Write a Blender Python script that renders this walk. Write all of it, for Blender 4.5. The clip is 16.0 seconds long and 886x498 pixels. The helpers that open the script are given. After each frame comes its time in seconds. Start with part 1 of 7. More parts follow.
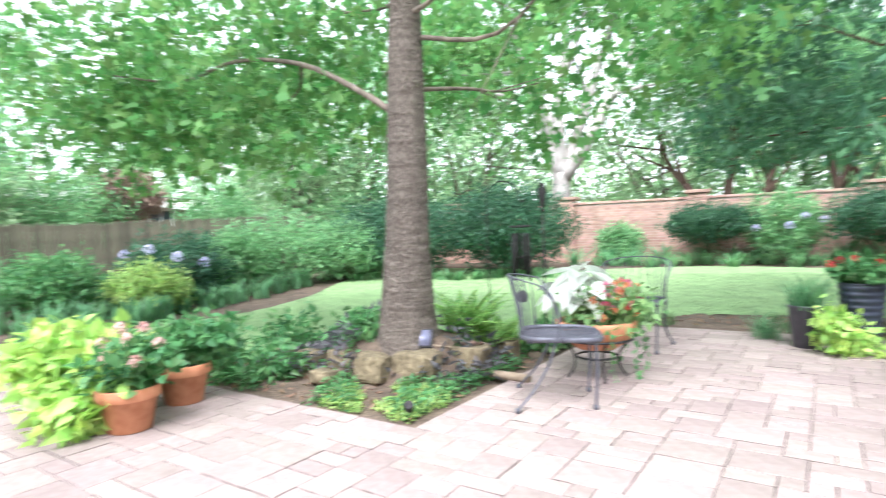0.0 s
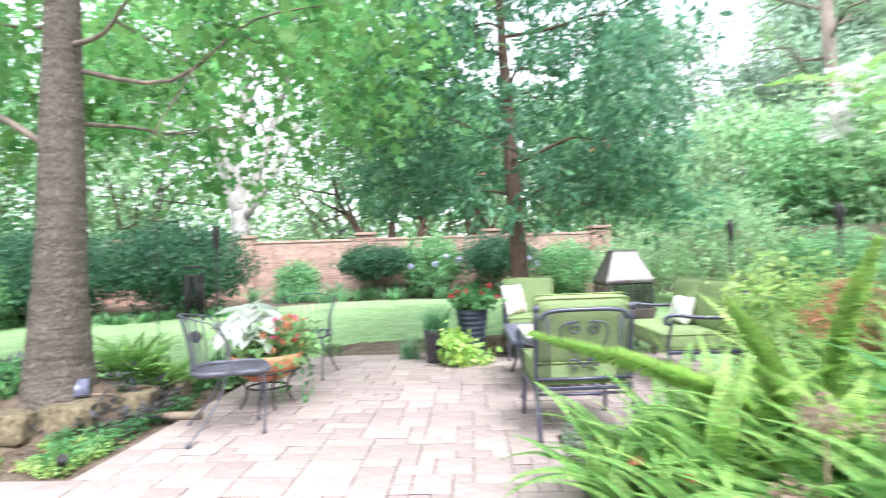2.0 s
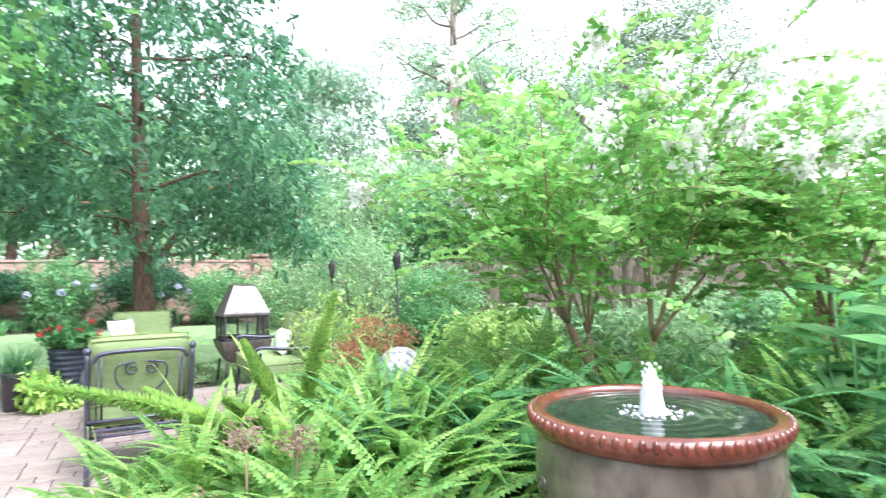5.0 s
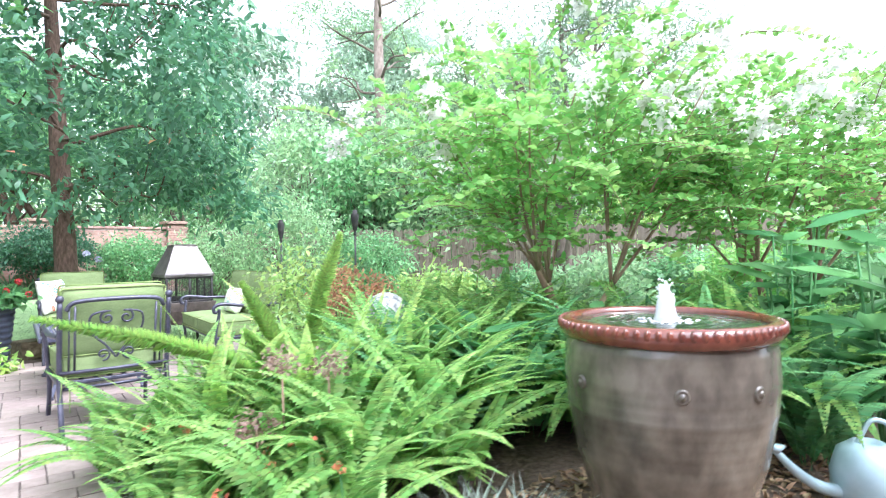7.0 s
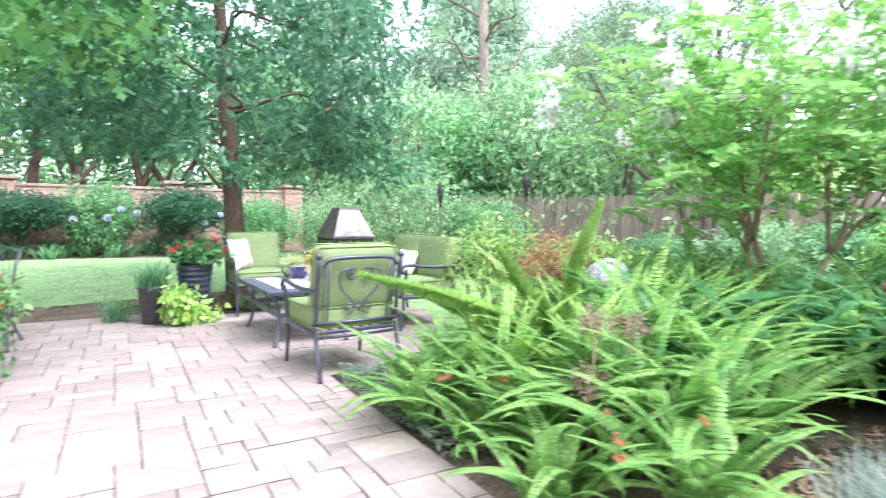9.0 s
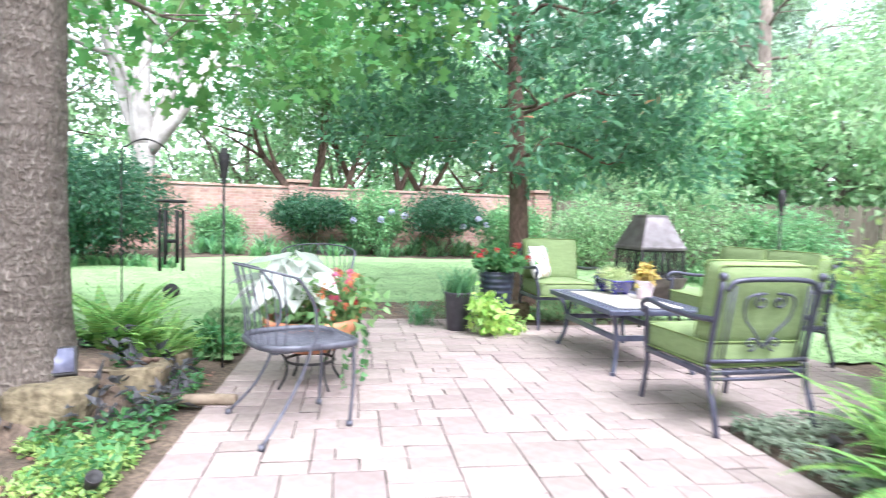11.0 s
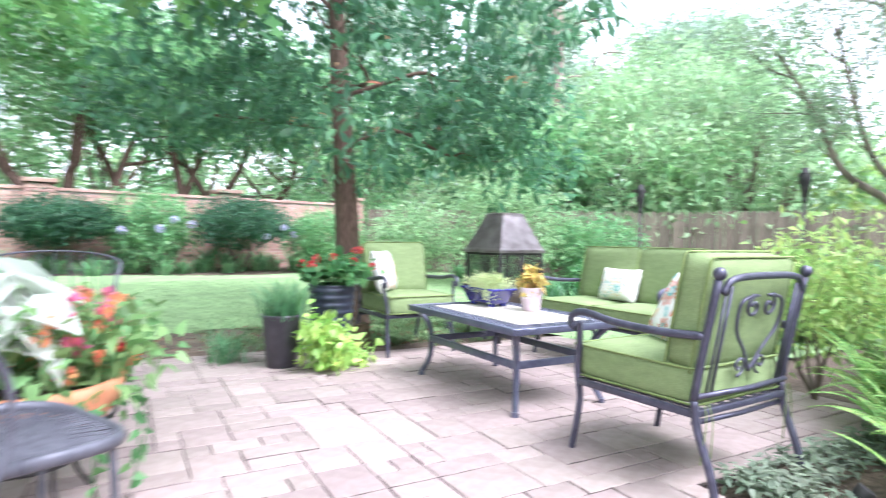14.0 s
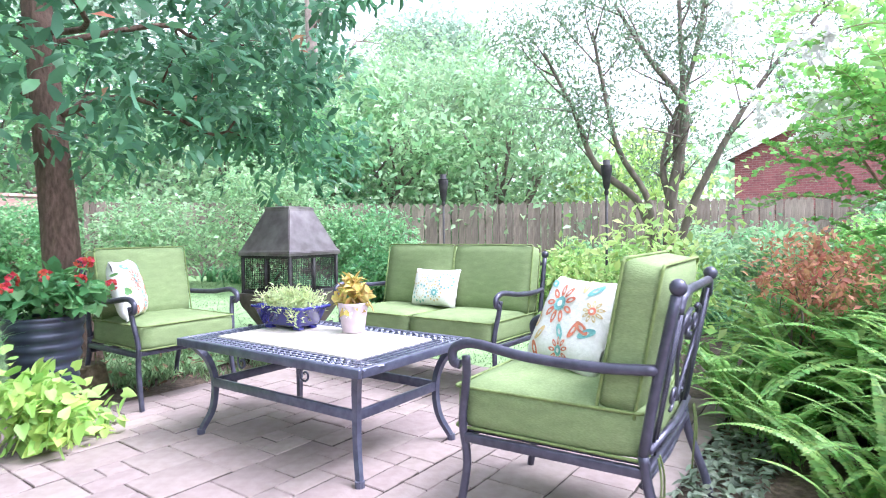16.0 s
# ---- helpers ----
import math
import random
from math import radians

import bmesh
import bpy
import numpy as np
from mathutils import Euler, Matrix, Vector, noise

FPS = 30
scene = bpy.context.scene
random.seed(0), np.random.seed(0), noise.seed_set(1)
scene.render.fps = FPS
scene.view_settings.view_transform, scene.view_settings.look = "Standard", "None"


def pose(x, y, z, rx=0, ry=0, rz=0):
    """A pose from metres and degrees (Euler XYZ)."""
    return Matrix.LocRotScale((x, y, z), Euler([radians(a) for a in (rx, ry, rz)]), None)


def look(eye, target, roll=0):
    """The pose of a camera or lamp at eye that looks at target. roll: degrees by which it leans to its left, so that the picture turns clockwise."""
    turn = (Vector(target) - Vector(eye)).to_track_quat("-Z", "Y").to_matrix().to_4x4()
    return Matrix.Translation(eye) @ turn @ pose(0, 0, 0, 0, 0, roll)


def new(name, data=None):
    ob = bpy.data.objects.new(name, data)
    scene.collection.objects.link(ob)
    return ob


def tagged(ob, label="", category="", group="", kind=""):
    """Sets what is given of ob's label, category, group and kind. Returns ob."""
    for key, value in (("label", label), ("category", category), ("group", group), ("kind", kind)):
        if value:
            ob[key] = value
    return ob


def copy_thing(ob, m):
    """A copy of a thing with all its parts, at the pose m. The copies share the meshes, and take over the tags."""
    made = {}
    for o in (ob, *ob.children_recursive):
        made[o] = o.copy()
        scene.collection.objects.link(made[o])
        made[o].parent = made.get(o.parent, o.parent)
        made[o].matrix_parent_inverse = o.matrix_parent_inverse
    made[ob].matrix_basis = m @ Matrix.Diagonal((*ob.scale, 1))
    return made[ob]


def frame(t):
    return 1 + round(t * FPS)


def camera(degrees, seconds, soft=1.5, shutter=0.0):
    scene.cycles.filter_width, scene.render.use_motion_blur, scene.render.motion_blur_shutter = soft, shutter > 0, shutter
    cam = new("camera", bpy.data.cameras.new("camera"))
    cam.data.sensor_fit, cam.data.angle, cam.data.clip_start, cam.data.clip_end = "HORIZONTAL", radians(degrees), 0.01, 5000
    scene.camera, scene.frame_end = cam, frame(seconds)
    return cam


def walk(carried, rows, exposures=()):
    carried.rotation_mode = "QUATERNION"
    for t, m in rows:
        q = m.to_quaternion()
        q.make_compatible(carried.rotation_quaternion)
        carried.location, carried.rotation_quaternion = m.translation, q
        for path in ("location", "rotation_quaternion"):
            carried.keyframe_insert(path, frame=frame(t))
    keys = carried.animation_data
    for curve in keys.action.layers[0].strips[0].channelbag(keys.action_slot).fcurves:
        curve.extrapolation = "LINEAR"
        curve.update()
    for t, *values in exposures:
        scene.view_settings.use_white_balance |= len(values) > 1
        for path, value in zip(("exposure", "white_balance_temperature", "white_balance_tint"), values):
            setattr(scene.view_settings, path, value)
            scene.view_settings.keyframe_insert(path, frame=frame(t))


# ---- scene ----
cam = camera(75.5, 16.0, soft=1.0, shutter=0.7)
PATH = [
    (0, (0.534, 0.153, 1.313), (-0.15, 2.031, 1.258), -2.0),
    (0.5, (0.51, 0.159, 1.305), (0.132, 2.123, 1.268), -1.9),
    (1, (0.599, -0.013, 1.328), (0.439, 1.981, 1.319), -2.2),
    (1.5, (0.648, -0.224, 1.341), (0.738, 1.774, 1.364), -1.9),
    (2, (0.702, -0.448, 1.347), (1.086, 1.514, 1.384), -2.0),
    (2.5, (0.777, -0.733, 1.372), (1.42, 1.16, 1.423), -2.0),
    (3, (0.88, -0.85, 1.425), (1.755, 0.948, 1.483), -1.8),
    (3.5, (1.092, -0.997, 1.474), (2.073, 0.744, 1.56), -1.7),
    (4, (1.29, -1.14, 1.446), (2.347, 0.554, 1.559), -1.3),
    (4.5, (1.393, -1.257, 1.416), (2.571, 0.354, 1.534), -1.3),
    (5, (1.337, -1.32, 1.467), (2.656, 0.18, 1.559), -1.1),
    (7.5, (0.573, -0.872, 1.229), (2.124, 0.39, 1.212), -0.8),
    (8, (0.332, -0.659, 1.221), (1.834, 0.658, 1.143), -0.5),
    (8.5, (0.101, -0.45, 1.275), (1.542, 0.933, 1.168), -0.2),
    (9, (-0.152, -0.246, 1.269), (1.229, 1.196, 1.156), 0.1),
    (9.5, (-0.313, 0.006, 1.258), (0.952, 1.551, 1.141), 0.6),
    (10, (-0.485, 0.328, 1.273), (0.624, 1.988, 1.161), 1.0),
    (12.5, (-0.748, 1.906, 1.203), (-0.251, 3.841, 1.109), 1.9),
    (13, (-0.594, 2.088, 1.169), (0.049, 3.98, 1.092), 1.8),
    (13.5, (-0.453, 2.332, 1.088), (0.589, 4.039, 1.049), 1.6),
    (14, (-0.277, 2.564, 1.086), (1.088, 4.025, 1.054), 0.9),
    (14.5, (-0.131, 2.825, 1.096), (1.448, 4.052, 1.053), 0.4),
    (15, (0.002, 3.055, 1.101), (1.75, 4.026, 1.05), -0.1),
    (15.5, (0.158, 3.322, 1.116), (1.98, 4.145, 1.059), -0.4),
    (16, (0.242, 3.511, 1.142), (2.097, 4.257, 1.085), -0.6),
]
walk(cam, [(t, look(eye, target, roll)) for t, eye, target, roll in PATH], [(0, 1.91, 5980, 12), (5, 1.92, 5950, 11), (7.5, 2.0, 5740, 14), (10, 1.96, 5820, 14), (12.7, 2.14, 5810, 16), (14.6, 2.02, 5680, 19), (16, 2.03, 5600, 22)])

# ---- world and light: a bright overcast day ----
world = bpy.data.worlds.new("world")
scene.world = world
world.use_nodes = True
wn, wl = world.node_tree.nodes, world.node_tree.links
wn.clear()
sky = wn.new("ShaderNodeTexSky")
sky.sky_type, sky.sun_disc = "NISHITA", False
sky.sun_elevation, sky.sun_rotation = radians(58), radians(200)
sky.air_density, sky.dust_density, sky.ozone_density = 1.0, 2.0, 1.0
pale = wn.new("ShaderNodeHueSaturation")
pale.inputs["Saturation"].default_value = 0.15
back = wn.new("ShaderNodeBackground")
back.inputs["Strength"].default_value = 0.2
wout = wn.new("ShaderNodeOutputWorld")
wl.new(sky.outputs[0], pale.inputs["Color"])
wl.new(pale.outputs[0], back.inputs["Color"])
wl.new(back.outputs[0], wout.inputs["Surface"])
sun_data = bpy.data.lights.new("sun", "SUN")
sun_data.energy, sun_data.angle, sun_data.color = 1.5, radians(25), (1.0, 0.98, 0.95)
sun = new("sun", sun_data)
sun.matrix_world = look((6, -12, 26), (0, 4, 0))

# ---- material helpers ----


def mat(name, c1, c2, scale=8.0, rough=0.7, metal=0.0, bump=0.2, stain=0.25, vary=0.0, obvary=0.0, trans=0.0, spec=0.5, stretch=(1, 1, 1), coat=0.0, huevary=0.0):
    """A procedural surface: fine grain between two colours, broad stains, relief; vary: by island, obvary: by object."""
    m = bpy.data.materials.new(name)
    m.use_nodes = True
    n, l = m.node_tree.nodes, m.node_tree.links
    b = n["Principled BSDF"]
    co = n.new("ShaderNodeTexCoord")
    mp = n.new("ShaderNodeMapping")
    mp.inputs["Scale"].default_value = stretch
    l.new(co.outputs["Object"], mp.inputs["Vector"])
    fine = n.new("ShaderNodeTexNoise")
    fine.inputs["Scale"].default_value, fine.inputs["Detail"].default_value = scale, 4.0
    broad = n.new("ShaderNodeTexNoise")
    broad.inputs["Scale"].default_value, broad.inputs["Detail"].default_value = scale * 0.13, 3.0
    l.new(mp.outputs[0], fine.inputs["Vector"])
    l.new(mp.outputs[0], broad.inputs["Vector"])
    ramp = n.new("ShaderNodeMapRange")
    ramp.inputs["From Min"].default_value, ramp.inputs["From Max"].default_value = 0.35, 0.65
    l.new(fine.outputs["Fac"], ramp.inputs["Value"])
    mix = n.new("ShaderNodeMix")
    mix.data_type = "RGBA"
    mix.inputs[6].default_value, mix.inputs[7].default_value = (*c1, 1), (*c2, 1)
    l.new(ramp.outputs[0], mix.inputs[0])
    hsv = n.new("ShaderNodeHueSaturation")
    l.new(mix.outputs[2], hsv.inputs["Color"])
    val = n.new("ShaderNodeMapRange")
    val.inputs["From Min"].default_value, val.inputs["From Max"].default_value = 0.3, 0.7
    val.inputs["To Min"].default_value, val.inputs["To Max"].default_value = 1 - stain, 1 + stain
    l.new(broad.outputs["Fac"], val.inputs["Value"])
    last = val.outputs[0]
    for amount, node, socket in ((vary, "ShaderNodeNewGeometry", "Random Per Island"), (obvary, "ShaderNodeObjectInfo", "Random")):
        if amount:
            src = n.new(node)
            rg = n.new("ShaderNodeMapRange")
            rg.inputs["To Min"].default_value, rg.inputs["To Max"].default_value = 1 - amount, 1 + amount
            l.new(src.outputs[socket], rg.inputs["Value"])
            mu = n.new("ShaderNodeMath")
            mu.operation = "MULTIPLY"
            l.new(last, mu.inputs[0])
            l.new(rg.outputs[0], mu.inputs[1])
            last = mu.outputs[0]
            if huevary:
                hr = n.new("ShaderNodeMapRange")
                hr.inputs["To Min"].default_value, hr.inputs["To Max"].default_value = 0.5 - huevary, 0.5 + huevary
                wh = n.new("ShaderNodeTexWhiteNoise")
                wh.noise_dimensions = "1D"
                l.new(src.outputs[socket], wh.inputs["W"])
                l.new(wh.outputs["Value"], hr.inputs["Value"])
                l.new(hr.outputs[0], hsv.inputs["Hue"])
    l.new(last, hsv.inputs["Value"])
    l.new(hsv.outputs[0], b.inputs["Base Color"])
    b.inputs["Roughness"].default_value, b.inputs["Metallic"].default_value = rough, metal
    b.inputs["Specular IOR Level"].default_value = spec
    b.inputs["Coat Weight"].default_value = coat
    if bump:
        bp = n.new("ShaderNodeBump")
        bp.inputs["Strength"].default_value, bp.inputs["Distance"].default_value = bump, 0.02
        l.new(fine.outputs["Fac"], bp.inputs["Height"])
        l.new(bp.outputs[0], b.inputs["Normal"])
    if trans:
        tr = n.new("ShaderNodeBsdfTranslucent")
        l.new(hsv.outputs[0], tr.inputs["Color"])
        ms = n.new("ShaderNodeMixShader")
        ms.inputs[0].default_value = trans
        l.new(b.outputs[0], ms.inputs[1])
        l.new(tr.outputs[0], ms.inputs[2])
        l.new(ms.outputs[0], n["Material Output"].inputs["Surface"])
    return m


def leafmat(name, c1, c2, rough=0.45, trans=0.5, vary=0.3, huevary=0.025):
    soft = lambda c: tuple(0.80 * v + 0.20 * (0.3 * c[0] + 0.6 * c[1] + 0.1 * c[2]) for v in c)
    return mat(name, soft(c1), soft(c2), 3.0, rough, 0, 0, 0.2, vary, 0, trans, 0.4, huevary=huevary)


def barkmat(name, dark, mid, pale):
    """Flaking bark: short upright plates, crossed by uneven paler rings."""
    m = mat(name, mid, pale, 46, 0.95, 0, 0, 0.14, stretch=(1.0, 1.0, 0.38))
    n, l = m.node_tree.nodes, m.node_tree.links
    b = n["Principled BSDF"]
    base = b.inputs["Base Color"].links[0].from_socket
    co = n.new("ShaderNodeTexCoord")
    layers = []
    for scale, stretch, lo, hi in ((62.0, (1.0, 1.0, 0.42), 0.44, 0.62), (7.0, (0.35, 0.35, 2.6), 0.40, 0.62)):
        mp = n.new("ShaderNodeMapping")
        mp.inputs["Scale"].default_value = stretch
        tx = n.new("ShaderNodeTexNoise")
        tx.inputs["Scale"].default_value, tx.inputs["Detail"].default_value = scale, 5.0
        rg = n.new("ShaderNodeMapRange")
        rg.inputs["From Min"].default_value, rg.inputs["From Max"].default_value = lo, hi
        l.new(co.outputs["Object"], mp.inputs["Vector"]), l.new(mp.outputs[0], tx.inputs["Vector"]), l.new(tx.outputs["Fac"], rg.inputs["Value"])
        layers.append(rg.outputs[0])
    both = n.new("ShaderNodeMath")
    both.operation = "MULTIPLY_ADD"
    both.inputs[1].default_value = 0.7
    l.new(layers[0], both.inputs[0])
    part_b = n.new("ShaderNodeMath")
    part_b.operation = "MULTIPLY"
    part_b.inputs[1].default_value = 0.3
    l.new(layers[1], part_b.inputs[0]), l.new(part_b.outputs[0], both.inputs[2])
    mix = n.new("ShaderNodeMix")
    mix.data_type = "RGBA"
    mix.inputs[6].default_value = (*dark, 1)
    l.new(both.outputs[0], mix.inputs[0]), l.new(base, mix.inputs[7])
    l.new(mix.outputs[2], b.inputs["Base Color"])
    bp = n.new("ShaderNodeBump")
    bp.inputs["Strength"].default_value, bp.inputs["Distance"].default_value = 1.0, 0.02
    l.new(both.outputs[0], bp.inputs["Height"]), l.new(bp.outputs[0], b.inputs["Normal"])
    return m


M_PAVER = mat("paver", (0.262, 0.205, 0.187), (0.302, 0.242, 0.224), 16, 0.85, 0, 0.3, 0.13, 0, 0.15, huevary=0.012)
M_PAVER_REST = mat("paver_rest", (0.262, 0.205, 0.187), (0.302, 0.242, 0.224), 16, 0.85, 0, 0.3, 0.13, 0.15, 0, huevary=0.012)
M_SAND = mat("joint_sand", (0.05, 0.04, 0.035), (0.12, 0.095, 0.082), 60, 0.95, 0, 0.4)
M_LAWN = mat("lawn_turf", (0.195, 0.305, 0.128), (0.265, 0.39, 0.175), 22, 0.95, 0, 0.5, 0.18)
M_BLADE = leafmat("grass_blade", (0.20, 0.34, 0.125), (0.28, 0.43, 0.18))
M_EARTH = mat("earth", (0.10, 0.085, 0.05), (0.17, 0.15, 0.08), 5, 0.95, 0, 0.5, 0.3)
M_MULCH = mat("mulch", (0.075, 0.053, 0.038), (0.15, 0.108, 0.078), 28, 0.95, 0, 0.9, 0.35)
M_CHIP = mat("bark_chip", (0.30, 0.19, 0.11), (0.44, 0.31, 0.20), 20, 0.9, 0, 0.3, 0.2, 0.4, huevary=0.02)
M_BRICK = mat("wall_brick", (0.33, 0.20, 0.155), (0.43, 0.285, 0.235), 12, 0.9, 0, 0.4, 0.15, 0.2, 0, huevary=0.012)
M_BRICK_RED = mat("house_brick", (0.25, 0.085, 0.085), (0.33, 0.13, 0.125), 10, 0.9, 0, 0.4, 0.15, 0.18)
M_MORTAR = mat("mortar", (0.34, 0.28, 0.24), (0.43, 0.36, 0.31), 20, 0.95)
M_FENCE = mat("weathered_wood", (0.18, 0.145, 0.11), (0.29, 0.24, 0.19), 9, 0.9, 0, 0.5, 0.25, 0, 0.25, stretch=(6, 6, 0.5))
M_FENCE_OLD = mat("mossy_wood", (0.105, 0.095, 0.065), (0.20, 0.175, 0.13), 9, 0.92, 0, 0.5, 0.3, 0, 0.25, stretch=(6, 6, 0.5))
M_SHINGLE = mat("roof_shingle", (0.11, 0.105, 0.10), (0.17, 0.16, 0.155), 15, 0.9, 0, 0.5)
M_TRIM = mat("white_trim", (0.74, 0.72, 0.68), (0.80, 0.79, 0.75), 10, 0.6, 0, 0.05, 0.06)
M_GLASSDARK = mat("window_glass", (0.05, 0.07, 0.08), (0.08, 0.1, 0.11), 3, 0.06, 0, 0)
M_BARK = barkmat("oak_bark", (0.085, 0.066, 0.052), (0.19, 0.155, 0.128), (0.265, 0.225, 0.19))
M_BARK_DARK = mat("dark_bark", (0.075, 0.045, 0.032), (0.15, 0.095, 0.07), 22, 0.95, 0, 1.0, 0.25, stretch=(1.5, 1.5, 0.5))
M_BARK_PALE = mat("pale_bark", (0.27, 0.245, 0.22), (0.46, 0.43, 0.40), 3, 0.85, 0, 0.4, 0.35)
M_BARK_GREY = mat("grey_bark", (0.12, 0.095, 0.075), (0.215, 0.175, 0.14), 12, 0.9, 0, 0.7, 0.25, stretch=(1, 1, 0.4))
M_BARK_TAN = mat("tan_bark", (0.23, 0.145, 0.095), (0.35, 0.245, 0.17), 10, 0.8, 0, 0.4, 0.25, stretch=(1, 1, 0.4))
M_BARK_PINE = mat("pine_bark", (0.19, 0.145, 0.12), (0.31, 0.25, 0.215), 9, 0.9, 0, 0.6, 0.3, stretch=(1, 1, 0.5))
M_OAKLEAF = leafmat("oak_leaf", (0.10, 0.32, 0.06), (0.18, 0.45, 0.09))
M_TREELEAF = leafmat("tree_leaf", (0.06, 0.205, 0.094), (0.113, 0.312, 0.147), 0.38)
M_BLUEBUSH = leafmat("shrub_leaf", (0.03, 0.13, 0.06), (0.065, 0.21, 0.095))
M_FARLEAF = leafmat("far_leaf", (0.14, 0.39, 0.13), (0.25, 0.53, 0.20))
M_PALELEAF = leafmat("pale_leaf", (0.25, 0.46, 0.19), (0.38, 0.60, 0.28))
# Greyed, pale green: the air's haze is mixed into the leaf colour.
M_HAZELEAF = leafmat("haze_tinted_leaf", (0.27, 0.42, 0.27), (0.38, 0.54, 0.36))
M_OLIVELEAF = leafmat("olive_leaf", (0.15, 0.26, 0.13), (0.24, 0.36, 0.19))
M_CRAPELEAF = leafmat("myrtle_leaf", (0.19, 0.49, 0.06), (0.32, 0.64, 0.12), trans=0.5)
M_FERN = leafmat("fern_leaf", (0.15, 0.385, 0.045), (0.31, 0.56, 0.09), trans=0.5)
# Darker fern green; for the sword ferns it has shade in the colour.
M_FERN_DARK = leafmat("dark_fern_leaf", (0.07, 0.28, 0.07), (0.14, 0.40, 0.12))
M_LIME = leafmat("lime_leaf", (0.35, 0.62, 0.05), (0.49, 0.74, 0.11), trans=0.4, vary=0.2)
M_MIDLEAF = leafmat("bedding_leaf", (0.06, 0.25, 0.06), (0.13, 0.38, 0.10))
M_STRAP = leafmat("strap_leaf", (0.10, 0.34, 0.12), (0.20, 0.48, 0.19))
M_YELLOWLEAF = leafmat("yellow_leaf", (0.30, 0.52, 0.08), (0.45, 0.64, 0.14))
M_PURPLELEAF = leafmat("purple_leaf", (0.10, 0.11, 0.12), (0.17, 0.15, 0.17))
M_GREYGRASS = leafmat("grey_grass", (0.26, 0.36, 0.29), (0.38, 0.47, 0.38))
M_ORANGE = leafmat("orange_leaf", (0.55, 0.20, 0.09), (0.66, 0.32, 0.16))
M_WHITELEAF = leafmat("white_leaf", (0.70, 0.76, 0.66), (0.82, 0.85, 0.78), vary=0.12)
M_RED = leafmat("red_petal", (0.62, 0.015, 0.02), (0.75, 0.03, 0.03), vary=0.2)
M_PINK = leafmat("pink_petal", (0.80, 0.10, 0.24), (0.85, 0.2, 0.33), vary=0.2)
M_SALMON = leafmat("salmon_petal", (0.84, 0.46, 0.42), (0.88, 0.58, 0.52), vary=0.15)
M_CORAL = leafmat("coral_petal", (0.82, 0.22, 0.08), (0.86, 0.32, 0.12), vary=0.15)
M_WHITEPETAL = leafmat("white_petal", (0.88, 0.85, 0.82), (0.92, 0.90, 0.88), vary=0.05)
M_LILAC = leafmat("lilac_petal", (0.52, 0.50, 0.78), (0.66, 0.64, 0.84), vary=0.1)
M_DRYBLOOM = leafmat("dry_bloom", (0.32, 0.19, 0.14), (0.44, 0.30, 0.23), vary=0.3)
M_DEADLEAF = leafmat("dead_leaf", (0.25, 0.13, 0.07), (0.38, 0.22, 0.12), vary=0.3)

# ---- mesh helpers ----


def part(name, bm, material, parent=None, label="", smooth=True):
    """Links a bmesh as one mesh object, under a thing or a part where one is given."""
    me = bpy.data.meshes.new(name)
    bmesh.ops.recalc_face_normals(bm, faces=bm.faces)
    bm.to_mesh(me)
    bm.free()
    if smooth:
        me.polygons.foreach_set("use_smooth", [True] * len(me.polygons))
    me.materials.append(material)
    ob = new(name, me)
    ob.parent = parent
    if label:
        tagged(ob, label)
    return ob


def thing(name, label, category, m=None, group="", kind=""):
    ob = new(name)
    ob.empty_display_size = 0.1
    if m is not None:
        ob.matrix_basis = m
    return tagged(ob, label, category, group, kind)


def box(bm, x0, x1, y0, y1, z0, z1, bevel=0.0, m=None, segs=2):
    r = bmesh.ops.create_cube(bm, size=1)
    vs = r["verts"]
    bmesh.ops.scale(bm, vec=(x1 - x0, y1 - y0, z1 - z0), verts=vs)
    bmesh.ops.translate(bm, vec=((x0 + x1) / 2, (y0 + y1) / 2, (z0 + z1) / 2), verts=vs)
    if bevel:
        edges = list({e for v in vs for e in v.link_edges})
        out = bmesh.ops.bevel(bm, geom=edges, offset=bevel, segments=segs, profile=0.5, affect="EDGES")
        vs = list({v for f in out["faces"] for v in f.verts} | {v for v in vs if v.is_valid})
    if m is not None:
        bmesh.ops.transform(bm, matrix=m, verts=vs)
    return bm


def tube(bm, pts, radii, n=8, flat=1.0):
    """A swept tube through pts; radii: one, or one for each point."""
    pts = [Vector(p) for p in pts]
    if isinstance(radii, (int, float)):
        radii = [radii] * len(pts)
    rings, side = [], None
    for i, p in enumerate(pts):
        d = (pts[min(i + 1, len(pts) - 1)] - pts[max(i - 1, 0)]).normalized()
        if side is None:
            side = d.orthogonal().normalized() if abs(d.z) > 0.95 else d.cross(Vector((0, 0, 1))).normalized()
        side = (side - d * side.dot(d)).normalized()
        up = d.cross(side)
        rings.append([bm.verts.new(p + (side * math.cos(k * math.tau / n) + up * flat * math.sin(k * math.tau / n)) * radii[i]) for k in range(n)])
    for a, b in zip(rings, rings[1:]):
        for k in range(n):
            bm.faces.new((a[k], a[(k + 1) % n], b[(k + 1) % n], b[k]))
    bm.faces.new(rings[0][::-1])
    bm.faces.new(rings[-1])
    return bm


def curve(pts, steps=6):
    """Points on a smooth line through pts (Catmull-Rom)."""
    pts = [Vector(p) for p in pts]
    ext = [pts[0] * 2 - pts[1], *pts, pts[-1] * 2 - pts[-2]]
    out = []
    for a, b, c, d in zip(ext, ext[1:], ext[2:], ext[3:]):
        for i in range(steps):
            t = i / steps
            out.append(0.5 * ((2 * b) + (c - a) * t + (2 * a - 5 * b + 4 * c - d) * t * t + (3 * b - a - 3 * c + d) * t ** 3))
    return out + [pts[-1]]


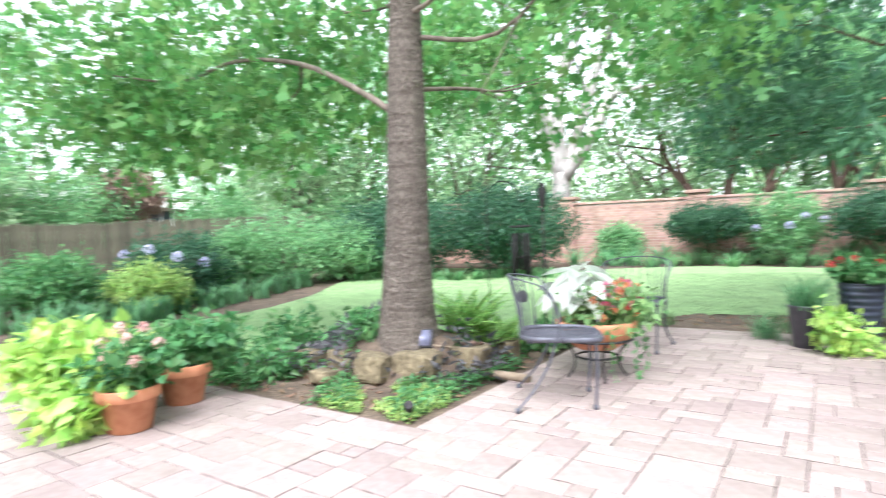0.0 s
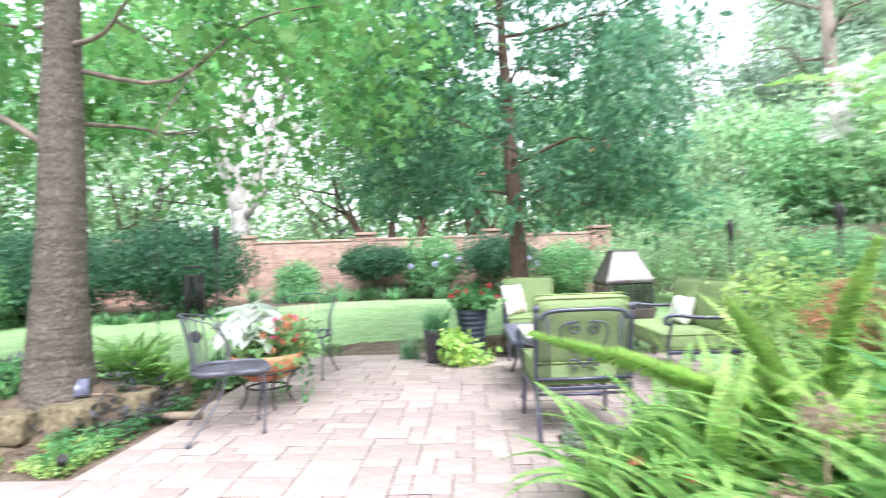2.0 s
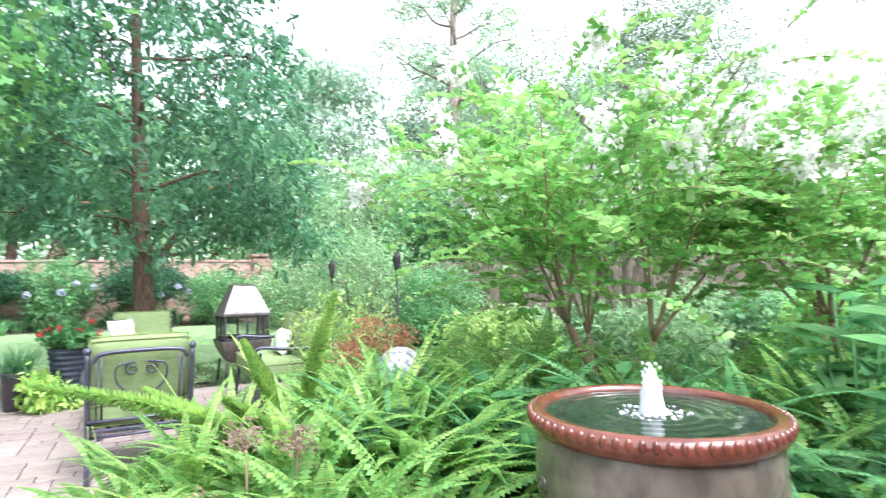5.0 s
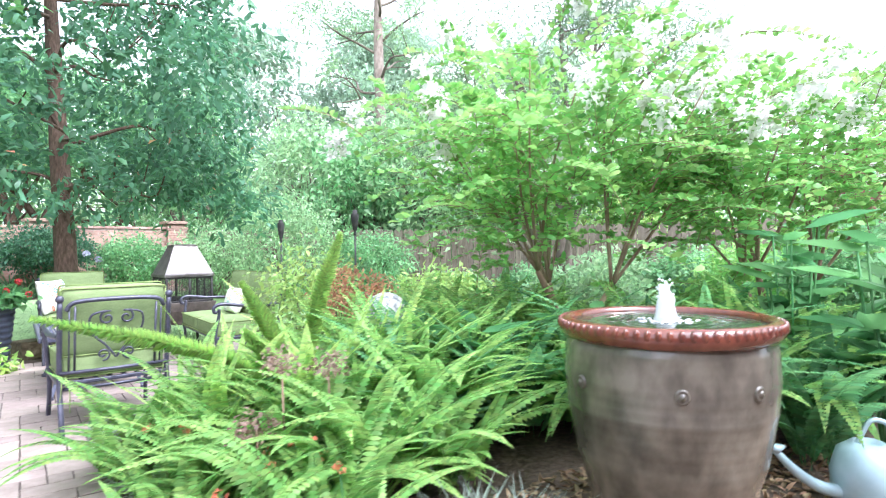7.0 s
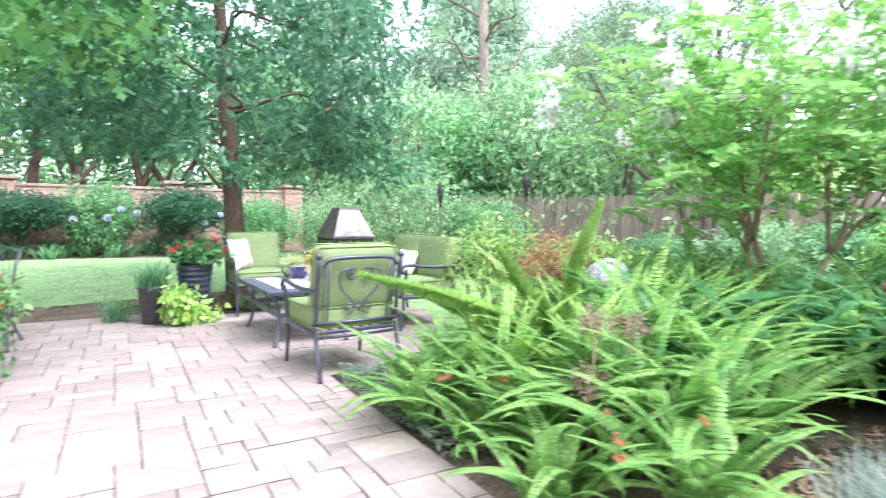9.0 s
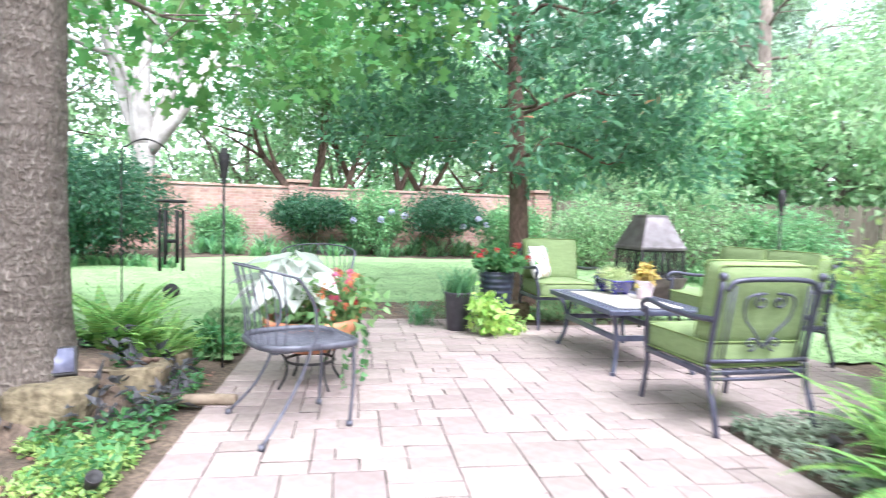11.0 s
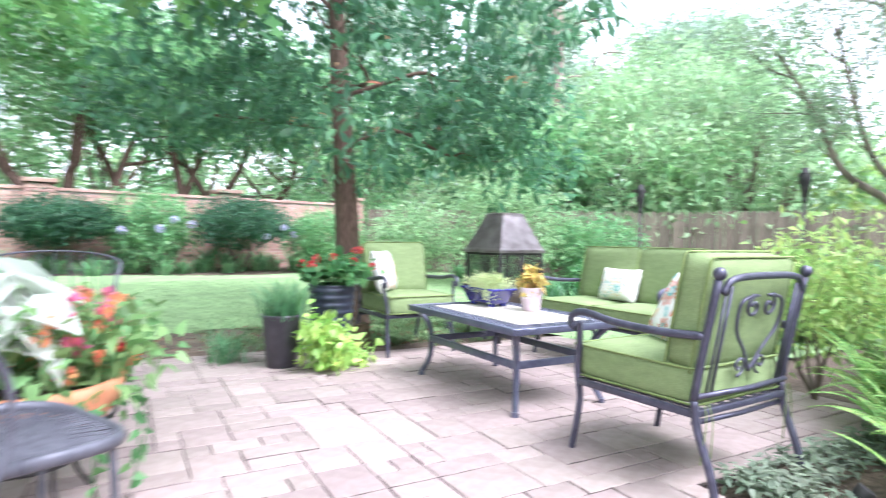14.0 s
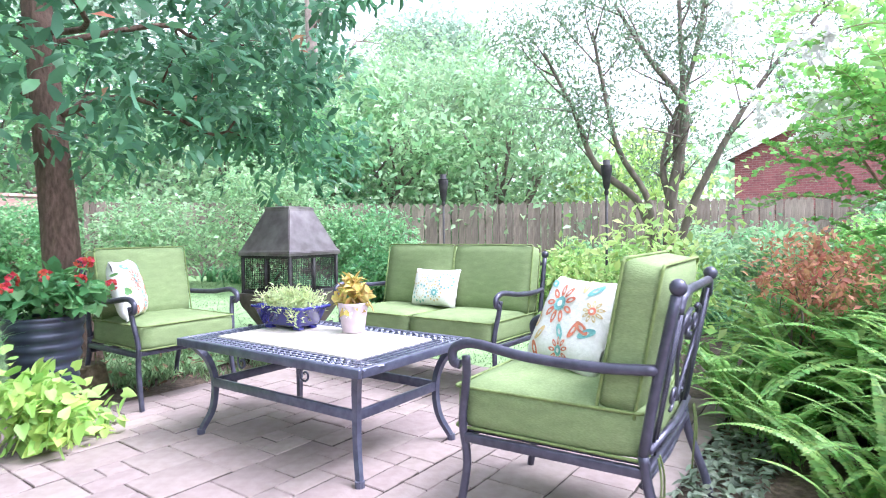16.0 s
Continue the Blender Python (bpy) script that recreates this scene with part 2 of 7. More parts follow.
def lathe(bm, profile, n=32, centre=(0, 0, 0)):
    """Turns a profile of (radius, height) round the upright axis."""
    rings = []
    for r, z in profile:
        rings.append([bm.verts.new((centre[0] + max(r, 0.0005) * math.cos(k * math.tau / n), centre[1] + max(r, 0.0005) * math.sin(k * math.tau / n), centre[2] + z)) for k in range(n)])
    for a, b in zip(rings, rings[1:]):
        for k in range(n):
            bm.faces.new((a[k], a[(k + 1) % n], b[(k + 1) % n], b[k]))
    bm.faces.new(rings[0][::-1])
    bm.faces.new(rings[-1])
    return bm


LEAF = (((0, 0, 0), (0.42, -0.5, 0.1), (1, 0, -0.12), (0.42, 0.5, 0.1)), ((0, 1, 2), (0, 2, 3)))
OVAL = (((0, 0, 0), (0.3, -0.36, 0.06), (0.72, -0.46, 0.05), (1, -0.06, -0.1), (0.72, 0.46, 0.05), (0.3, 0.36, 0.06)), ((0, 1, 5), (1, 2, 5), (5, 2, 4), (2, 3, 4)))
BLADE = (((0, -0.4, 0), (0, 0.4, 0), (0.55, -0.5, 0.1), (0.55, 0.5, 0.1), (1, 0, -0.1)), ((0, 2, 1), (1, 2, 3), (2, 4, 3)))
HEART = (((0, 0, 0), (-0.12, -0.32, 0.05), (0.2, -0.5, 0.08), (0.62, -0.3, 0.02), (1, 0, -0.15), (0.62, 0.3, 0.02), (0.2, 0.5, 0.08), (-0.12, 0.32, 0.05)),
         ((0, 1, 2), (0, 2, 3), (0, 3, 4), (0, 4, 5), (0, 5, 6), (0, 6, 7)))
LOBED = (((0, 0, 0), (0.2, -0.16, 0.03), (0.34, -0.5, 0.08), (0.5, -0.17, 0.03), (0.72, -0.36, 0.03), (0.8, -0.1, 0), (1, 0, -0.1),
          (0.8, 0.1, 0), (0.72, 0.36, 0.03), (0.5, 0.17, 0.03), (0.34, 0.5, 0.08), (0.2, 0.16, 0.03)),
         ((0, 1, 11), (1, 2, 3), (11, 9, 10), (1, 3, 9), (1, 9, 11), (3, 4, 5), (9, 7, 8), (3, 5, 7), (3, 7, 9), (5, 6, 7)))
PETAL = LEAF
rng = np.random.default_rng(7)


def unit(v):
    return v / np.maximum(np.linalg.norm(v, axis=-1, keepdims=True), 1e-6)


def leafmesh(name, pos, way, up, length, width, shape, material, parent=None, label=""):
    """One mesh of many separate leaves: pos, way (base to tip), up (the leaf's face), length, width per leaf."""
    pos, way, up = np.asarray(pos, float), unit(np.asarray(way, float)), np.asarray(up, float)
    n = len(pos)
    side = unit(np.cross(way, up) + 1e-4)
    nrm = np.cross(side, way)
    length, width = np.broadcast_to(length, n), np.broadcast_to(width, n)
    tv, tf = np.array(shape[0], float), np.array(shape[1], int)
    verts = (pos[:, None] + way[:, None] * (tv[None, :, 0:1] * length[:, None, None]) + side[:, None] * (tv[None, :, 1:2] * width[:, None, None])
             + nrm[:, None] * (tv[None, :, 2:3] * length[:, None, None])).reshape(-1, 3)
    faces = (tf[None] + (np.arange(n) * len(tv))[:, None, None]).reshape(-1)
    me = bpy.data.meshes.new(name)
    me.vertices.add(len(verts))
    me.vertices.foreach_set("co", verts.astype(np.float32).ravel())
    me.loops.add(len(faces))
    me.loops.foreach_set("vertex_index", faces.astype(np.int32))
    me.polygons.add(len(faces) // 3)
    me.polygons.foreach_set("loop_start", np.arange(0, len(faces), 3, dtype=np.int32))
    me.materials.append(material)
    me.update(calc_edges=True)
    me.validate()
    ob = new(name, me)
    ob.parent = parent
    if label:
        tagged(ob, label)
    return ob


def inside(n, shell=0.5):
    """n points in the unit ball, gathered towards its skin as shell nears 1."""
    d = unit(rng.normal(size=(n, 3)))
    return d * (rng.random((n, 1)) ** (1 / 3) * (1 - shell) + shell * (0.8 + 0.2 * rng.random((n, 1))))


def clumps(blobs, per_clump=9, spread=0.16, shell=0.55, droop=0.25):
    """Leaf places in clumps inside ellipsoid blobs (centre, radii, leaves): positions, ways, ups."""
    pos, way, up = [], [], []
    for c, r, count in blobs:
        k = max(3, count // per_clump)
        q = inside(k, shell)
        q *= 1 + 0.22 * rng.normal(size=(k, 1)).clip(-1.6, 1.6)
        cc = np.array(c) + q * np.array(r)
        out = unit(q * np.array(r))
        p = np.repeat(cc, per_clump, 0) + rng.normal(size=(k * per_clump, 3)) * spread
        w = np.repeat(out, per_clump, 0) * 0.6 + rng.normal(size=(k * per_clump, 3)) * 0.7
        w[:, 2] -= droop
        u = rng.normal(size=(k * per_clump, 3)) * 0.55 + (0, 0, 1)
        pos.append(p), way.append(w), up.append(u)
    return np.concatenate(pos), np.concatenate(way), np.concatenate(up)


def crown(name, blobs, length, width, material, parent=None, shape=LEAF, label="", **kw):
    p, w, u = clumps(blobs, **kw)
    s = 0.65 + 0.7 * rng.random(len(p))
    return leafmesh(name, p, w, u, length * s, width * s, shape, material, parent, label)


def limbs(parent, start, ends, r0, material, name="limb", wiggle=0.12, n=6):
    """Tapered limbs, each a part, from start points to ends."""
    for s, e in zip(start, ends):
        s, e = Vector(s), Vector(e)
        mid = [s.lerp(e, f) + Vector(rng.normal(size=3) * wiggle * (e - s).length * 0.5) * math.sin(f * math.pi) for f in (0.33, 0.66)]
        pts = curve([s, *mid, e], 4)
        bm = bmesh.new()
        tube(bm, pts, [r0 * (1 - 0.82 * i / (len(pts) - 1)) for i in range(len(pts))], n)
        for f in (0.45, 0.65, 0.8):
            o = pts[int(f * (len(pts) - 1))]
            tip = o + (e - s).length * 0.38 * Vector(unit(np.array((e - s).normalized()) + rng.normal(size=3) * 0.7))
            tube(bm, curve([o, o.lerp(tip, 0.5) + Vector(rng.normal(size=3) * 0.05), tip], 3), [r0 * (1 - 0.82 * f) * 0.7 * q for q in (1, 0.9, 0.8, 0.65, 0.5, 0.35, 0.2)], 5)
        part(name, bm, material, parent)


def ground_z(x, y):
    """The lawn's gentle rise towards the back of the garden."""
    return 0.34 * min(max((y - 8.6) / 8.5, 0.0), 1.0)


# the patio's own axes: turned 14 degrees from the world's
CA, SA = math.cos(radians(-14)), math.sin(radians(-14))


def on_patio(a, b, z=0.0):
    return Vector((CA * a - SA * b, SA * a + CA * b, z))


def to_patio(x, y):
    return CA * x + SA * y, -SA * x + CA * y


def is_patio(a, b):
    """The paved ground: an open yard before the house, and the sitting place between the two beds."""
    if b < -3.4 or b > 8.05 or a < -9.0:
        return False
    if b < 3.35 and a < -1.92:
        return True
    if b > 7.62 and a > 1.0:
        return False
    edge = 1.35 if b > 1.2 else 1.35 + (1.2 - b) * 0.62
    if a < -1.92:
        return False
    if b < 4.05:
        return a < edge
    return a < 3.45


# ---- the ground ----
def sheet(name, x0, x1, y0, y1, nx, ny, zf, material, keep=None, label="", category="", kind="structure"):
    bm = bmesh.new()
    grid = [[None] * (ny + 1) for _ in range(nx + 1)]
    for i in range(nx + 1):
        for j in range(ny + 1):
            x, y = x0 + (x1 - x0) * i / nx, y0 + (y1 - y0) * j / ny
            grid[i][j] = bm.verts.new((x, y, zf(x, y)))
    for i in range(nx):
        for j in range(ny):
            if keep is None or keep(x0 + (x1 - x0) * (i + 0.5) / nx, y0 + (y1 - y0) * (j + 0.5) / ny):
                bm.faces.new((grid[i][j], grid[i + 1][j], grid[i + 1][j + 1], grid[i][j + 1]))
    bmesh.ops.delete(bm, geom=[v for v in bm.verts if not v.link_faces], context="VERTS")
    ob = part(name, bm, material)
    return tagged(ob, label, category, kind=kind)


bm = bmesh.new()
xs = [-900, -200, -60, -30, *range(-20, 41, 2), 60, 200, 900]
ys = [-900, -200, -60, -30, *range(-20, 41, 2), 60, 200, 900]
gv = [[bm.verts.new((x, y, ground_z(x, y) - 0.09)) for y in ys] for x in xs]
for i in range(len(xs) - 1):
    for j in range(len(ys) - 1):
        bm.faces.new((gv[i][j], gv[i + 1][j], gv[i + 1][j + 1], gv[i][j + 1]))
tagged(part("ground", bm, M_EARTH), "dark bare earth reaching out under the garden", "ground", kind="structure")


def lawn_in(x, y):
    """The mown part of the garden."""
    a, b = to_patio(x, y)
    if b < 8.0 and -1.95 < a < 3.5:
        return False
    if a <= -1.95 and b < 4.2 + 0.25 * math.sin(a):
        return False
    if a >= 3.5 and b < 5.6:
        return False
    far = 15.3 - 0.05 * x + 0.35 * math.sin(x * 0.9) - max(0.0, x - 6) * 0.25
    left = -6.6 + 0.35 * math.sin(y * 0.8) + max(0.0, 6.5 - y) * -0.9
    right = 10.2 + 0.3 * math.sin(y)
    oakbed = ((x + 1.75) / 1.55) ** 2 + ((y - 5.35) / 1.5) ** 2 < 1
    bare = ((x - 1.75) / 1.25) ** 2 + ((y - 8.35) / 0.8) ** 2 < 1 + 0.35 * noise.noise((x * 1.7, y * 1.7, 4))
    return y < far and left < x < right and not oakbed and not bare and y > 2.5


sheet("lawn", -13, 11, 2.4, 16.5, 300, 176, lambda x, y: ground_z(x, y) + 0.004 * noise.noise((x * 3, y * 3, 0)), M_LAWN, lawn_in, "short mown green lawn in even shade", "lawn")



def mound(x, y):
    """Bed soil, heaped round the oak and in the fern bed."""
    z = ground_z(x, y) - 0.035 + 0.02 * noise.noise((x * 2.2, y * 2.2, 3))
    worn = math.hypot((x - 1.75) / 1.7, (y - 8.2) / 1.25)
    z += min(1.0, max(0.0, 1.75 - worn * 1.25)) * (0.037 + 0.012 * noise.noise((x * 5, y * 5, 8)))
    d = math.hypot((x + 1.8) / 1.0, (y - 5.35) / 0.62)
    z += 0.36 * max(0.0, 1 - max(0.0, d - 0.55) / 0.45) if d < 1 else 0.0
    a, b = to_patio(x, y)
    if a > 1.4 and b < 4:
        z += 0.06 * min(1.0, a - 1.4)
    return z


def bed_z(x, y):
    a, b = to_patio(x, y)
    return -0.05 if is_patio(a, b) else mound(x, y)


sheet("planting_bed", -13, 14.5, -8, 18.5, 220, 212, bed_z, M_MULCH, None, "brown mulched soil of the planting beds", "soil")

# ---- boundary walls ----


def wall_line(name, p0, p1, z0, z1, thick, brick, mortar, label, bl=0.22, bh=0.075, piers=(), cat="wall"):
    """A brick wall: mortar core, courses of real bricks proud of it, a coping and piers."""
    p0, p1 = Vector((*p0, 0)), Vector((*p1, 0))
    d = (p1 - p0).normalized()
    s = Vector((d.y, -d.x, 0))
    ang = math.degrees(math.atan2(d.y, d.x))
    length = (p1 - p0).length
    bm = bmesh.new()
    box(bm, 0, length, -thick / 2, thick / 2, z0, z1)
    core = part(name, bm, mortar, smooth=False)
    core.matrix_basis = pose(p0.x, p0.y, 0, 0, 0, ang)
    tagged(core, label, cat, kind="structure")
    verts, faces = [], []
    gap = 0.011

    def cube(x0, x1, y0, y1, za, zb):
        k = len(verts)
        verts.extend(((x0, y0, za), (x1, y0, za), (x1, y1, za), (x0, y1, za), (x0, y0, zb), (x1, y0, zb), (x1, y1, zb), (x0, y1, zb)))
        faces.extend(((k, k + 1, k + 5, k + 4), (k + 1, k + 2, k + 6, k + 5), (k + 2, k + 3, k + 7, k + 6), (k + 3, k, k + 4, k + 7), (k + 4, k + 5, k + 6, k + 7)))

    rows = int((z1 - z0) / bh)
    for r in range(rows):
        x = -(r % 2) * bl / 2
        while x < length:
            a, b = max(x, 0) + gap / 2, min(x + bl, length) - gap / 2
            if b - a > 0.03:
                o = 0.006 + 0.004 * random.random()
                cube(a, b, -thick / 2 - o, thick / 2 + o, z0 + r * bh + gap / 2, z0 + (r + 1) * bh - gap / 2)
            x += bl
    me = bpy.data.meshes.new("bricks")
    me.from_pydata(verts, [], faces)
    me.materials.append(brick)
    ob = new("bricks", me)
    ob.parent = core
    tagged(ob, "courses of bricks with recessed mortar joints", kind="stuff")
    if piers:
        bm = bmesh.new()
        x = 0.0
        while x < length:
            box(bm, x, min(x + 0.30, length) - 0.01, -thick / 2 - 0.04, thick / 2 + 0.04, z1, z1 + 0.07, 0.008, segs=1)
            x += 0.30
        part("coping", bm, brick, core, smooth=False)
    for x in piers:
        bm = bmesh.new()
        for r in range(int((z1 + 0.16 - z0) / bh)):
            e = 0.002 * (r % 2)
            box(bm, x - 0.26 - e, x + 0.26 + e, -0.26 - e, 0.26 + e, z0 + r * bh, z0 + (r + 1) * bh - 0.010, 0.006, segs=1)
        box(bm, x - 0.245, x + 0.245, -0.245, 0.245, z0, z1 + 0.14)
        box(bm, x - 0.32, x + 0.32, -0.32, 0.32, z1 + 0.16, z1 + 0.25, 0.015)
        part("pier", bm, brick, core, smooth=False)
    return core


wall_line("wall_north", (-9.4, 18.75), (9.6, 16.72), 0.1, 2.02, 0.22, M_BRICK, M_MORTAR, "tan and red brick garden wall with capped piers", piers=(0.3, 3.9, 7.6, 11.25, 15.2, 18.7))
wall_line("wall_south", (-9.5, -1.3), (6.5, -5.3), -0.1, 3.0, 0.24, M_BRICK_RED, M_MORTAR, "plain red brick house wall closing the patio")


def fence(name, pts, z0f, height, label, wood):
    """A board fence: posts, two rails, and every picket its own board."""
    root = thing(name, label, "fence", kind="structure")
    pick = []
    for width in (0.14, 0.135, 0.145):
        bm = bmesh.new()
        box(bm, -width / 2, width / 2, -0.009, 0.009, 0, height - 0.04, 0)
        box(bm, -width / 2 + 0.03, width / 2 - 0.03, -0.009, 0.009, height - 0.04, height)
        me = bpy.data.meshes.new("picket")
        bm.to_mesh(me), bm.free()
        me.materials.append(wood)
        pick.append(me)
    for p, q in zip(pts, pts[1:]):
        p, q = Vector((*p, 0)), Vector((*q, 0))
        d = (q - p).normalized()
        ang = math.degrees(math.atan2(d.y, d.x))
        s = 0.0
        while s < (q - p).length:
            c = p + d * s
            ob = new("picket", pick[random.randrange(3)])
            ob.parent = root
            ob.matrix_basis = pose(c.x, c.y, z0f(c.x, c.y) + random.uniform(-0.02, 0.015), 0, random.uniform(-0.6, 0.6), ang + random.uniform(-1, 1))
            s += 0.152
        for h in (0.35, height - 0.3):
            bm = bmesh.new()
            box(bm, 0, (q - p).length, -0.06, -0.02, h - 0.045, h + 0.045)
            r = part("rail", bm, wood, root, smooth=False)
            r.matrix_basis = pose(p.x, p.y, z0f(p.x, p.y), 0, 0, ang)
        k = int((q - p).length / 2.4)
        for i in range(k + 1):
            bm = bmesh.new()
            box(bm, -0.045, 0.045, -0.15, -0.06, 0, height - 0.08)
            c = p + d * min(i * 2.4, (q - p).length - 0.05)
            part("post", bm, wood, root, smooth=False).matrix_basis = pose(c.x, c.y, z0f(c.x, c.y), 0, 0, ang)
    return root


fence("fence_east", [(14.6, -6), (13.7, 1.2), (12.7, 6.6), (11.4, 11.0), (9.8, 16.6)], lambda x, y: 0.03 + ground_z(x, y) * 0.6, 1.76, "weathered grey-brown wooden picket fence", M_FENCE)
fence("fence_west", [(-9.5, 18.6), (-9.9, 13.2), (-11.0, 6.0), (-12.2, -2)], lambda x, y: 0.02 + ground_z(x, y), 1.76, "old mossy wooden board fence behind the flower border", M_FENCE_OLD)


def house(name, label, m, w, depth, eave, rise, windows):
    """A brick house with a gable towards the garden: walls, roof, windows with frames."""
    root = thing(name, label, "house", m)
    bm = bmesh.new()
    v = [bm.verts.new(p) for p in ((-w / 2, 0, 0), (w / 2, 0, 0), (w / 2, 0, eave), (0, 0, eave + rise), (-w / 2, 0, eave))]
    f = bm.faces.new(v)
    r = bmesh.ops.extrude_face_region(bm, geom=[f])
    bmesh.ops.translate(bm, vec=(0, depth, 0), verts=[e for e in r["geom"] if isinstance(e, bmesh.types.BMVert)])
    part("wall", bm, M_MORTAR, root, smooth=False)
    verts, faces = [], []
    rows = int((eave + rise) / 0.085)
    for k in range(rows):
        z = k * 0.085
        half = w / 2 if z < eave else w / 2 * (1 - (z - eave) / rise) - 0.05
        x = -half
        while x < half - 0.05:
            x1 = min(x + (0.24 if (k % 2 or x > -half) else 0.12), half)
            i = len(verts)
            verts.extend(((x, -0.012, z), (x1 - 0.012, -0.012, z), (x1 - 0.012, -0.012, z + 0.073), (x, -0.012, z + 0.073), (x, 0.01, z), (x1 - 0.012, 0.01, z), (x1 - 0.012, 0.01, z + 0.073), (x, 0.01, z + 0.073)))
            faces.extend(((i, i + 1, i + 2, i + 3), (i + 3, i + 2, i + 6, i + 7), (i, i + 4, i + 5, i + 1), (i, i + 3, i + 7, i + 4), (i + 1, i + 5, i + 6, i + 2)))
            x = x1
    me = bpy.data.meshes.new("brickwork")
    me.from_pydata(verts, [], faces)
    me.materials.append(M_BRICK_RED)
    bw = new("brickwork", me)
    bw.parent = root
    tagged(bw, kind="stuff")
    bm = bmesh.new()
    for sgn in (-1, 1):
        a, b = Vector((sgn * (w / 2 + 0.4), 0, eave - 0.4 * rise / (w / 2) + 0.05)), Vector((0, 0, eave + rise + 0.05))
        q = [bm.verts.new((p.x, y, p.z + dz)) for y in (-0.45, depth + 0.3) for p in (a, b) for dz in (0, 0.12)]
        for i in ((0, 1, 3, 2), (4, 6, 7, 5), (0, 4, 5, 1), (2, 3, 7, 6), (1, 5, 7, 3), (0, 2, 6, 4)):
            bm.faces.new([q[j] for j in i])
    part("roof", bm, M_SHINGLE, root, smooth=False)
    bm = bmesh.new()
    for sgn in (-1, 1):
        a, b = Vector((sgn * (w / 2 + 0.42), 0, eave - 0.42 * rise / (w / 2) - 0.02)), Vector((0, 0, eave + rise - 0.02))
        q = [bm.verts.new((p.x, y, p.z + dz)) for y in (-0.47, -0.44) for p in (a, b) for dz in (-0.16, 0.16)]
        for i in ((0, 1, 3, 2), (4, 6, 7, 5), (0, 4, 5, 1), (2, 3, 7, 6), (1, 5, 7, 3), (0, 2, 6, 4)):
            bm.faces.new([q[j] for j in i])
    part("fascia", bm, M_TRIM, root, "pale painted fascia board", smooth=False)
    for x, z, ww, hh in windows:
        bm = bmesh.new()
        box(bm, x - ww / 2, x + ww / 2, -0.06, -0.02, z, z + hh)
        win = part("window", bm, M_GLASSDARK, root, smooth=False)
        bm = bmesh.new()
        for x0, x1, z0, z1 in ((x - ww / 2 - 0.07, x + ww / 2 + 0.07, z + hh, z + hh + 0.08), (x - ww / 2 - 0.07, x + ww / 2 + 0.07, z - 0.08, z), (x - ww / 2 - 0.07, x - ww / 2, z, z + hh), (x + ww / 2, x + ww / 2 + 0.07, z, z + hh), (x - 0.02, x + 0.02, z, z + hh)):
            box(bm, x0, x1, -0.09, -0.03, z0, z1)
        part("frame", bm, M_TRIM, win, smooth=False)
    return root


house("brick_house", "red brick house with a white gable edge behind the fence", pose(22.2, -5.35, 0, 0, 0, -106), 14.0, 9, 3.95, 3.2, [(1.6, 1.4, 2.6, 1.0)])
house("brick_house", "low red brick house with a small white window beyond the fence", pose(-17.1, 12.0, 0, 0, 0, 45), 10.0, 8, 2.5, 0.45, [(3.7, 1.85, 0.6, 0.5)])

# ---- pavement ----


def paver_mesh(w, h):
    """A tumbled paver with a worn, chamfered top."""
    me = bpy.data.meshes.new("paver")
    nx, ny = max(2, round(w / 0.07)), max(2, round(h / 0.07))
    line = [(-w / 2 + w * k / nx, -h / 2) for k in range(nx)] + [(w / 2, -h / 2 + h * k / ny) for k in range(ny)]
    line += [(w / 2 - w * k / nx, h / 2) for k in range(nx)] + [(-w / 2, h / 2 - h * k / ny) for k in range(ny)]
    line = [(x * (1 - random.uniform(0.0, 0.0045) / w * 2), y * (1 - random.uniform(0.0, 0.0055) / h * 2)) for x, y in line]
    n, c, vs = len(line), 0.0035, []
    for z, e in ((-0.05, 0.0), (-0.005, 0.0), (0.0, c)):
        vs += [(x * (1 - 2 * e / w), y * (1 - 2 * e / h), z) for x, y in line]
    fs = [tuple(range(2 * n, 3 * n))]
    for k in (0, n):
        fs += [(k + i, k + (i + 1) % n, k + n + (i + 1) % n, k + n + i) for i in range(n)]
    me.from_pydata(vs, [], fs)
    me.polygons.foreach_set("material_index", [0] + [1] * n + [0] * n)
    return me


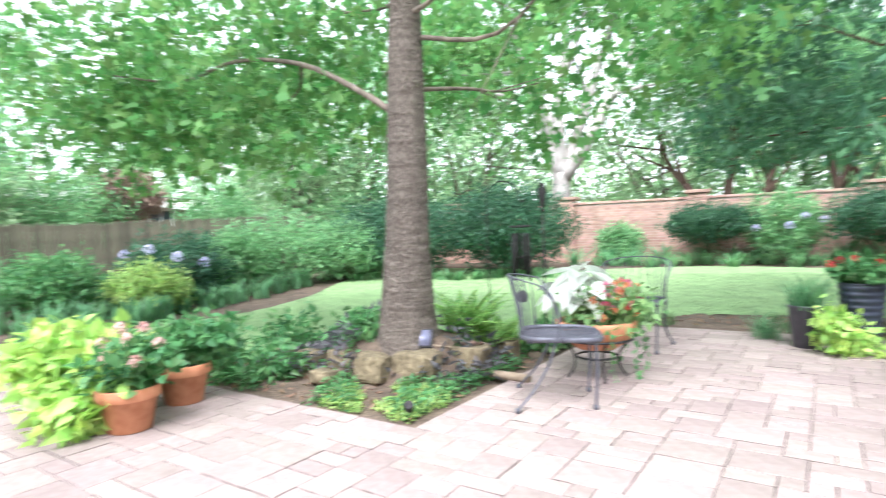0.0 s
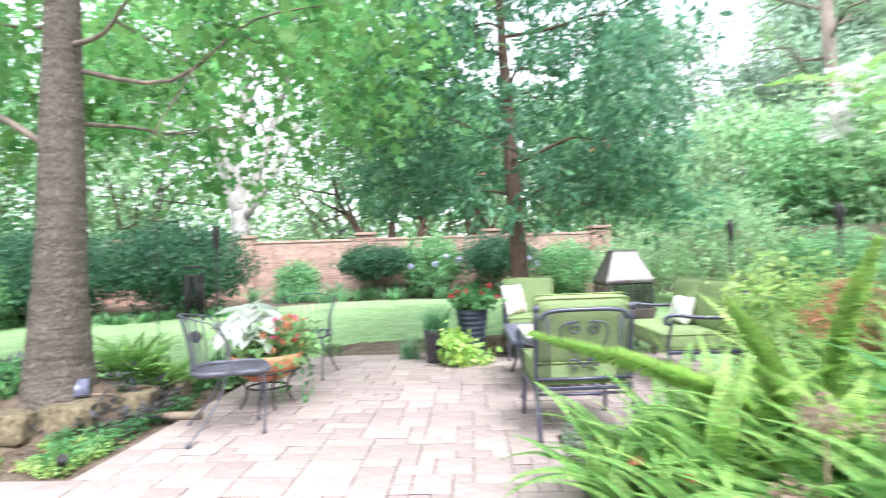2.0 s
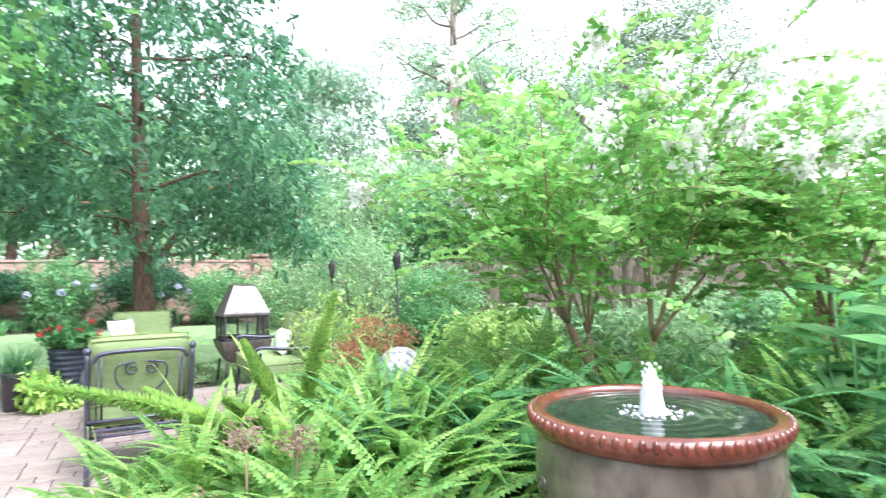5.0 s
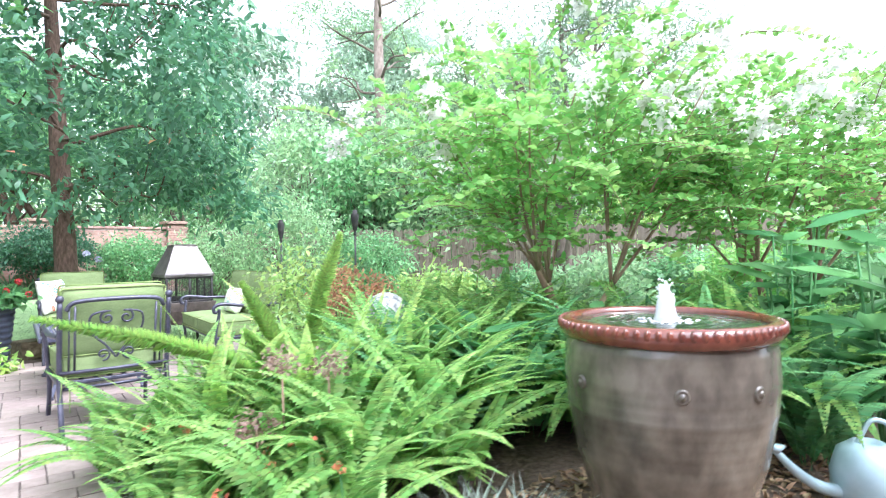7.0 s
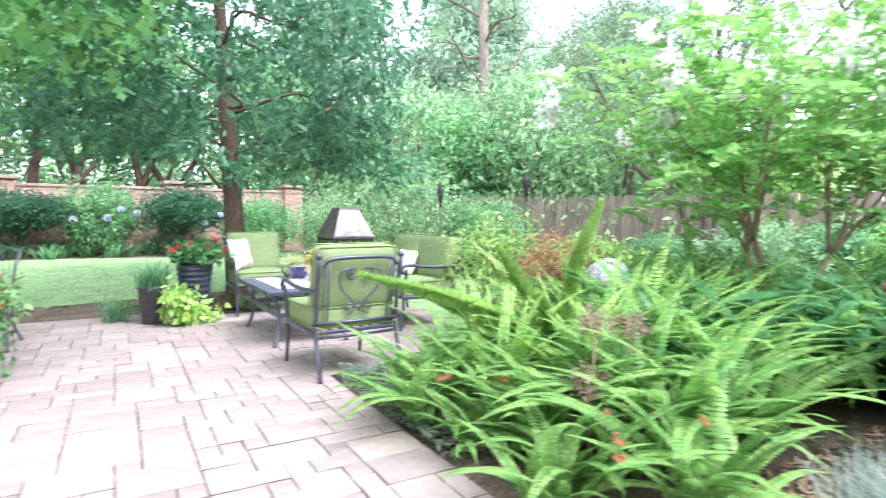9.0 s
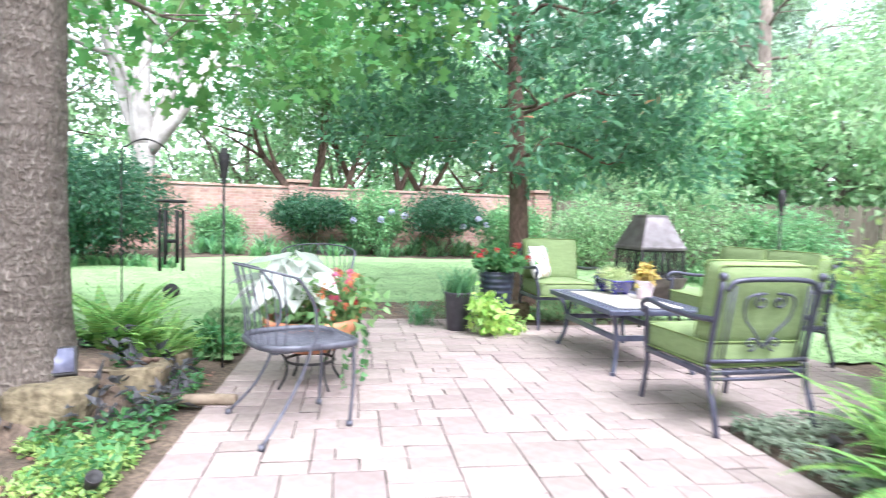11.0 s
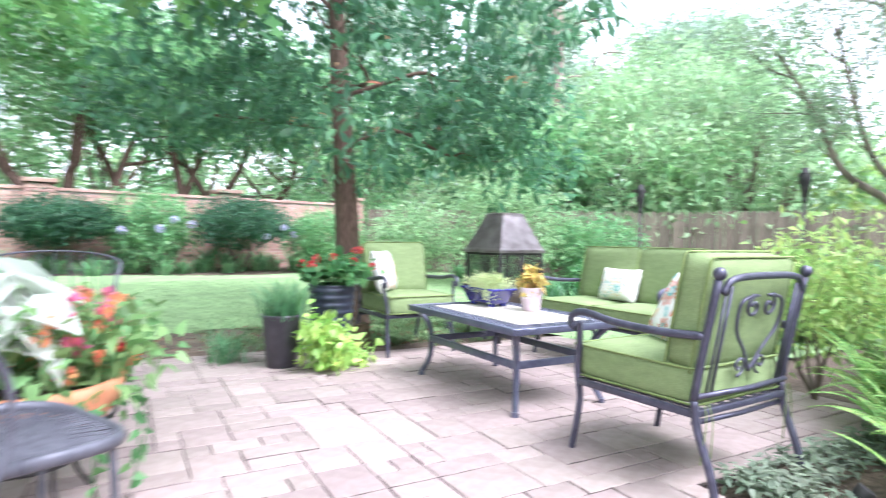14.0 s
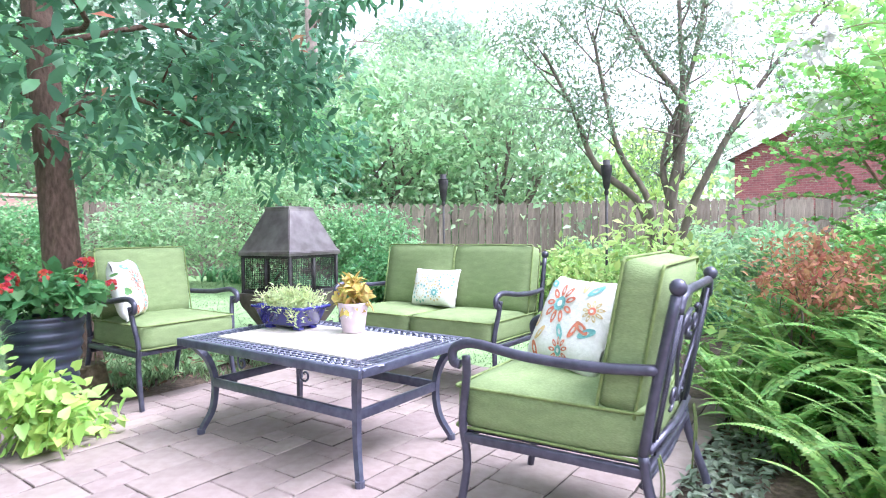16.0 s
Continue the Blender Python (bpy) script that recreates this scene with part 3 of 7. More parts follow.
def lay_pavement():
    """Ashlar pattern on a grid of cells, cut clean along the beds; the nearest pavers are pieces of their own."""
    random.seed(5)
    row, cell = 0.15, 0.125
    nb, na = int(11.45 / row), int(12.6 / cell)
    spot = lambda i, j: (-9.0 + cell * i, -3.4 + row * j)
    paved = {(i, j) for i in range(na) for j in range(nb) if is_patio(*spot(i + 0.5, j + 0.5))}
    bm = bmesh.new()
    for i, j in paved:
        bm.faces.new([bm.verts.new(on_patio(*spot(i + u, j + v), -0.014)) for u, v in ((0, 0), (1, 0), (1, 1), (0, 1))])
    bmesh.ops.remove_doubles(bm, verts=bm.verts, dist=0.001)
    base = tagged(part("pavement", bm, M_SAND), "paved patio with sandy joints", "pavement", kind="structure")
    taken, placed = set(), []
    for j in range(nb):
        i = 0
        while i < na:
            if (i, j) in taken or (i, j) not in paved:
                i += 1
                continue
            want = random.choice((1, 2, 2, 2, 3, 3))
            wide = 1
            while wide < want and (i + wide, j) in paved and (i + wide, j) not in taken:
                wide += 1
            tall = 2 if wide > 1 and random.random() < 0.42 and all((i + u, j + 1) in paved and (i + u, j + 1) not in taken for u in range(wide)) else 1
            taken.update((i + u, j + v) for u in range(wide) for v in range(tall))
            placed.append((*spot(i + wide / 2, j + tall / 2), wide, tall))
            i += wide
    meshes, rest_v, rest_f, rest_m = {}, [], [], []
    placed.sort(key=lambda p: math.hypot(p[0] + 0.2, p[1] - 4.4))
    for k, (a, b, wide, tall) in enumerate(placed):
        key = (wide, tall, random.randrange(6))
        if key not in meshes:
            meshes[key] = paver_mesh(wide * cell - 0.001, tall * row - 0.003)
            meshes[key].materials.append(M_PAVER)
            meshes[key].materials.append(M_SAND)
        p = on_patio(a, b, random.uniform(-0.003, 0.003))
        m = pose(p.x, p.y, p.z, random.uniform(-0.4, 0.4), random.uniform(-0.4, 0.4), -14 + random.uniform(-0.5, 0.5))
        if k < 300:
            ob = new("paver", meshes[key])
            ob.parent = base
            ob.matrix_basis = m
        else:
            s = len(rest_v)
            rest_v.extend(tuple(m @ v.co) for v in meshes[key].vertices)
            rest_f.extend(tuple(s + q for q in f.vertices) for f in meshes[key].polygons)
            rest_m.extend(f.material_index for f in meshes[key].polygons)
    me = bpy.data.meshes.new("pavers")
    me.from_pydata(rest_v, [], rest_f)
    me.materials.append(M_PAVER_REST)
    me.materials.append(M_SAND)
    me.polygons.foreach_set("material_index", rest_m)
    ob = new("pavers", me)
    ob.parent = base
    tagged(ob, "tumbled pinkish concrete pavers in mixed sizes", kind="stuff")



# ---- patio furniture ----
M_IRON = mat("painted_metal", (0.055, 0.053, 0.08), (0.085, 0.083, 0.12), 25, 0.32, 0.3, 0.1, 0.15)
M_TABLE = mat("table_metal", (0.075, 0.078, 0.12), (0.11, 0.115, 0.165), 25, 0.3, 0.3, 0.1, 0.15)
M_GREYIRON = mat("grey_painted_iron", (0.085, 0.085, 0.105), (0.125, 0.125, 0.15), 25, 0.5, 0.3, 0.1, 0.15)
M_CUSHION = mat("green_canvas", (0.18, 0.235, 0.105), (0.225, 0.29, 0.135), 90, 0.85, 0, 0.12, 0.10, spec=0.2, stretch=(1, 1, 3))
M_PIPING = mat("green_piping", (0.15, 0.20, 0.065), (0.19, 0.25, 0.085), 60, 0.85)
M_LINEN = mat("white_linen", (0.76, 0.74, 0.70), (0.82, 0.80, 0.77), 60, 0.9, 0, 0.15, 0.05, spec=0.2)
M_TILE = mat("stone_tile", (0.50, 0.45, 0.39), (0.60, 0.55, 0.48), 18, 0.45, 0, 0.05, 0.08)
M_HOOD = mat("brushed_bronze", (0.32, 0.28, 0.28), (0.48, 0.43, 0.43), 10, 0.36, 0.6, 0.15, 0.3)
M_BRONZE = mat("sooty_bronze", (0.10, 0.08, 0.072), (0.19, 0.155, 0.14), 12, 0.5, 0.4, 0.2, 0.3)
M_SOOT = mat("soot_black_metal", (0.025, 0.024, 0.025), (0.05, 0.047, 0.045), 20, 0.7, 0.3, 0.2)
M_CLAY = mat("terracotta", (0.52, 0.20, 0.10), (0.62, 0.28, 0.155), 14, 0.8, 0, 0.2, 0.2)
M_DARKPOT = mat("dark_glazed_pot", (0.035, 0.032, 0.04), (0.06, 0.055, 0.065), 12, 0.4, 0, 0.1)
M_NAVY = mat("ribbed_navy_pot", (0.03, 0.035, 0.055), (0.05, 0.058, 0.085), 12, 0.3, 0.2, 0.05)
M_BLUEGLAZE = mat("cobalt_glaze", (0.03, 0.03, 0.19), (0.05, 0.045, 0.27), 10, 0.12, 0, 0.05, 0.2, coat=0.5)
M_LILACPOT = mat("lilac_ceramic", (0.55, 0.45, 0.50), (0.62, 0.52, 0.57), 20, 0.45, 0, 0.05)
M_WATER = mat("dark_water", (0.018, 0.03, 0.022), (0.03, 0.045, 0.032), 5, 0.04, 0, 0.25, 0.2)
M_FOAM = mat("white_water", (0.82, 0.85, 0.87), (0.88, 0.90, 0.92), 40, 0.25, 0, 0.4, 0.05, trans=0.3)
M_GLAZE = mat("worn_brown_glaze", (0.085, 0.073, 0.058), (0.175, 0.153, 0.122), 9, 0.26, 0, 0.15, 0.45, coat=0.4, stretch=(1, 1, 0.7))
M_RIM = mat("rust_red_glaze", (0.10, 0.026, 0.017), (0.17, 0.05, 0.03), 14, 0.22, 0, 0.1, 0.3, coat=0.5)
M_ROCK = mat("garden_stone", (0.10, 0.078, 0.045), (0.20, 0.16, 0.098), 22, 0.95, 0, 0.9, 0.4)
M_LOG = mat("weathered_log", (0.19, 0.14, 0.095), (0.29, 0.225, 0.16), 14, 0.9, 0, 0.5)
M_BLUECAN = mat("pale_blue_enamel", (0.36, 0.50, 0.56), (0.42, 0.56, 0.62), 15, 0.35, 0.1, 0.05)
M_SOLAR = mat("solar_panel", (0.16, 0.16, 0.24), (0.24, 0.24, 0.33), 30, 0.25, 0.2, 0.05)
M_TEAL = mat("teal_print", (0.16, 0.42, 0.42), (0.25, 0.52, 0.50), 40, 0.9)
M_ORANGEPRINT = mat("coral_print", (0.66, 0.17, 0.10), (0.75, 0.28, 0.17), 40, 0.9)
M_GOLDPRINT = mat("gold_print", (0.66, 0.47, 0.20), (0.72, 0.56, 0.30), 40, 0.9)
M_STAR = mat("white_paint", (0.8, 0.8, 0.78), (0.85, 0.85, 0.83), 30, 0.6)


def cushion(parent, name, x0, x1, y0, y1, z0, z1, m=None, puff=0.012, nx=10, ny=10, label=""):
    """A box cushion with rounded edges, slightly crowned and wrinkled, with piping round both seams."""
    bm = bmesh.new()
    box(bm, x0, x1, y0, y1, z0, z1)
    bmesh.ops.subdivide_edges(bm, edges=bm.edges[:], cuts=7, use_grid_fill=True)
    c = Vector(((x0 + x1) / 2, (y0 + y1) / 2, (z0 + z1) / 2))
    h = Vector(((x1 - x0) / 2, (y1 - y0) / 2, (z1 - z0) / 2))
    r = min(h) * 0.5
    for v in bm.verts:
        d = v.co - c
        inner = Vector([max(-h[i] + r, min(h[i] - r, d[i])) for i in range(3)])
        o = d - inner
        if o.length > 1e-6:
            d = inner + o.normalized() * r
        s = [1 - (d[i] / h[i]) ** 2 for i in range(3)]
        k = [i for i in range(3) if h[i] == min(h)][0]
        oth = [i for i in range(3) if i != k]
        d[k] += math.copysign(puff * max(0, s[oth[0]]) * max(0, s[oth[1]]), d[k])
        d += Vector([0.004 * noise.noise(tuple(v.co * 9 + Vector((q * 7, 0, 0)))) for q in range(3)])
        v.co = c + d
    if m is not None:
        bmesh.ops.transform(bm, matrix=m, verts=bm.verts)
    ob = part(name, bm, M_CUSHION, parent, label)
    k = [i for i in range(3) if h[i] == min(h)][0]
    oth = [i for i in range(3) if i != k]
    bm = bmesh.new()
    for sg in (-1, 1):
        loop = []
        rr = r * 0.55
        for qx, qy in ((1, 1), (-1, 1), (-1, -1), (1, -1)):
            for s in range(5):
                t = math.atan2(qy, qx) - math.pi / 4 + s * math.pi / 8
                p = Vector((0, 0, 0))
                p[oth[0]] = qx * (h[oth[0]] - rr) + rr * math.cos(t) * 1.02
                p[oth[1]] = qy * (h[oth[1]] - rr) + rr * math.sin(t) * 1.02
                p[k] = sg * (h[k] - r * 0.32)
                loop.append(c + p)
        tube(bm, loop + [loop[0]], 0.006, 6)
    if m is not None:
        bmesh.ops.transform(bm, matrix=m, verts=bm.verts)
    part("piping", bm, M_PIPING, ob)
    return ob


def scroll(bm, c, r, turns, start, sgn, radius=0.007, plane=None):
    """A flat iron scroll in the x-z plane of a chair's back, laid by plane."""
    pts = []
    n = int(14 * turns)
    for i in range(n + 1):
        f = i / n
        a = start + sgn * f * turns * math.tau
        q = r * (1 - 0.8 * f)
        pts.append(plane @ Vector((c[0] + q * math.cos(a), 0, c[1] + q * math.sin(a))))
    tube(bm, pts, radius, 6)


def arm_frame(root, w, backs):
    """The iron frame of an armchair or love seat of width w between the legs, with scrollwork in the back."""
    hw = w / 2
    for s in (-1, 1):
        bm = bmesh.new()
        tube(bm, curve([(s * hw, 0.40, 0.0), (s * hw, 0.395, 0.03), (s * (hw - 0.005), 0.355, 0.26), (s * hw, 0.37, 0.42), (s * (hw + 0.02), 0.34, 0.60), (s * (hw + 0.03), 0.335, 0.68)], 5), 0.017, 8)
        part("leg", bm, M_IRON, root)
        bm = bmesh.new()
        tube(bm, curve([(s * hw, -0.41, 0.0), (s * hw, -0.385, 0.12), (s * hw, -0.32, 0.30), (s * hw, -0.30, 0.42)], 5), 0.018, 8)
        part("leg", bm, M_IRON, root)
        bm = bmesh.new()
        tube(bm, curve([(s * hw, -0.30, 0.42), (s * hw, -0.335, 0.62), (s * hw, -0.40, 0.94)], 5), 0.018, 8)
        bmesh.ops.create_uvsphere(bm, u_segments=12, v_segments=8, radius=0.028, matrix=Matrix.Translation((s * hw, -0.405, 0.965)))
        part("back_post", bm, M_IRON, root)
        bm = bmesh.new()
        tube(bm, curve([(s * hw, -0.345, 0.70), (s * (hw + 0.03), -0.15, 0.695), (s * (hw + 0.035), 0.10, 0.705), (s * (hw + 0.03), 0.30, 0.73), (s * (hw + 0.03), 0.385, 0.705), (s * (hw + 0.03), 0.39, 0.655), (s * (hw + 0.03), 0.36, 0.645)], 6), 0.019, 8)
        part("armrest", bm, M_IRON, root)
        bm = bmesh.new()
        box(bm, s * hw - 0.014, s * hw + 0.014, -0.31, 0.36, 0.345, 0.38, 0.006)
        part("side_rail", bm, M_IRON, root)
    for y in (-0.31, 0.355):
        bm = bmesh.new()
        box(bm, -hw, hw, y - 0.014, y + 0.014, 0.35, 0.38, 0.006)
        part("seat_rail", bm, M_IRON, root)
    bm = bmesh.new()
    for k in range(int(w / 0.09)):
        x = -hw + 0.05 + k * 0.09
        box(bm, x - 0.014, x + 0.014, -0.31, 0.355, 0.372, 0.380)
    part("seat_slats", bm, M_IRON, root)
    tilt = pose(0, -0.315, 0.42, 10.5, 0, 0)
    bm = bmesh.new()
    cw = w / backs
    tube(bm, [tilt @ Vector((-hw, 0, 0.02)), tilt @ Vector((0, -0.015, 0.02)), tilt @ Vector((hw, 0, 0.02))], 0.013, 8)
    part("back_rail", bm, M_IRON, root)
    bm = bmesh.new()
    tube(bm, [tilt @ Vector((-hw, 0, -0.10)), tilt @ Vector((0, -0.012, -0.10)), tilt @ Vector((hw, 0, -0.10))], 0.012, 8)
    part("back_rail", bm, M_IRON, root)
    bm = bmesh.new()
    for b in range(backs):
        cx = -hw + cw * (b + 0.5)
        h2 = cw / 2 - 0.035
        tube(bm, curve([tilt @ Vector((cx - h2, 0, 0.47)), tilt @ Vector((cx - h2 + 0.06, 0, 0.53)), tilt @ Vector((cx, -0.012, 0.545)), tilt @ Vector((cx + h2 - 0.06, 0, 0.53)), tilt @ Vector((cx + h2, 0, 0.47))], 5), 0.016, 8)
    part("back_frame", bm, M_IRON, root)
    bm = bmesh.new()
    for b in range(backs):
        cx = -hw + cw * (b + 0.5)
        for s in (-1, 1):
            tube(bm, [tilt @ Vector((cx + s * (cw / 2 - 0.09), 0, 0.02)), tilt @ Vector((cx + s * (cw / 2 - 0.09), 0, 0.50))], 0.008, 6)
            tube(bm, [tilt @ Vector((cx + s * (cw / 2 - 0.055), 0, 0.02)), tilt @ Vector((cx + s * (cw / 2 - 0.055), 0, 0.49))], 0.006, 6)
            scroll(bm, (cx + s * 0.062, 0.40), 0.055, 1.3, math.pi / 2 + s * 0.4, -s, 0.008, tilt)
            tube(bm, curve([tilt @ Vector((cx + s * 0.075, 0, 0.455)), tilt @ Vector((cx + s * 0.165, 0, 0.42)), tilt @ Vector((cx + s * 0.16, 0, 0.30)), tilt @ Vector((cx + s * 0.07, 0, 0.20)), tilt @ Vector((cx, 0, 0.10))], 5), 0.008, 6)
            scroll(bm, (cx + s * 0.085, 0.13), 0.05, 1.2, -math.pi / 2, -s, 0.007, tilt)
    part("scrollwork", bm, M_IRON, root, "curled iron scrollwork")


def seat_ties(root, w):
    for s in (-1, 1):
        for k in (-0.012, 0.012):
            bm = bmesh.new()
            tube(bm, curve([(s * (w / 2 - 0.02) + k, -0.345, 0.42), (s * (w / 2 - 0.03) + k * 2, -0.355, 0.33), (s * (w / 2 - 0.02) + k * 3, -0.345, 0.16)], 4), 0.006, 5, 0.4)
            part("cushion_tie", bm, M_PIPING, root)


def armchair(label, m):
    root = thing("armchair", label, "armchair", m, "cushioned patio seats")
    arm_frame(root, 0.70, 1)
    cushion(root, "seat_cushion", -0.343, 0.343, -0.30, 0.41, 0.382, 0.565, label="thick green seat cushion")
    cushion(root, "back_cushion", -0.338, 0.338, -0.075, 0.075, 0.0, 0.515, pose(0, -0.205, 0.535, 10.5, 0, 0), puff=0.02, label="tall green back cushion")
    seat_ties(root, 0.70)
    return root


def love_seat(label, m):
    root = thing("love_seat", label, "sofa", m, "cushioned patio seats")
    arm_frame(root, 1.45, 2)
    for s in (-1, 1):
        cushion(root, "seat_cushion", s * 0.358 - 0.354, s * 0.358 + 0.354, -0.30, 0.40, 0.382, 0.545)
        cushion(root, "back_cushion", s * 0.358 - 0.352, s * 0.358 + 0.352, -0.075, 0.075, 0.0, 0.515, pose(0, -0.205, 0.525, 10.5, 0, 0), puff=0.02)
    seat_ties(root, 1.45)
    return root


def pillow(label, m, w, h, motif):
    """A stuffed throw pillow standing on its lower edge (local x across, z up, y its face), with printed motifs as thin raised shapes."""
    root = thing("throw_pillow", label, "pillow", m)
    bm = bmesh.new()
    n = 14

    def skin(u, v, s):
        f = max(0.0, (1 - u ** 4) * (1 - v ** 4)) ** 0.55
        pinch = 1 - 0.07 * (u * u * v * v) + 0.0
        x, z = u * w / 2 * (1 - 0.06 * (1 - v * v)) * (1.0), v * h / 2 * (1 - 0.06 * (1 - u * u))
        return Vector((x, s * (0.075 * f + 0.004) + 0.005 * noise.noise((u * 3, v * 3, s * 2)), z + h / 2))

    for s in (-1, 1):
        g = [[bm.verts.new(skin(-1 + 2 * i / n, -1 + 2 * j / n, s)) for j in range(n + 1)] for i in range(n + 1)]
        for i in range(n):
            for j in range(n):
                bm.faces.new((g[i][j], g[i + 1][j], g[i + 1][j + 1], g[i][j + 1]))
    bmesh.ops.remove_doubles(bm, verts=bm.verts, dist=0.009)
    part("cover", bm, M_LINEN, root)
    bms = {}

    def disc(u, v, r, material, squash=1.0, ang=0.0, hole=0.0, s=1, lift=0.0):
        b = bms.setdefault(material.name, (bmesh.new(), material))[0]
        k = 14
        ring, inn = [], []
        for i in range(k):
            a = i * math.tau / k
            dx, dz = r * math.cos(a), r * squash * math.sin(a)
            ox, oz = dx * math.cos(ang) - dz * math.sin(ang), dx * math.sin(ang) + dz * math.cos(ang)
            for f, lst in ((1.0, ring), (hole, inn)):
                uu, vv = u + ox * f / (w / 2), v + oz * f / (h / 2)
                uu, vv = max(-0.97, min(0.97, uu)), max(-0.97, min(0.97, vv))
                lst.append(b.verts.new(skin(uu, vv, s) + Vector((0, s * (0.003 + lift), 0))))
        if hole:
            for i in range(k):
                b.faces.new((ring[i], ring[(i + 1) % k], inn[(i + 1) % k], inn[i]))
        else:
            b.faces.new(ring)

    def flower(u, v, r, petal, centre):
        for i in range(9):
            a = i * math.tau / 9
            disc(u + math.cos(a) * r * 0.68 / (w / 2), v + math.sin(a) * r * 0.68 / (h / 2), r * 0.32, petal, 0.45, a, 0.45)
        disc(u, v, r * 0.36, centre, lift=0.001)
        disc(u, v, r * 0.16, M_LINEN, lift=0.002)

    def leafprint(u, v, r, ang, material):
        disc(u, v, r, material, 0.42, ang, 0.4)

    if motif == "flowers":
        flower(0.2, 0.3, 0.10, M_ORANGEPRINT, M_TEAL)
        flower(-0.2, -0.68, 0.062, M_ORANGEPRINT, M_TEAL)
        flower(-0.72, 0.25, 0.05, M_GOLDPRINT, M_ORANGEPRINT)
        for u, v, a, mm in ((-0.62, -0.12, 0.5, M_ORANGEPRINT), (-0.45, -0.2, 2.0, M_ORANGEPRINT), (-0.75, -0.2, -0.6, M_TEAL), (-0.1, -0.3, 0.9, M_TEAL), (0.5, -0.4, 2.2, M_GOLDPRINT), (0.7, 0.75, 0.3, M_TEAL), (-0.3, 0.78, 1.2, M_GOLDPRINT), (0.55, -0.75, 1.0, M_ORANGEPRINT), (-0.6, 0.68, 2.4, M_TEAL), (0.75, -0.1, 1.5, M_GOLDPRINT)):
            leafprint(u, v, 0.042, a, mm)
    else:
        for u, v, r, mm in ((-0.25, -0.35, 0.04, M_TEAL), (-0.25, -0.35, 0.065, M_GOLDPRINT), (0.42, -0.42, 0.07, M_TEAL), (0.0, 0.45, 0.065, M_GOLDPRINT), (-0.68, 0.3, 0.06, M_TEAL), (0.68, 0.42, 0.055, M_GOLDPRINT), (0.42, -0.42, 0.04, M_GOLDPRINT), (0.0, 0.45, 0.035, M_TEAL)):
            for i in range(12):
                a = i * math.tau / 12
                disc(u + math.cos(a) * r / (w / 2), v + math.sin(a) * r / (h / 2), r * 0.13, mm)
        disc(-0.25, -0.35, 0.03, M_TEAL, hole=0.4)
    for b, material in bms.values():
        tagged(part("print", b, material, root, smooth=False), kind="stuff")
    return root


armchair("green cushioned armchair with a dark scrolled metal frame", pose(2.56, 3.83, 0, 0, 0, -10.5))
armchair("green cushioned armchair with a dark frame beside the flower pots", pose(3.36, 7.02, 0, 0, 0, 167))
love_seat("green two-seat cushioned sofa with dark metal arms", pose(4.42, 5.23, 0, 0, 0, 76))
NEAR, FARC, LOVE = pose(2.56, 3.83, 0, 0, 0, -10.5), pose(3.36, 7.02, 0, 0, 0, 167), pose(4.42, 5.23, 0, 0, 0, 76)
pillow("white throw pillow with red and teal flowers leaning in the armchair", NEAR @ pose(0.06, 0.15, 0.55, 27, 0, 58), 0.46, 0.43, "flowers")
pillow("white throw pillow with faded flowers in the armchair", FARC @ pose(0.19, 0.04, 0.565, 14, 0, 48), 0.42, 0.42, "flowers")
pillow("white rectangular pillow with teal dotted rings on the sofa", LOVE @ pose(0.08, -0.02, 0.55, 16, 0, 0), 0.44, 0.31, "rings")


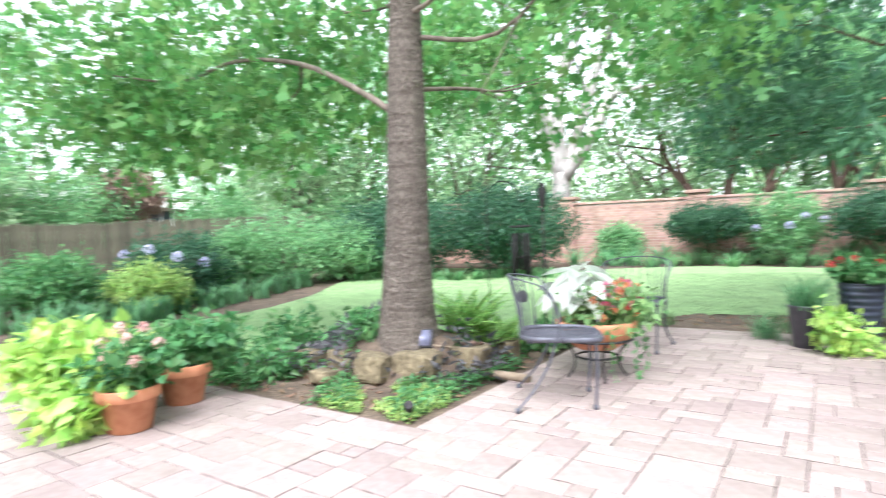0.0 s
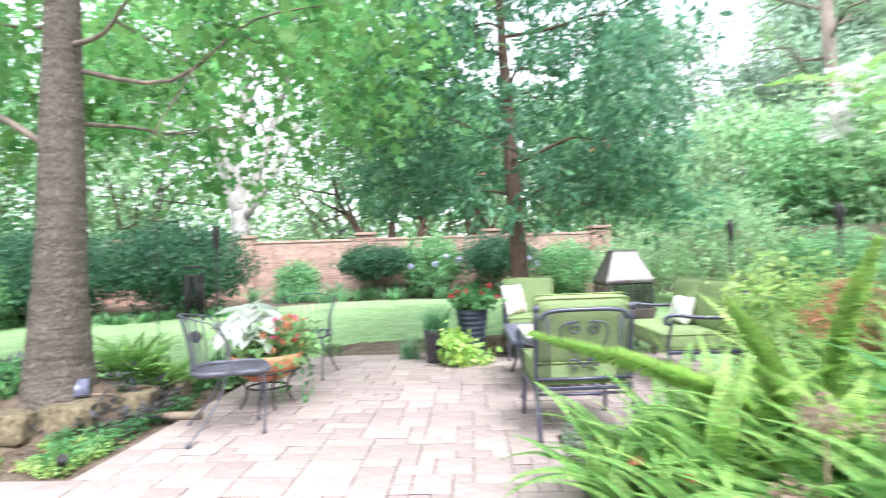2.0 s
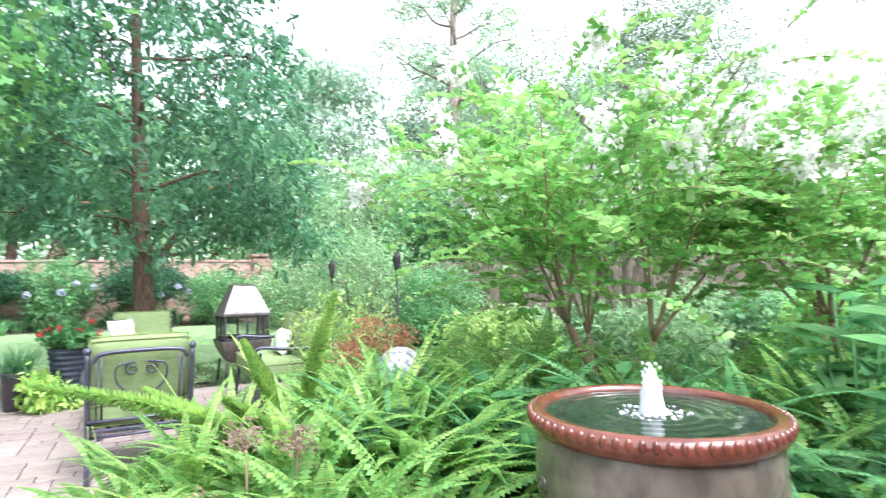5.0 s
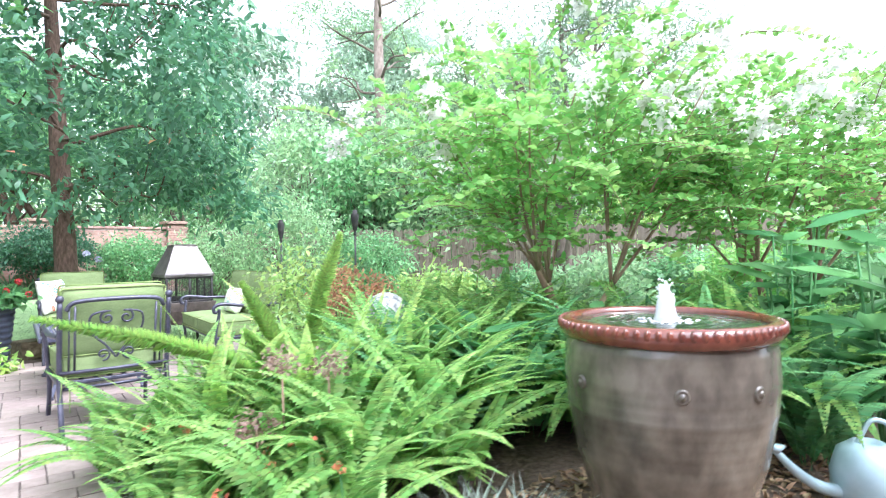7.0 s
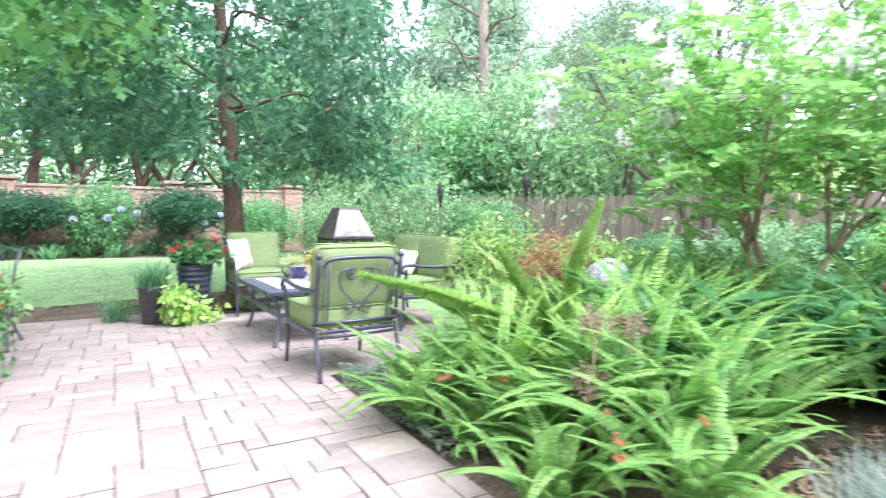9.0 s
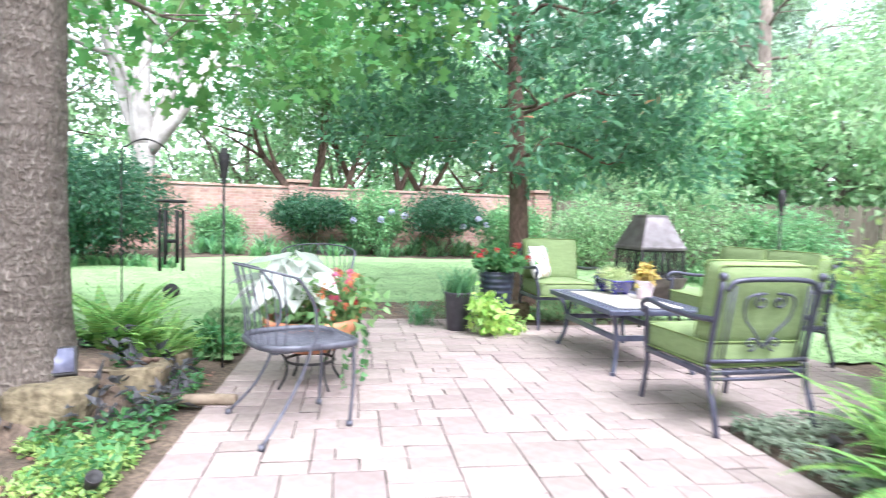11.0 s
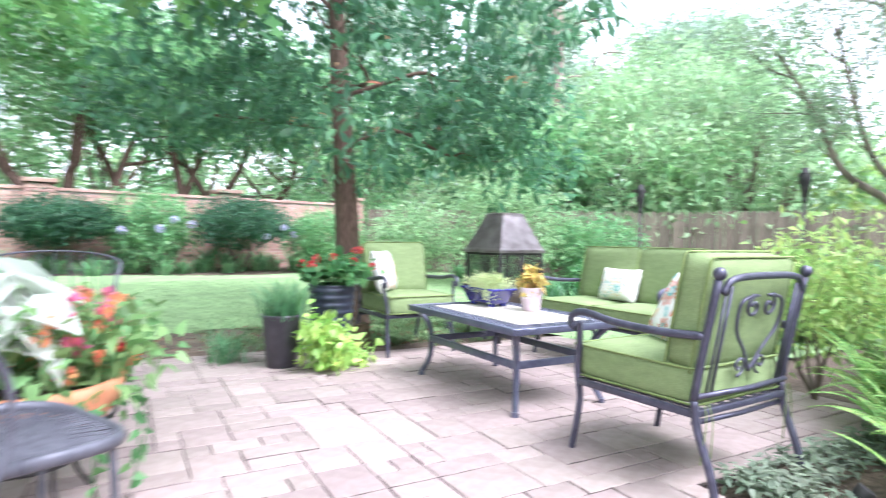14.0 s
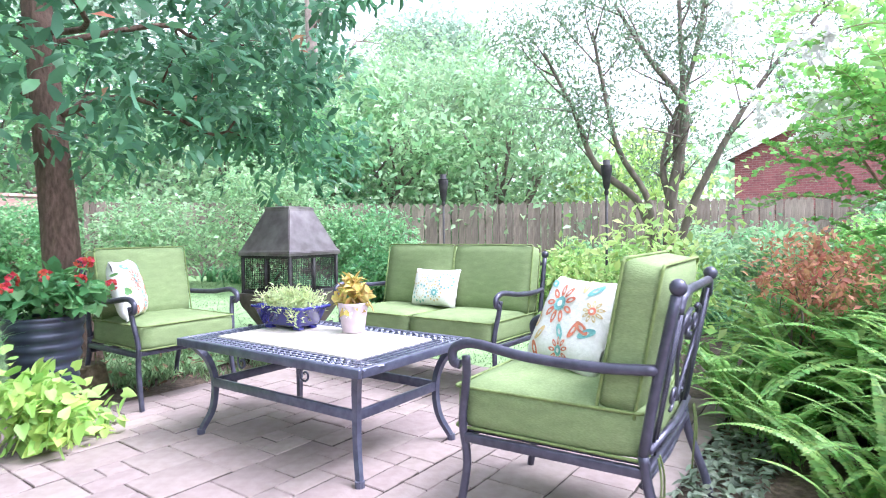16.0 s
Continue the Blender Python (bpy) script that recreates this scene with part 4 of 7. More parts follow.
def coffee_table(m):
    root = thing("coffee_table", "dark metal coffee table with pierced border and stone top", "table", m)
    hx, hy, z = 0.45, 0.71, 0.56
    bm = bmesh.new()
    for x0, x1, y0, y1 in ((-hx, -hx + 0.025, -hy, hy), (hx - 0.025, hx, -hy, hy), (-hx + 0.025, hx - 0.025, -hy, -hy + 0.025), (-hx + 0.025, hx - 0.025, hy - 0.025, hy)):
        box(bm, x0, x1, y0, y1, z - 0.045, z, 0.006)
    part("top_frame", bm, M_TABLE, root)
    bm = bmesh.new()
    inx, iny = hx - 0.155, hy - 0.155
    step = 0.044
    for k in range(4):
        o = 0.025 + k * 0.036
        for s in (-1, 1):
            box(bm, s * (hx - o - 0.005) - 0.006, s * (hx - o - 0.005) + 0.006, -hy + 0.02, hy - 0.02, z - 0.014, z - 0.003)
            box(bm, -hx + 0.02, hx - 0.02, s * (hy - o - 0.005) - 0.006, s * (hy - o - 0.005) + 0.006, z - 0.0145, z - 0.0035)
    n = int(2 * hy / step)
    for i in range(n):
        y = -hy + step * (i + 0.5)
        for s in (-1, 1):
            for q in (-1, 1):
                tube(bm, [(s * (hx - 0.02), y - q * 0.03, z - 0.009), (s * (inx), y + q * 0.03, z - 0.009)], 0.0055, 4)
    for i in range(int(2 * inx / step)):
        x = -inx + step * (i + 0.5)
        for s in (-1, 1):
            for q in (-1, 1):
                tube(bm, [(x - q * 0.03, s * (hy - 0.02), z - 0.009), (x + q * 0.03, s * iny, z - 0.009)], 0.0055, 4)
    part("lattice_border", bm, M_TABLE, root, "pierced lattice border", smooth=False)
    bm = bmesh.new()
    box(bm, -inx - 0.02, inx + 0.02, -iny - 0.02, iny + 0.02, z - 0.03, z - 0.012)
    part("top_tray", bm, M_TABLE, root)
    for s in (-1, 1):
        for t in (-1, 1):
            bm = bmesh.new()
            box(bm, s * inx / 2 - inx / 2 + 0.003, s * inx / 2 + inx / 2 - 0.003, t * iny / 2 - iny / 2 + 0.003, t * iny / 2 + iny / 2 - 0.003, z - 0.012, z + 0.002, 0.003)
            part("tile", bm, M_TILE, root)
    for sx in (-1, 1):
        for sy in (-1, 1):
            bm = bmesh.new()
            pts = curve([(sx * 0.385, sy * 0.64, z - 0.045), (sx * 0.335, sy * 0.585, 0.43), (sx * 0.31, sy * 0.56, 0.31), (sx * 0.32, sy * 0.57, 0.15), (sx * 0.36, sy * 0.62, 0.025)], 6)
            tube(bm, pts, list(np.linspace(0.025, 0.019, len(pts))), 4)
            tube(bm, [(sx * 0.363, sy * 0.624, 0.0), (sx * 0.363, sy * 0.624, 0.03)], 0.023, 10)
            part("leg", bm, M_TABLE, root, smooth=False)
    for s in (-1, 1):
        bm = bmesh.new()
        box(bm, s * 0.315 - 0.011, s * 0.315 + 0.011, -0.555, 0.555, 0.275, 0.325, 0.004)
        part("stretcher", bm, M_TABLE, root)
        bm = bmesh.new()
        box(bm, -0.304, 0.304, s * 0.56 - 0.011, s * 0.56 + 0.011, 0.276, 0.324, 0.004)
        part("stretcher", bm, M_TABLE, root)
        for c in (-0.25, 0.25):
            bm = bmesh.new()
            scroll(bm, (0, 0), 0.045, 1.2, math.pi / 2, s, 0.006, pose(s * 0.345, c, 0.455, 0, 0, 90))
            part("scroll", bm, M_TABLE, root)
    return root


TABLE = pose(2.955, 5.34, 0, 0, 0, -13.4)
coffee_table(TABLE)


def fire_pit(m):
    root = thing("fire_pit", "square outdoor fire pit with a bronze hood and mesh sides", "fire pit", m)
    bm = bmesh.new()
    lv = [(0.30, 0.955), (0.305, 0.985), (0.29, 1.0), (0.145, 1.36), (0.145, 1.385), (0.115, 1.395)]
    rings = [[bm.verts.new((sx * h, sy * h, z)) for sx, sy in ((1, 1), (-1, 1), (-1, -1), (1, -1))] for h, z in lv]
    for a, b in zip(rings, rings[1:]):
        for k in range(4):
            bm.faces.new((a[k], a[(k + 1) % 4], b[(k + 1) % 4], b[k]))
    bm.faces.new(rings[-1])
    bmesh.ops.solidify(bm, geom=bm.faces[:], thickness=0.006)
    bmesh.ops.bevel(bm, geom=[e for e in bm.edges if e.calc_length() > 0.2], offset=0.006, segments=2, affect="EDGES")
    part("hood", bm, M_HOOD, root, "tapered bronze hood", smooth=False)
    for sx in (-1, 1):
        for sy in (-1, 1):
            bm = bmesh.new()
            box(bm, sx * 0.275 - 0.013, sx * 0.275 + 0.013, sy * 0.275 - 0.013, sy * 0.275 + 0.013, 0.60, 0.96, 0.004)
            part("corner_post", bm, M_SOOT, root)
            bm = bmesh.new()
            tube(bm, [(sx * 0.24, sy * 0.24, 0.33), (sx * 0.27, sy * 0.27, 0.0)], 0.018, 8)
            part("leg", bm, M_SOOT, root)
    for k in range(4):
        mm = pose(0, 0, 0, 0, 0, 90 * k)
        bm = bmesh.new()
        for i in range(27):
            x = -0.26 + 0.02 * i
            box(bm, x - 0.0012, x + 0.0012, 0.272, 0.2745, 0.64, 0.94, m=mm)
        for i in range(16):
            z = 0.64 + 0.02 * i
            box(bm, -0.262, 0.262, 0.2745, 0.277, z - 0.0012, z + 0.0012, m=mm)
        part("mesh_screen", bm, M_SOOT, root, "fine black spark screen", smooth=False)
        bm = bmesh.new()
        for z in (0.63, 0.945):
            box(bm, -0.262, 0.262, 0.265, 0.285, z - 0.014, z + 0.014, 0.003, m=mm)
        box(bm, -0.012, 0.012, 0.268, 0.284, 0.64, 0.94, m=mm)
        part("screen_frame", bm, M_SOOT, root)
    bm = bmesh.new()
    lv = [(0.14, 0.30), (0.2, 0.32), (0.29, 0.50), (0.315, 0.60), (0.315, 0.615), (0.27, 0.615), (0.25, 0.55), (0.14, 0.42)]
    rings = [[bm.verts.new((sx * h, sy * h, z)) for sx, sy in ((1, 1), (-1, 1), (-1, -1), (1, -1))] for h, z in lv]
    for a, b in zip(rings, rings[1:]):
        for k in range(4):
            bm.faces.new((a[k], a[(k + 1) % 4], b[(k + 1) % 4], b[k]))
    bm.faces.new(rings[0]), bm.faces.new(rings[-1])
    part("fire_bowl", bm, M_BRONZE, root, "sooty square fire bowl", smooth=False)
    bm = bmesh.new()
    for i, (a, z) in enumerate(((20, 0.585), (75, 0.60), (130, 0.63))):
        d = Vector((math.cos(radians(a)), math.sin(radians(a)), 0)) * 0.2
        tube(bm, [-d + Vector((0, 0, z)), d + Vector((0, 0, z + 0.02))], 0.035, 8)
    part("log", bm, M_SOOT, root, "charred log")
    return root


fire_pit(pose(4.60, 6.78, 0, 0, 0, -9) @ Matrix.Diagonal((1.06, 1.06, 1, 1)))


def mesh_chair(label, m):
    """A wrought-iron garden chair: barrel back of rods, curved mesh seat, splayed legs (faces local +y)."""
    root = thing("wrought_iron_chair", label, "chair", m, "wrought iron chairs")
    sh = 0.505

    def rim(a, k=1.0):
        x, y = math.cos(a), math.sin(a)
        return Vector((k * 0.302 * (abs(x) ** 0.58) * math.copysign(1, x) * (1.0 + 0.05 * y), k * 0.302 * (abs(y) ** 0.58) * math.copysign(1, y), sh + 0.012 * abs(x) - 0.008 * y))

    bm = bmesh.new()
    tube(bm, [rim(i * math.tau / 32) for i in range(33)], 0.0135, 8, 1.5)
    part("seat_rim", bm, M_GREYIRON, root)
    bm = bmesh.new()
    for i in range(-20, 21):
        o = i * 0.0165
        for sgn in (1, -1):
            pts = []
            for q in np.linspace(-0.44, 0.44, 44):
                x, y = (o + q) * 0.75, (q - o) * sgn * 0.75
                if (abs(x) / 0.30) ** 3.4 + (abs(y) / 0.30) ** 3.4 < 1:
                    pts.append((x, y))
            if len(pts) > 1:
                (x0, y0), (x1, y1) = pts[0], pts[-1]
                k = 5
                tube(bm, [(x0 + (x1 - x0) * j / k, y0 + (y1 - y0) * j / k, sh - 0.02 * (1 - ((2 * j / k - 1) ** 2))) for j in range(k + 1)], 0.0032, 4)
    part("seat_mesh", bm, M_GREYIRON, root, "woven steel mesh seat", smooth=False)
    top, low = [], []
    for i in range(13):
        f = -1 + 2 * i / 12
        low.append(rim(-math.pi / 2 + f * 1.30, 0.985))
        top.append(Vector((0.35 * math.sin(f * 1.25) / math.sin(1.25), -0.14 - 0.245 * max(0.0, math.cos(f * 1.5)), 0.975 - 0.055 * f * f)))
    bm = bmesh.new()
    tube(bm, curve(top, 3), 0.0105, 8, 0.6)
    part("top_rail", bm, M_GREYIRON, root)
    for lo, hi in list(zip(low, top))[1:-1]:
        bm = bmesh.new()
        tube(bm, curve([lo, lo.lerp(hi, 0.45) + Vector((0, 0.014, 0)), hi], 4), 0.0048, 6)
        part("rod", bm, M_GREYIRON, root)
    for s in (-1, 1):
        e = top[0] if s < 0 else top[-1]
        bm = bmesh.new()
        tube(bm, curve([e, e + Vector((0, 0.035, -0.035)), (s * 0.312, -0.035, 0.75), (s * 0.30, -0.02, 0.60), (s * 0.303, -0.05, sh), (s * 0.275, -0.10, 0.34), (s * 0.285, -0.20, 0.17), (s * 0.335, -0.33, 0.02)], 6), 0.0125, 8, 0.75)
        tube(bm, [(s * 0.335, -0.335, 0.0), (s * 0.335, -0.33, 0.03)], 0.02, 10)
        part("back_leg", bm, M_GREYIRON, root)
        bm = bmesh.new()
        tube(bm, curve([(s * 0.25, 0.235, sh), (s * 0.247, 0.245, 0.30), (s * 0.238, 0.235, 0.12), (s * 0.235, 0.228, 0.02)], 6), 0.011, 8)
        tube(bm, [(s * 0.235, 0.228, 0.0), (s * 0.235, 0.228, 0.03)], 0.02, 10)
        part("leg", bm, M_GREYIRON, root)
    return root


mesh_chair("grey wrought iron garden chair with a mesh seat", pose(-0.14, 4.56, 0, 0, 0, -78))
copy_thing(bpy.data.objects["wrought_iron_chair"], pose(0.36, 6.62, 0, 0, 0, 172))


def torch(x, y, top, z0):
    root = thing("garden_torch", "black garden torch on a slim metal pole", "torch", pose(x, y, 0), "garden torches")
    bm = bmesh.new()
    tube(bm, [(0, 0, z0 - 0.05), (0, 0, top - 0.27)], 0.011, 8)
    part("pole", bm, M_SOOT, root)
    bm = bmesh.new()
    lathe(bm, [(0.012, -0.30), (0.02, -0.29), (0.02, -0.27), (0.013, -0.255), (0.024, -0.24), (0.045, -0.10), (0.048, -0.06), (0.045, -0.052)], 20, (0, 0, top))
    part("canister", bm, M_SOOT, root)
    bm = bmesh.new()
    lathe(bm, [(0.047, -0.052), (0.047, -0.045), (0.03, -0.042), (0.028, 0.0), (0.0, 0.002)], 20, (0, 0, top))
    part("snuffer_cap", bm, M_SOOT, root)


for x, y, top, z0 in ((-0.53, 6.17, 1.80, 0.0), (5.36, 5.56, 1.70, 0.0), (5.33, 4.04, 1.75, 0.0)):
    torch(x, y, top, z0)

# ---- trees ----
ARCH = (((0, -0.35, 0), (0, 0.35, 0), (0.35, -0.5, 0.05), (0.35, 0.5, 0.05), (0.7, -0.4, -0.03), (0.7, 0.4, -0.03), (0.97, 0, -0.28)),
        ((0, 2, 1), (1, 2, 3), (2, 4, 3), (3, 4, 5), (4, 6, 5)))


def trunk(root, pts, radii, material, n=14, rough=0.03, steps=6):
    """A tapered trunk with an uneven skin and flared foot."""
    bm = bmesh.new()
    path = curve(pts, steps)
    fs = np.interp(np.linspace(0, 1, len(path)), np.linspace(0, 1, len(radii)), radii)
    tube(bm, path, list(fs), n)
    for v in bm.verts:
        c = min(path, key=lambda p: abs(p.z - v.co.z))
        d = (v.co - c)
        v.co += d * rough * 4 * noise.noise((d.normalized() * 1.6 + Vector((0, 0, v.co.z * 0.9))))
    if n > 60:
        for v in bm.verts:
            c = min(path, key=lambda p: abs(p.z - v.co.z))
            d = (v.co - c).normalized()
            a = math.atan2(d.y, d.x)
            v.co += d * (0.009 * noise.noise((math.cos(a) * 9, math.sin(a) * 9, v.co.z * 3.2)) + 0.007 * noise.noise((math.cos(a) * 19, math.sin(a) * 19, v.co.z * 11)))
    return part("trunk", bm, material, root)


def around(centre, radius, n, zs, size, per, jitter=0.35):
    """Blobs of foliage set round an axis: tiers zs, each of n blobs."""
    out = []
    for z, r in zip(zs, radius):
        for k in range(n):
            a = math.tau * (k + rng.random() * 0.7) / n + z
            q = r * (0.62 + jitter * rng.random())
            s = size * (0.75 + 0.5 * rng.random())
            out.append(((centre[0] + q * math.cos(a), centre[1] + q * math.sin(a), z + rng.normal() * 0.2), (s, s, s * 0.62), per))
    return out


# the oak in the stone-edged bed
oak = thing("oak_tree", "tall oak with ridged grey-brown bark and lobed leaves", "tree")
trunk(oak, [(-1.70, 5.24, 0.15), (-1.70, 5.24, 0.55), (-1.68, 5.24, 1.3), (-1.655, 5.24, 2.2), (-1.63, 5.24, 3.2), (-1.6, 5.25, 4.6), (-1.55, 5.3, 7.0)], [0.34, 0.26, 0.213, 0.183, 0.158, 0.13, 0.05], M_BARK, 96, 0.02, 34)
bm = bmesh.new()
tube(bm, curve([(-1.68, 5.24, 2.42), (-2.15, 5.28, 2.75), (-2.9, 5.4, 3.15), (-3.8, 5.5, 3.33), (-4.6, 5.5, 3.2), (-5.4, 5.55, 3.35), (-6.4, 5.7, 3.6)], 5), list(np.linspace(0.036, 0.008, 31)), 8)
tube(bm, curve([(-2.9, 5.4, 3.15), (-3.3, 5.9, 3.0), (-4.1, 6.3, 2.9)], 4), list(np.linspace(0.022, 0.006, 9)), 6)
part("limb", bm, M_BARK_GREY, oak)
limbs(oak, [(-1.65, 5.24, 2.7), (-1.63, 5.24, 3.2), (-1.62, 5.25, 3.6), (-1.6, 5.25, 4.2), (-1.6, 5.25, 3.4), (-1.6, 5.25, 4.8), (-1.6, 5.25, 3.0)],
      [(-0.4, 7.0, 3.1), (1.0, 5.6, 4.1), (-3.6, 7.4, 4.3), (-3.8, 3.6, 4.9), (0.3, 3.9, 4.0), (-0.5, 7.2, 5.6), (-2.6, 8.2, 3.6)], 0.027, M_BARK_GREY)
crown("crown", [((-4.6, 5.9, 3.45), (1.9, 1.3, 0.75), 1500), ((-3.4, 7.4, 3.7), (1.8, 1.4, 0.9), 1500), ((-1.9, 8.2, 3.5), (1.5, 1.2, 0.7), 480), ((-0.4, 7.1, 2.95), (0.95, 0.75, 0.62), 400),
                ((0.9, 6.6, 3.6), (1.3, 1.2, 0.75), 700), ((0.6, 5.0, 4.1), (1.5, 1.2, 0.7), 750), ((-3.9, 3.9, 4.7), (1.9, 1.4, 0.8), 1000), ((-6.3, 5.6, 3.7), (1.7, 1.5, 0.9), 1200),
                ((0.1, 3.6, 4.0), (1.1, 0.9, 0.5), 420), ((-1.6, 5.4, 5.8), (2.6, 2.4, 1.3), 800), ((-2.4, 6.6, 4.6), (2.2, 1.8, 0.9), 560), ((-3.5, 5.5, 2.55), (1.1, 0.8, 0.36), 420), ((-5.2, 5.9, 2.75), (1.3, 0.9, 0.45), 620), ((-6.6, 6.6, 2.9), (1.4, 1.2, 0.6), 700), ((1.4, 7.6, 4.6), (1.6, 1.4, 0.9), 700), ((-5.5, 7.6, 4.4), (1.9, 1.5, 1.0), 1100)],
      0.17, 0.14, M_OAKLEAF, oak, LOBED, "broad lobed green leaves", per_clump=10, spread=0.2, shell=0.35)

# the darker tree behind the far armchair
tree = thing("shade_tree", "dark-barked shade tree with dense blue-green leaves", "tree")
trunk(tree, [(3.84, 8.62, -0.05), (3.80, 8.66, 0.6), (3.78, 8.74, 1.6), (3.76, 8.88, 3.2), (3.74, 9.05, 5.0), (3.7, 9.2, 8.0)], [0.24, 0.165, 0.145, 0.12, 0.09, 0.03], M_BARK_DARK, 18, 0.03, 10)
ends = around((3.76, 8.7, 0), (2.3, 2.7, 2.6, 2.0, 1.4), 6, (2.5, 3.3, 4.3, 5.5, 6.6), 1.0, 680)
limbs(tree, [(3.76, 8.6 + 0.085 * c[2], c[2] - 0.25) for c, r, k in ends[::2]], [c for c, r, k in ends[::2]], 0.035, M_BARK_DARK, wiggle=0.2)
crown("crown", ends + [((4.9, 7.9, 2.4), (1.0, 0.7, 0.4), 400), ((5.8, 8.6, 2.6), (0.9, 0.9, 0.4), 260), ((2.2, 8.3, 2.45), (1.0, 0.8, 0.4), 600), ((3.95, 8.45, 1.95), (0.32, 0.25, 0.22), 70)],
      0.145, 0.058, M_TREELEAF, tree, OVAL, "dense oval blue-green leaves", per_clump=9, spread=0.055, shell=0.4)
crown("dead_leaves", [((3.6, 7.6, 2.9), (2.2, 1.2, 0.9), 18)], 0.12, 0.06, M_ORANGE, tree, label="a few orange leaves", per_clump=1)

# the pale sycamore behind the wall
syc = thing("sycamore_tree", "pale-trunked sycamore rising behind the brick wall", "tree")
trunk(syc, [(-2.3, 19.7, 0.2), (-2.3, 19.7, 1.5), (-2.25, 19.7, 3.2)], [0.42, 0.36, 0.27], M_BARK_PALE, 14)
limbs(syc, [(-2.25, 19.7, 2.9)] * 5, [(-4.4, 20.2, 9.5), (-2.6, 19.8, 11.0), (0.3, 20.0, 10.0), (0.9, 19.6, 7.4), (-3.6, 19.2, 8.0)], 0.24, M_BARK_PALE, wiggle=0.1, n=9)
crown("crown", [((-4.5, 20, 9), (2.4, 2, 1.7), 2600), ((-1.8, 20, 10.5), (2.6, 2, 1.8), 2600), ((1.2, 20, 9), (2.2, 2, 1.6), 2000), ((2.2, 19.6, 6.4), (1.5, 1.2, 0.9), 600), ((-5.4, 20.5, 7), (1.5, 1.2, 1.0), 600)],
      0.24, 0.2, M_OAKLEAF, syc, LEAF, per_clump=9, spread=0.3)

# the leaning grey trees further back
for x, y, s in ((2.9, 21.5, 1.0), (5.6, 23.0, 0.9), (8.0, 22.5, 1.0)):
    back_tree = thing("spreading_tree", "dark spreading tree with curved stems behind the wall", "tree", group="spreading trees")
    for dx, dz in ((-2.2, 5.4), (0.6, 6.0), (2.4, 5.2)):
        limbs(back_tree, [(x, y, 0.2)], [(x + dx * s, y + rng.normal() * 0.5, dz * s)], 0.2, M_BARK_DARK, "stem", 0.16, 8)
    crown("crown", around((x, y, 0), (2.4, 2.8, 2.0), 5, (5.0, 6.2, 7.4), 1.25, 900), 0.16, 0.08, M_FARLEAF, back_tree, per_clump=10, spread=0.22)

# the tall bare-limbed pine
pine = thing("pine_tree", "tall thin pine with bare lower limbs", "tree")
PX, PY = 15.7, 14.1
trunk(pine, [(PX, PY, 0), (PX, PY, 5), (PX - 0.1, PY, 9), (PX, PY, 15)], [0.27, 0.21, 0.17, 0.05], M_BARK_PINE, 12)
pe = []
for k in range(22):
    z = 4.3 + k * 0.46
    a = k * 2.4
    q = 2.9 - 0.07 * k
    pe.append((PX + q * math.cos(a), PY + q * math.sin(a), z + 1.0))
limbs(pine, [(PX - 0.03, PY, p[2] - 1.0) for p in pe], pe, 0.06, M_BARK_GREY, wiggle=0.14, n=5)
crown("crown", [((p[0], p[1], p[2] + 0.1), (1.0, 1.0, 0.5), 520) for p in pe[9:]] + [((p[0], p[1], p[2] + 0.15), (0.6, 0.6, 0.35), 150) for p in pe[:9]], 0.24, 0.02, M_PALELEAF, pine, LEAF, per_clump=16, spread=0.16)

# the vase-shaped tree by the east fence
vase = thing("vase_shaped_tree", "thin vase-shaped tree with several grey stems", "tree")
VB, VR = Vector((9.6, 3.55, 0)), Vector((0.373, -0.928, 0))


def vase_stem(points, r0, r1, name="stem"):
    """A stem given by its offset across the tree and its height, bending a little in depth; twigs fork off its upper half."""
    bm = bmesh.new()
    turn = rng.normal() * 0.12
    pts = curve([VB + VR * q + Vector((0.928, 0.373, 0)) * (turn * z) + Vector((0, 0, z)) for q, z in points], 5)
    tube(bm, pts, list(np.linspace(r0, r1, len(pts))), 8)
    ends = [pts[-1]]
    for f in (0.5, 0.6, 0.68, 0.76, 0.84, 0.9, 0.96):
        o = pts[int(f * (len(pts) - 1))]
        d = (pts[-1] - pts[len(pts) // 2]).normalized()
        tip = o + Vector(unit(np.array(d) + rng.normal(size=3) * 0.55)) * (0.6 + 0.5 * rng.random())
        tube(bm, curve([o, o.lerp(tip, 0.5) + Vector(rng.normal(size=3) * 0.05), tip], 3), list(np.linspace(r1 * 0.9, 0.003, 7)), 5)
        for g in (0.5, 0.8):
            m = o.lerp(tip, g)
            t2 = m + Vector(unit(np.array(tip - o) + rng.normal(size=3) * 0.5)) * 0.4
            tube(bm, [m, m.lerp(t2, 0.5) + Vector(rng.normal(size=3) * 0.02), t2], [0.006, 0.004, 0.002], 4)
            ends.append(t2)
        ends.append(tip)
    part(name, bm, M_BARK_GREY, vase)
    return ends


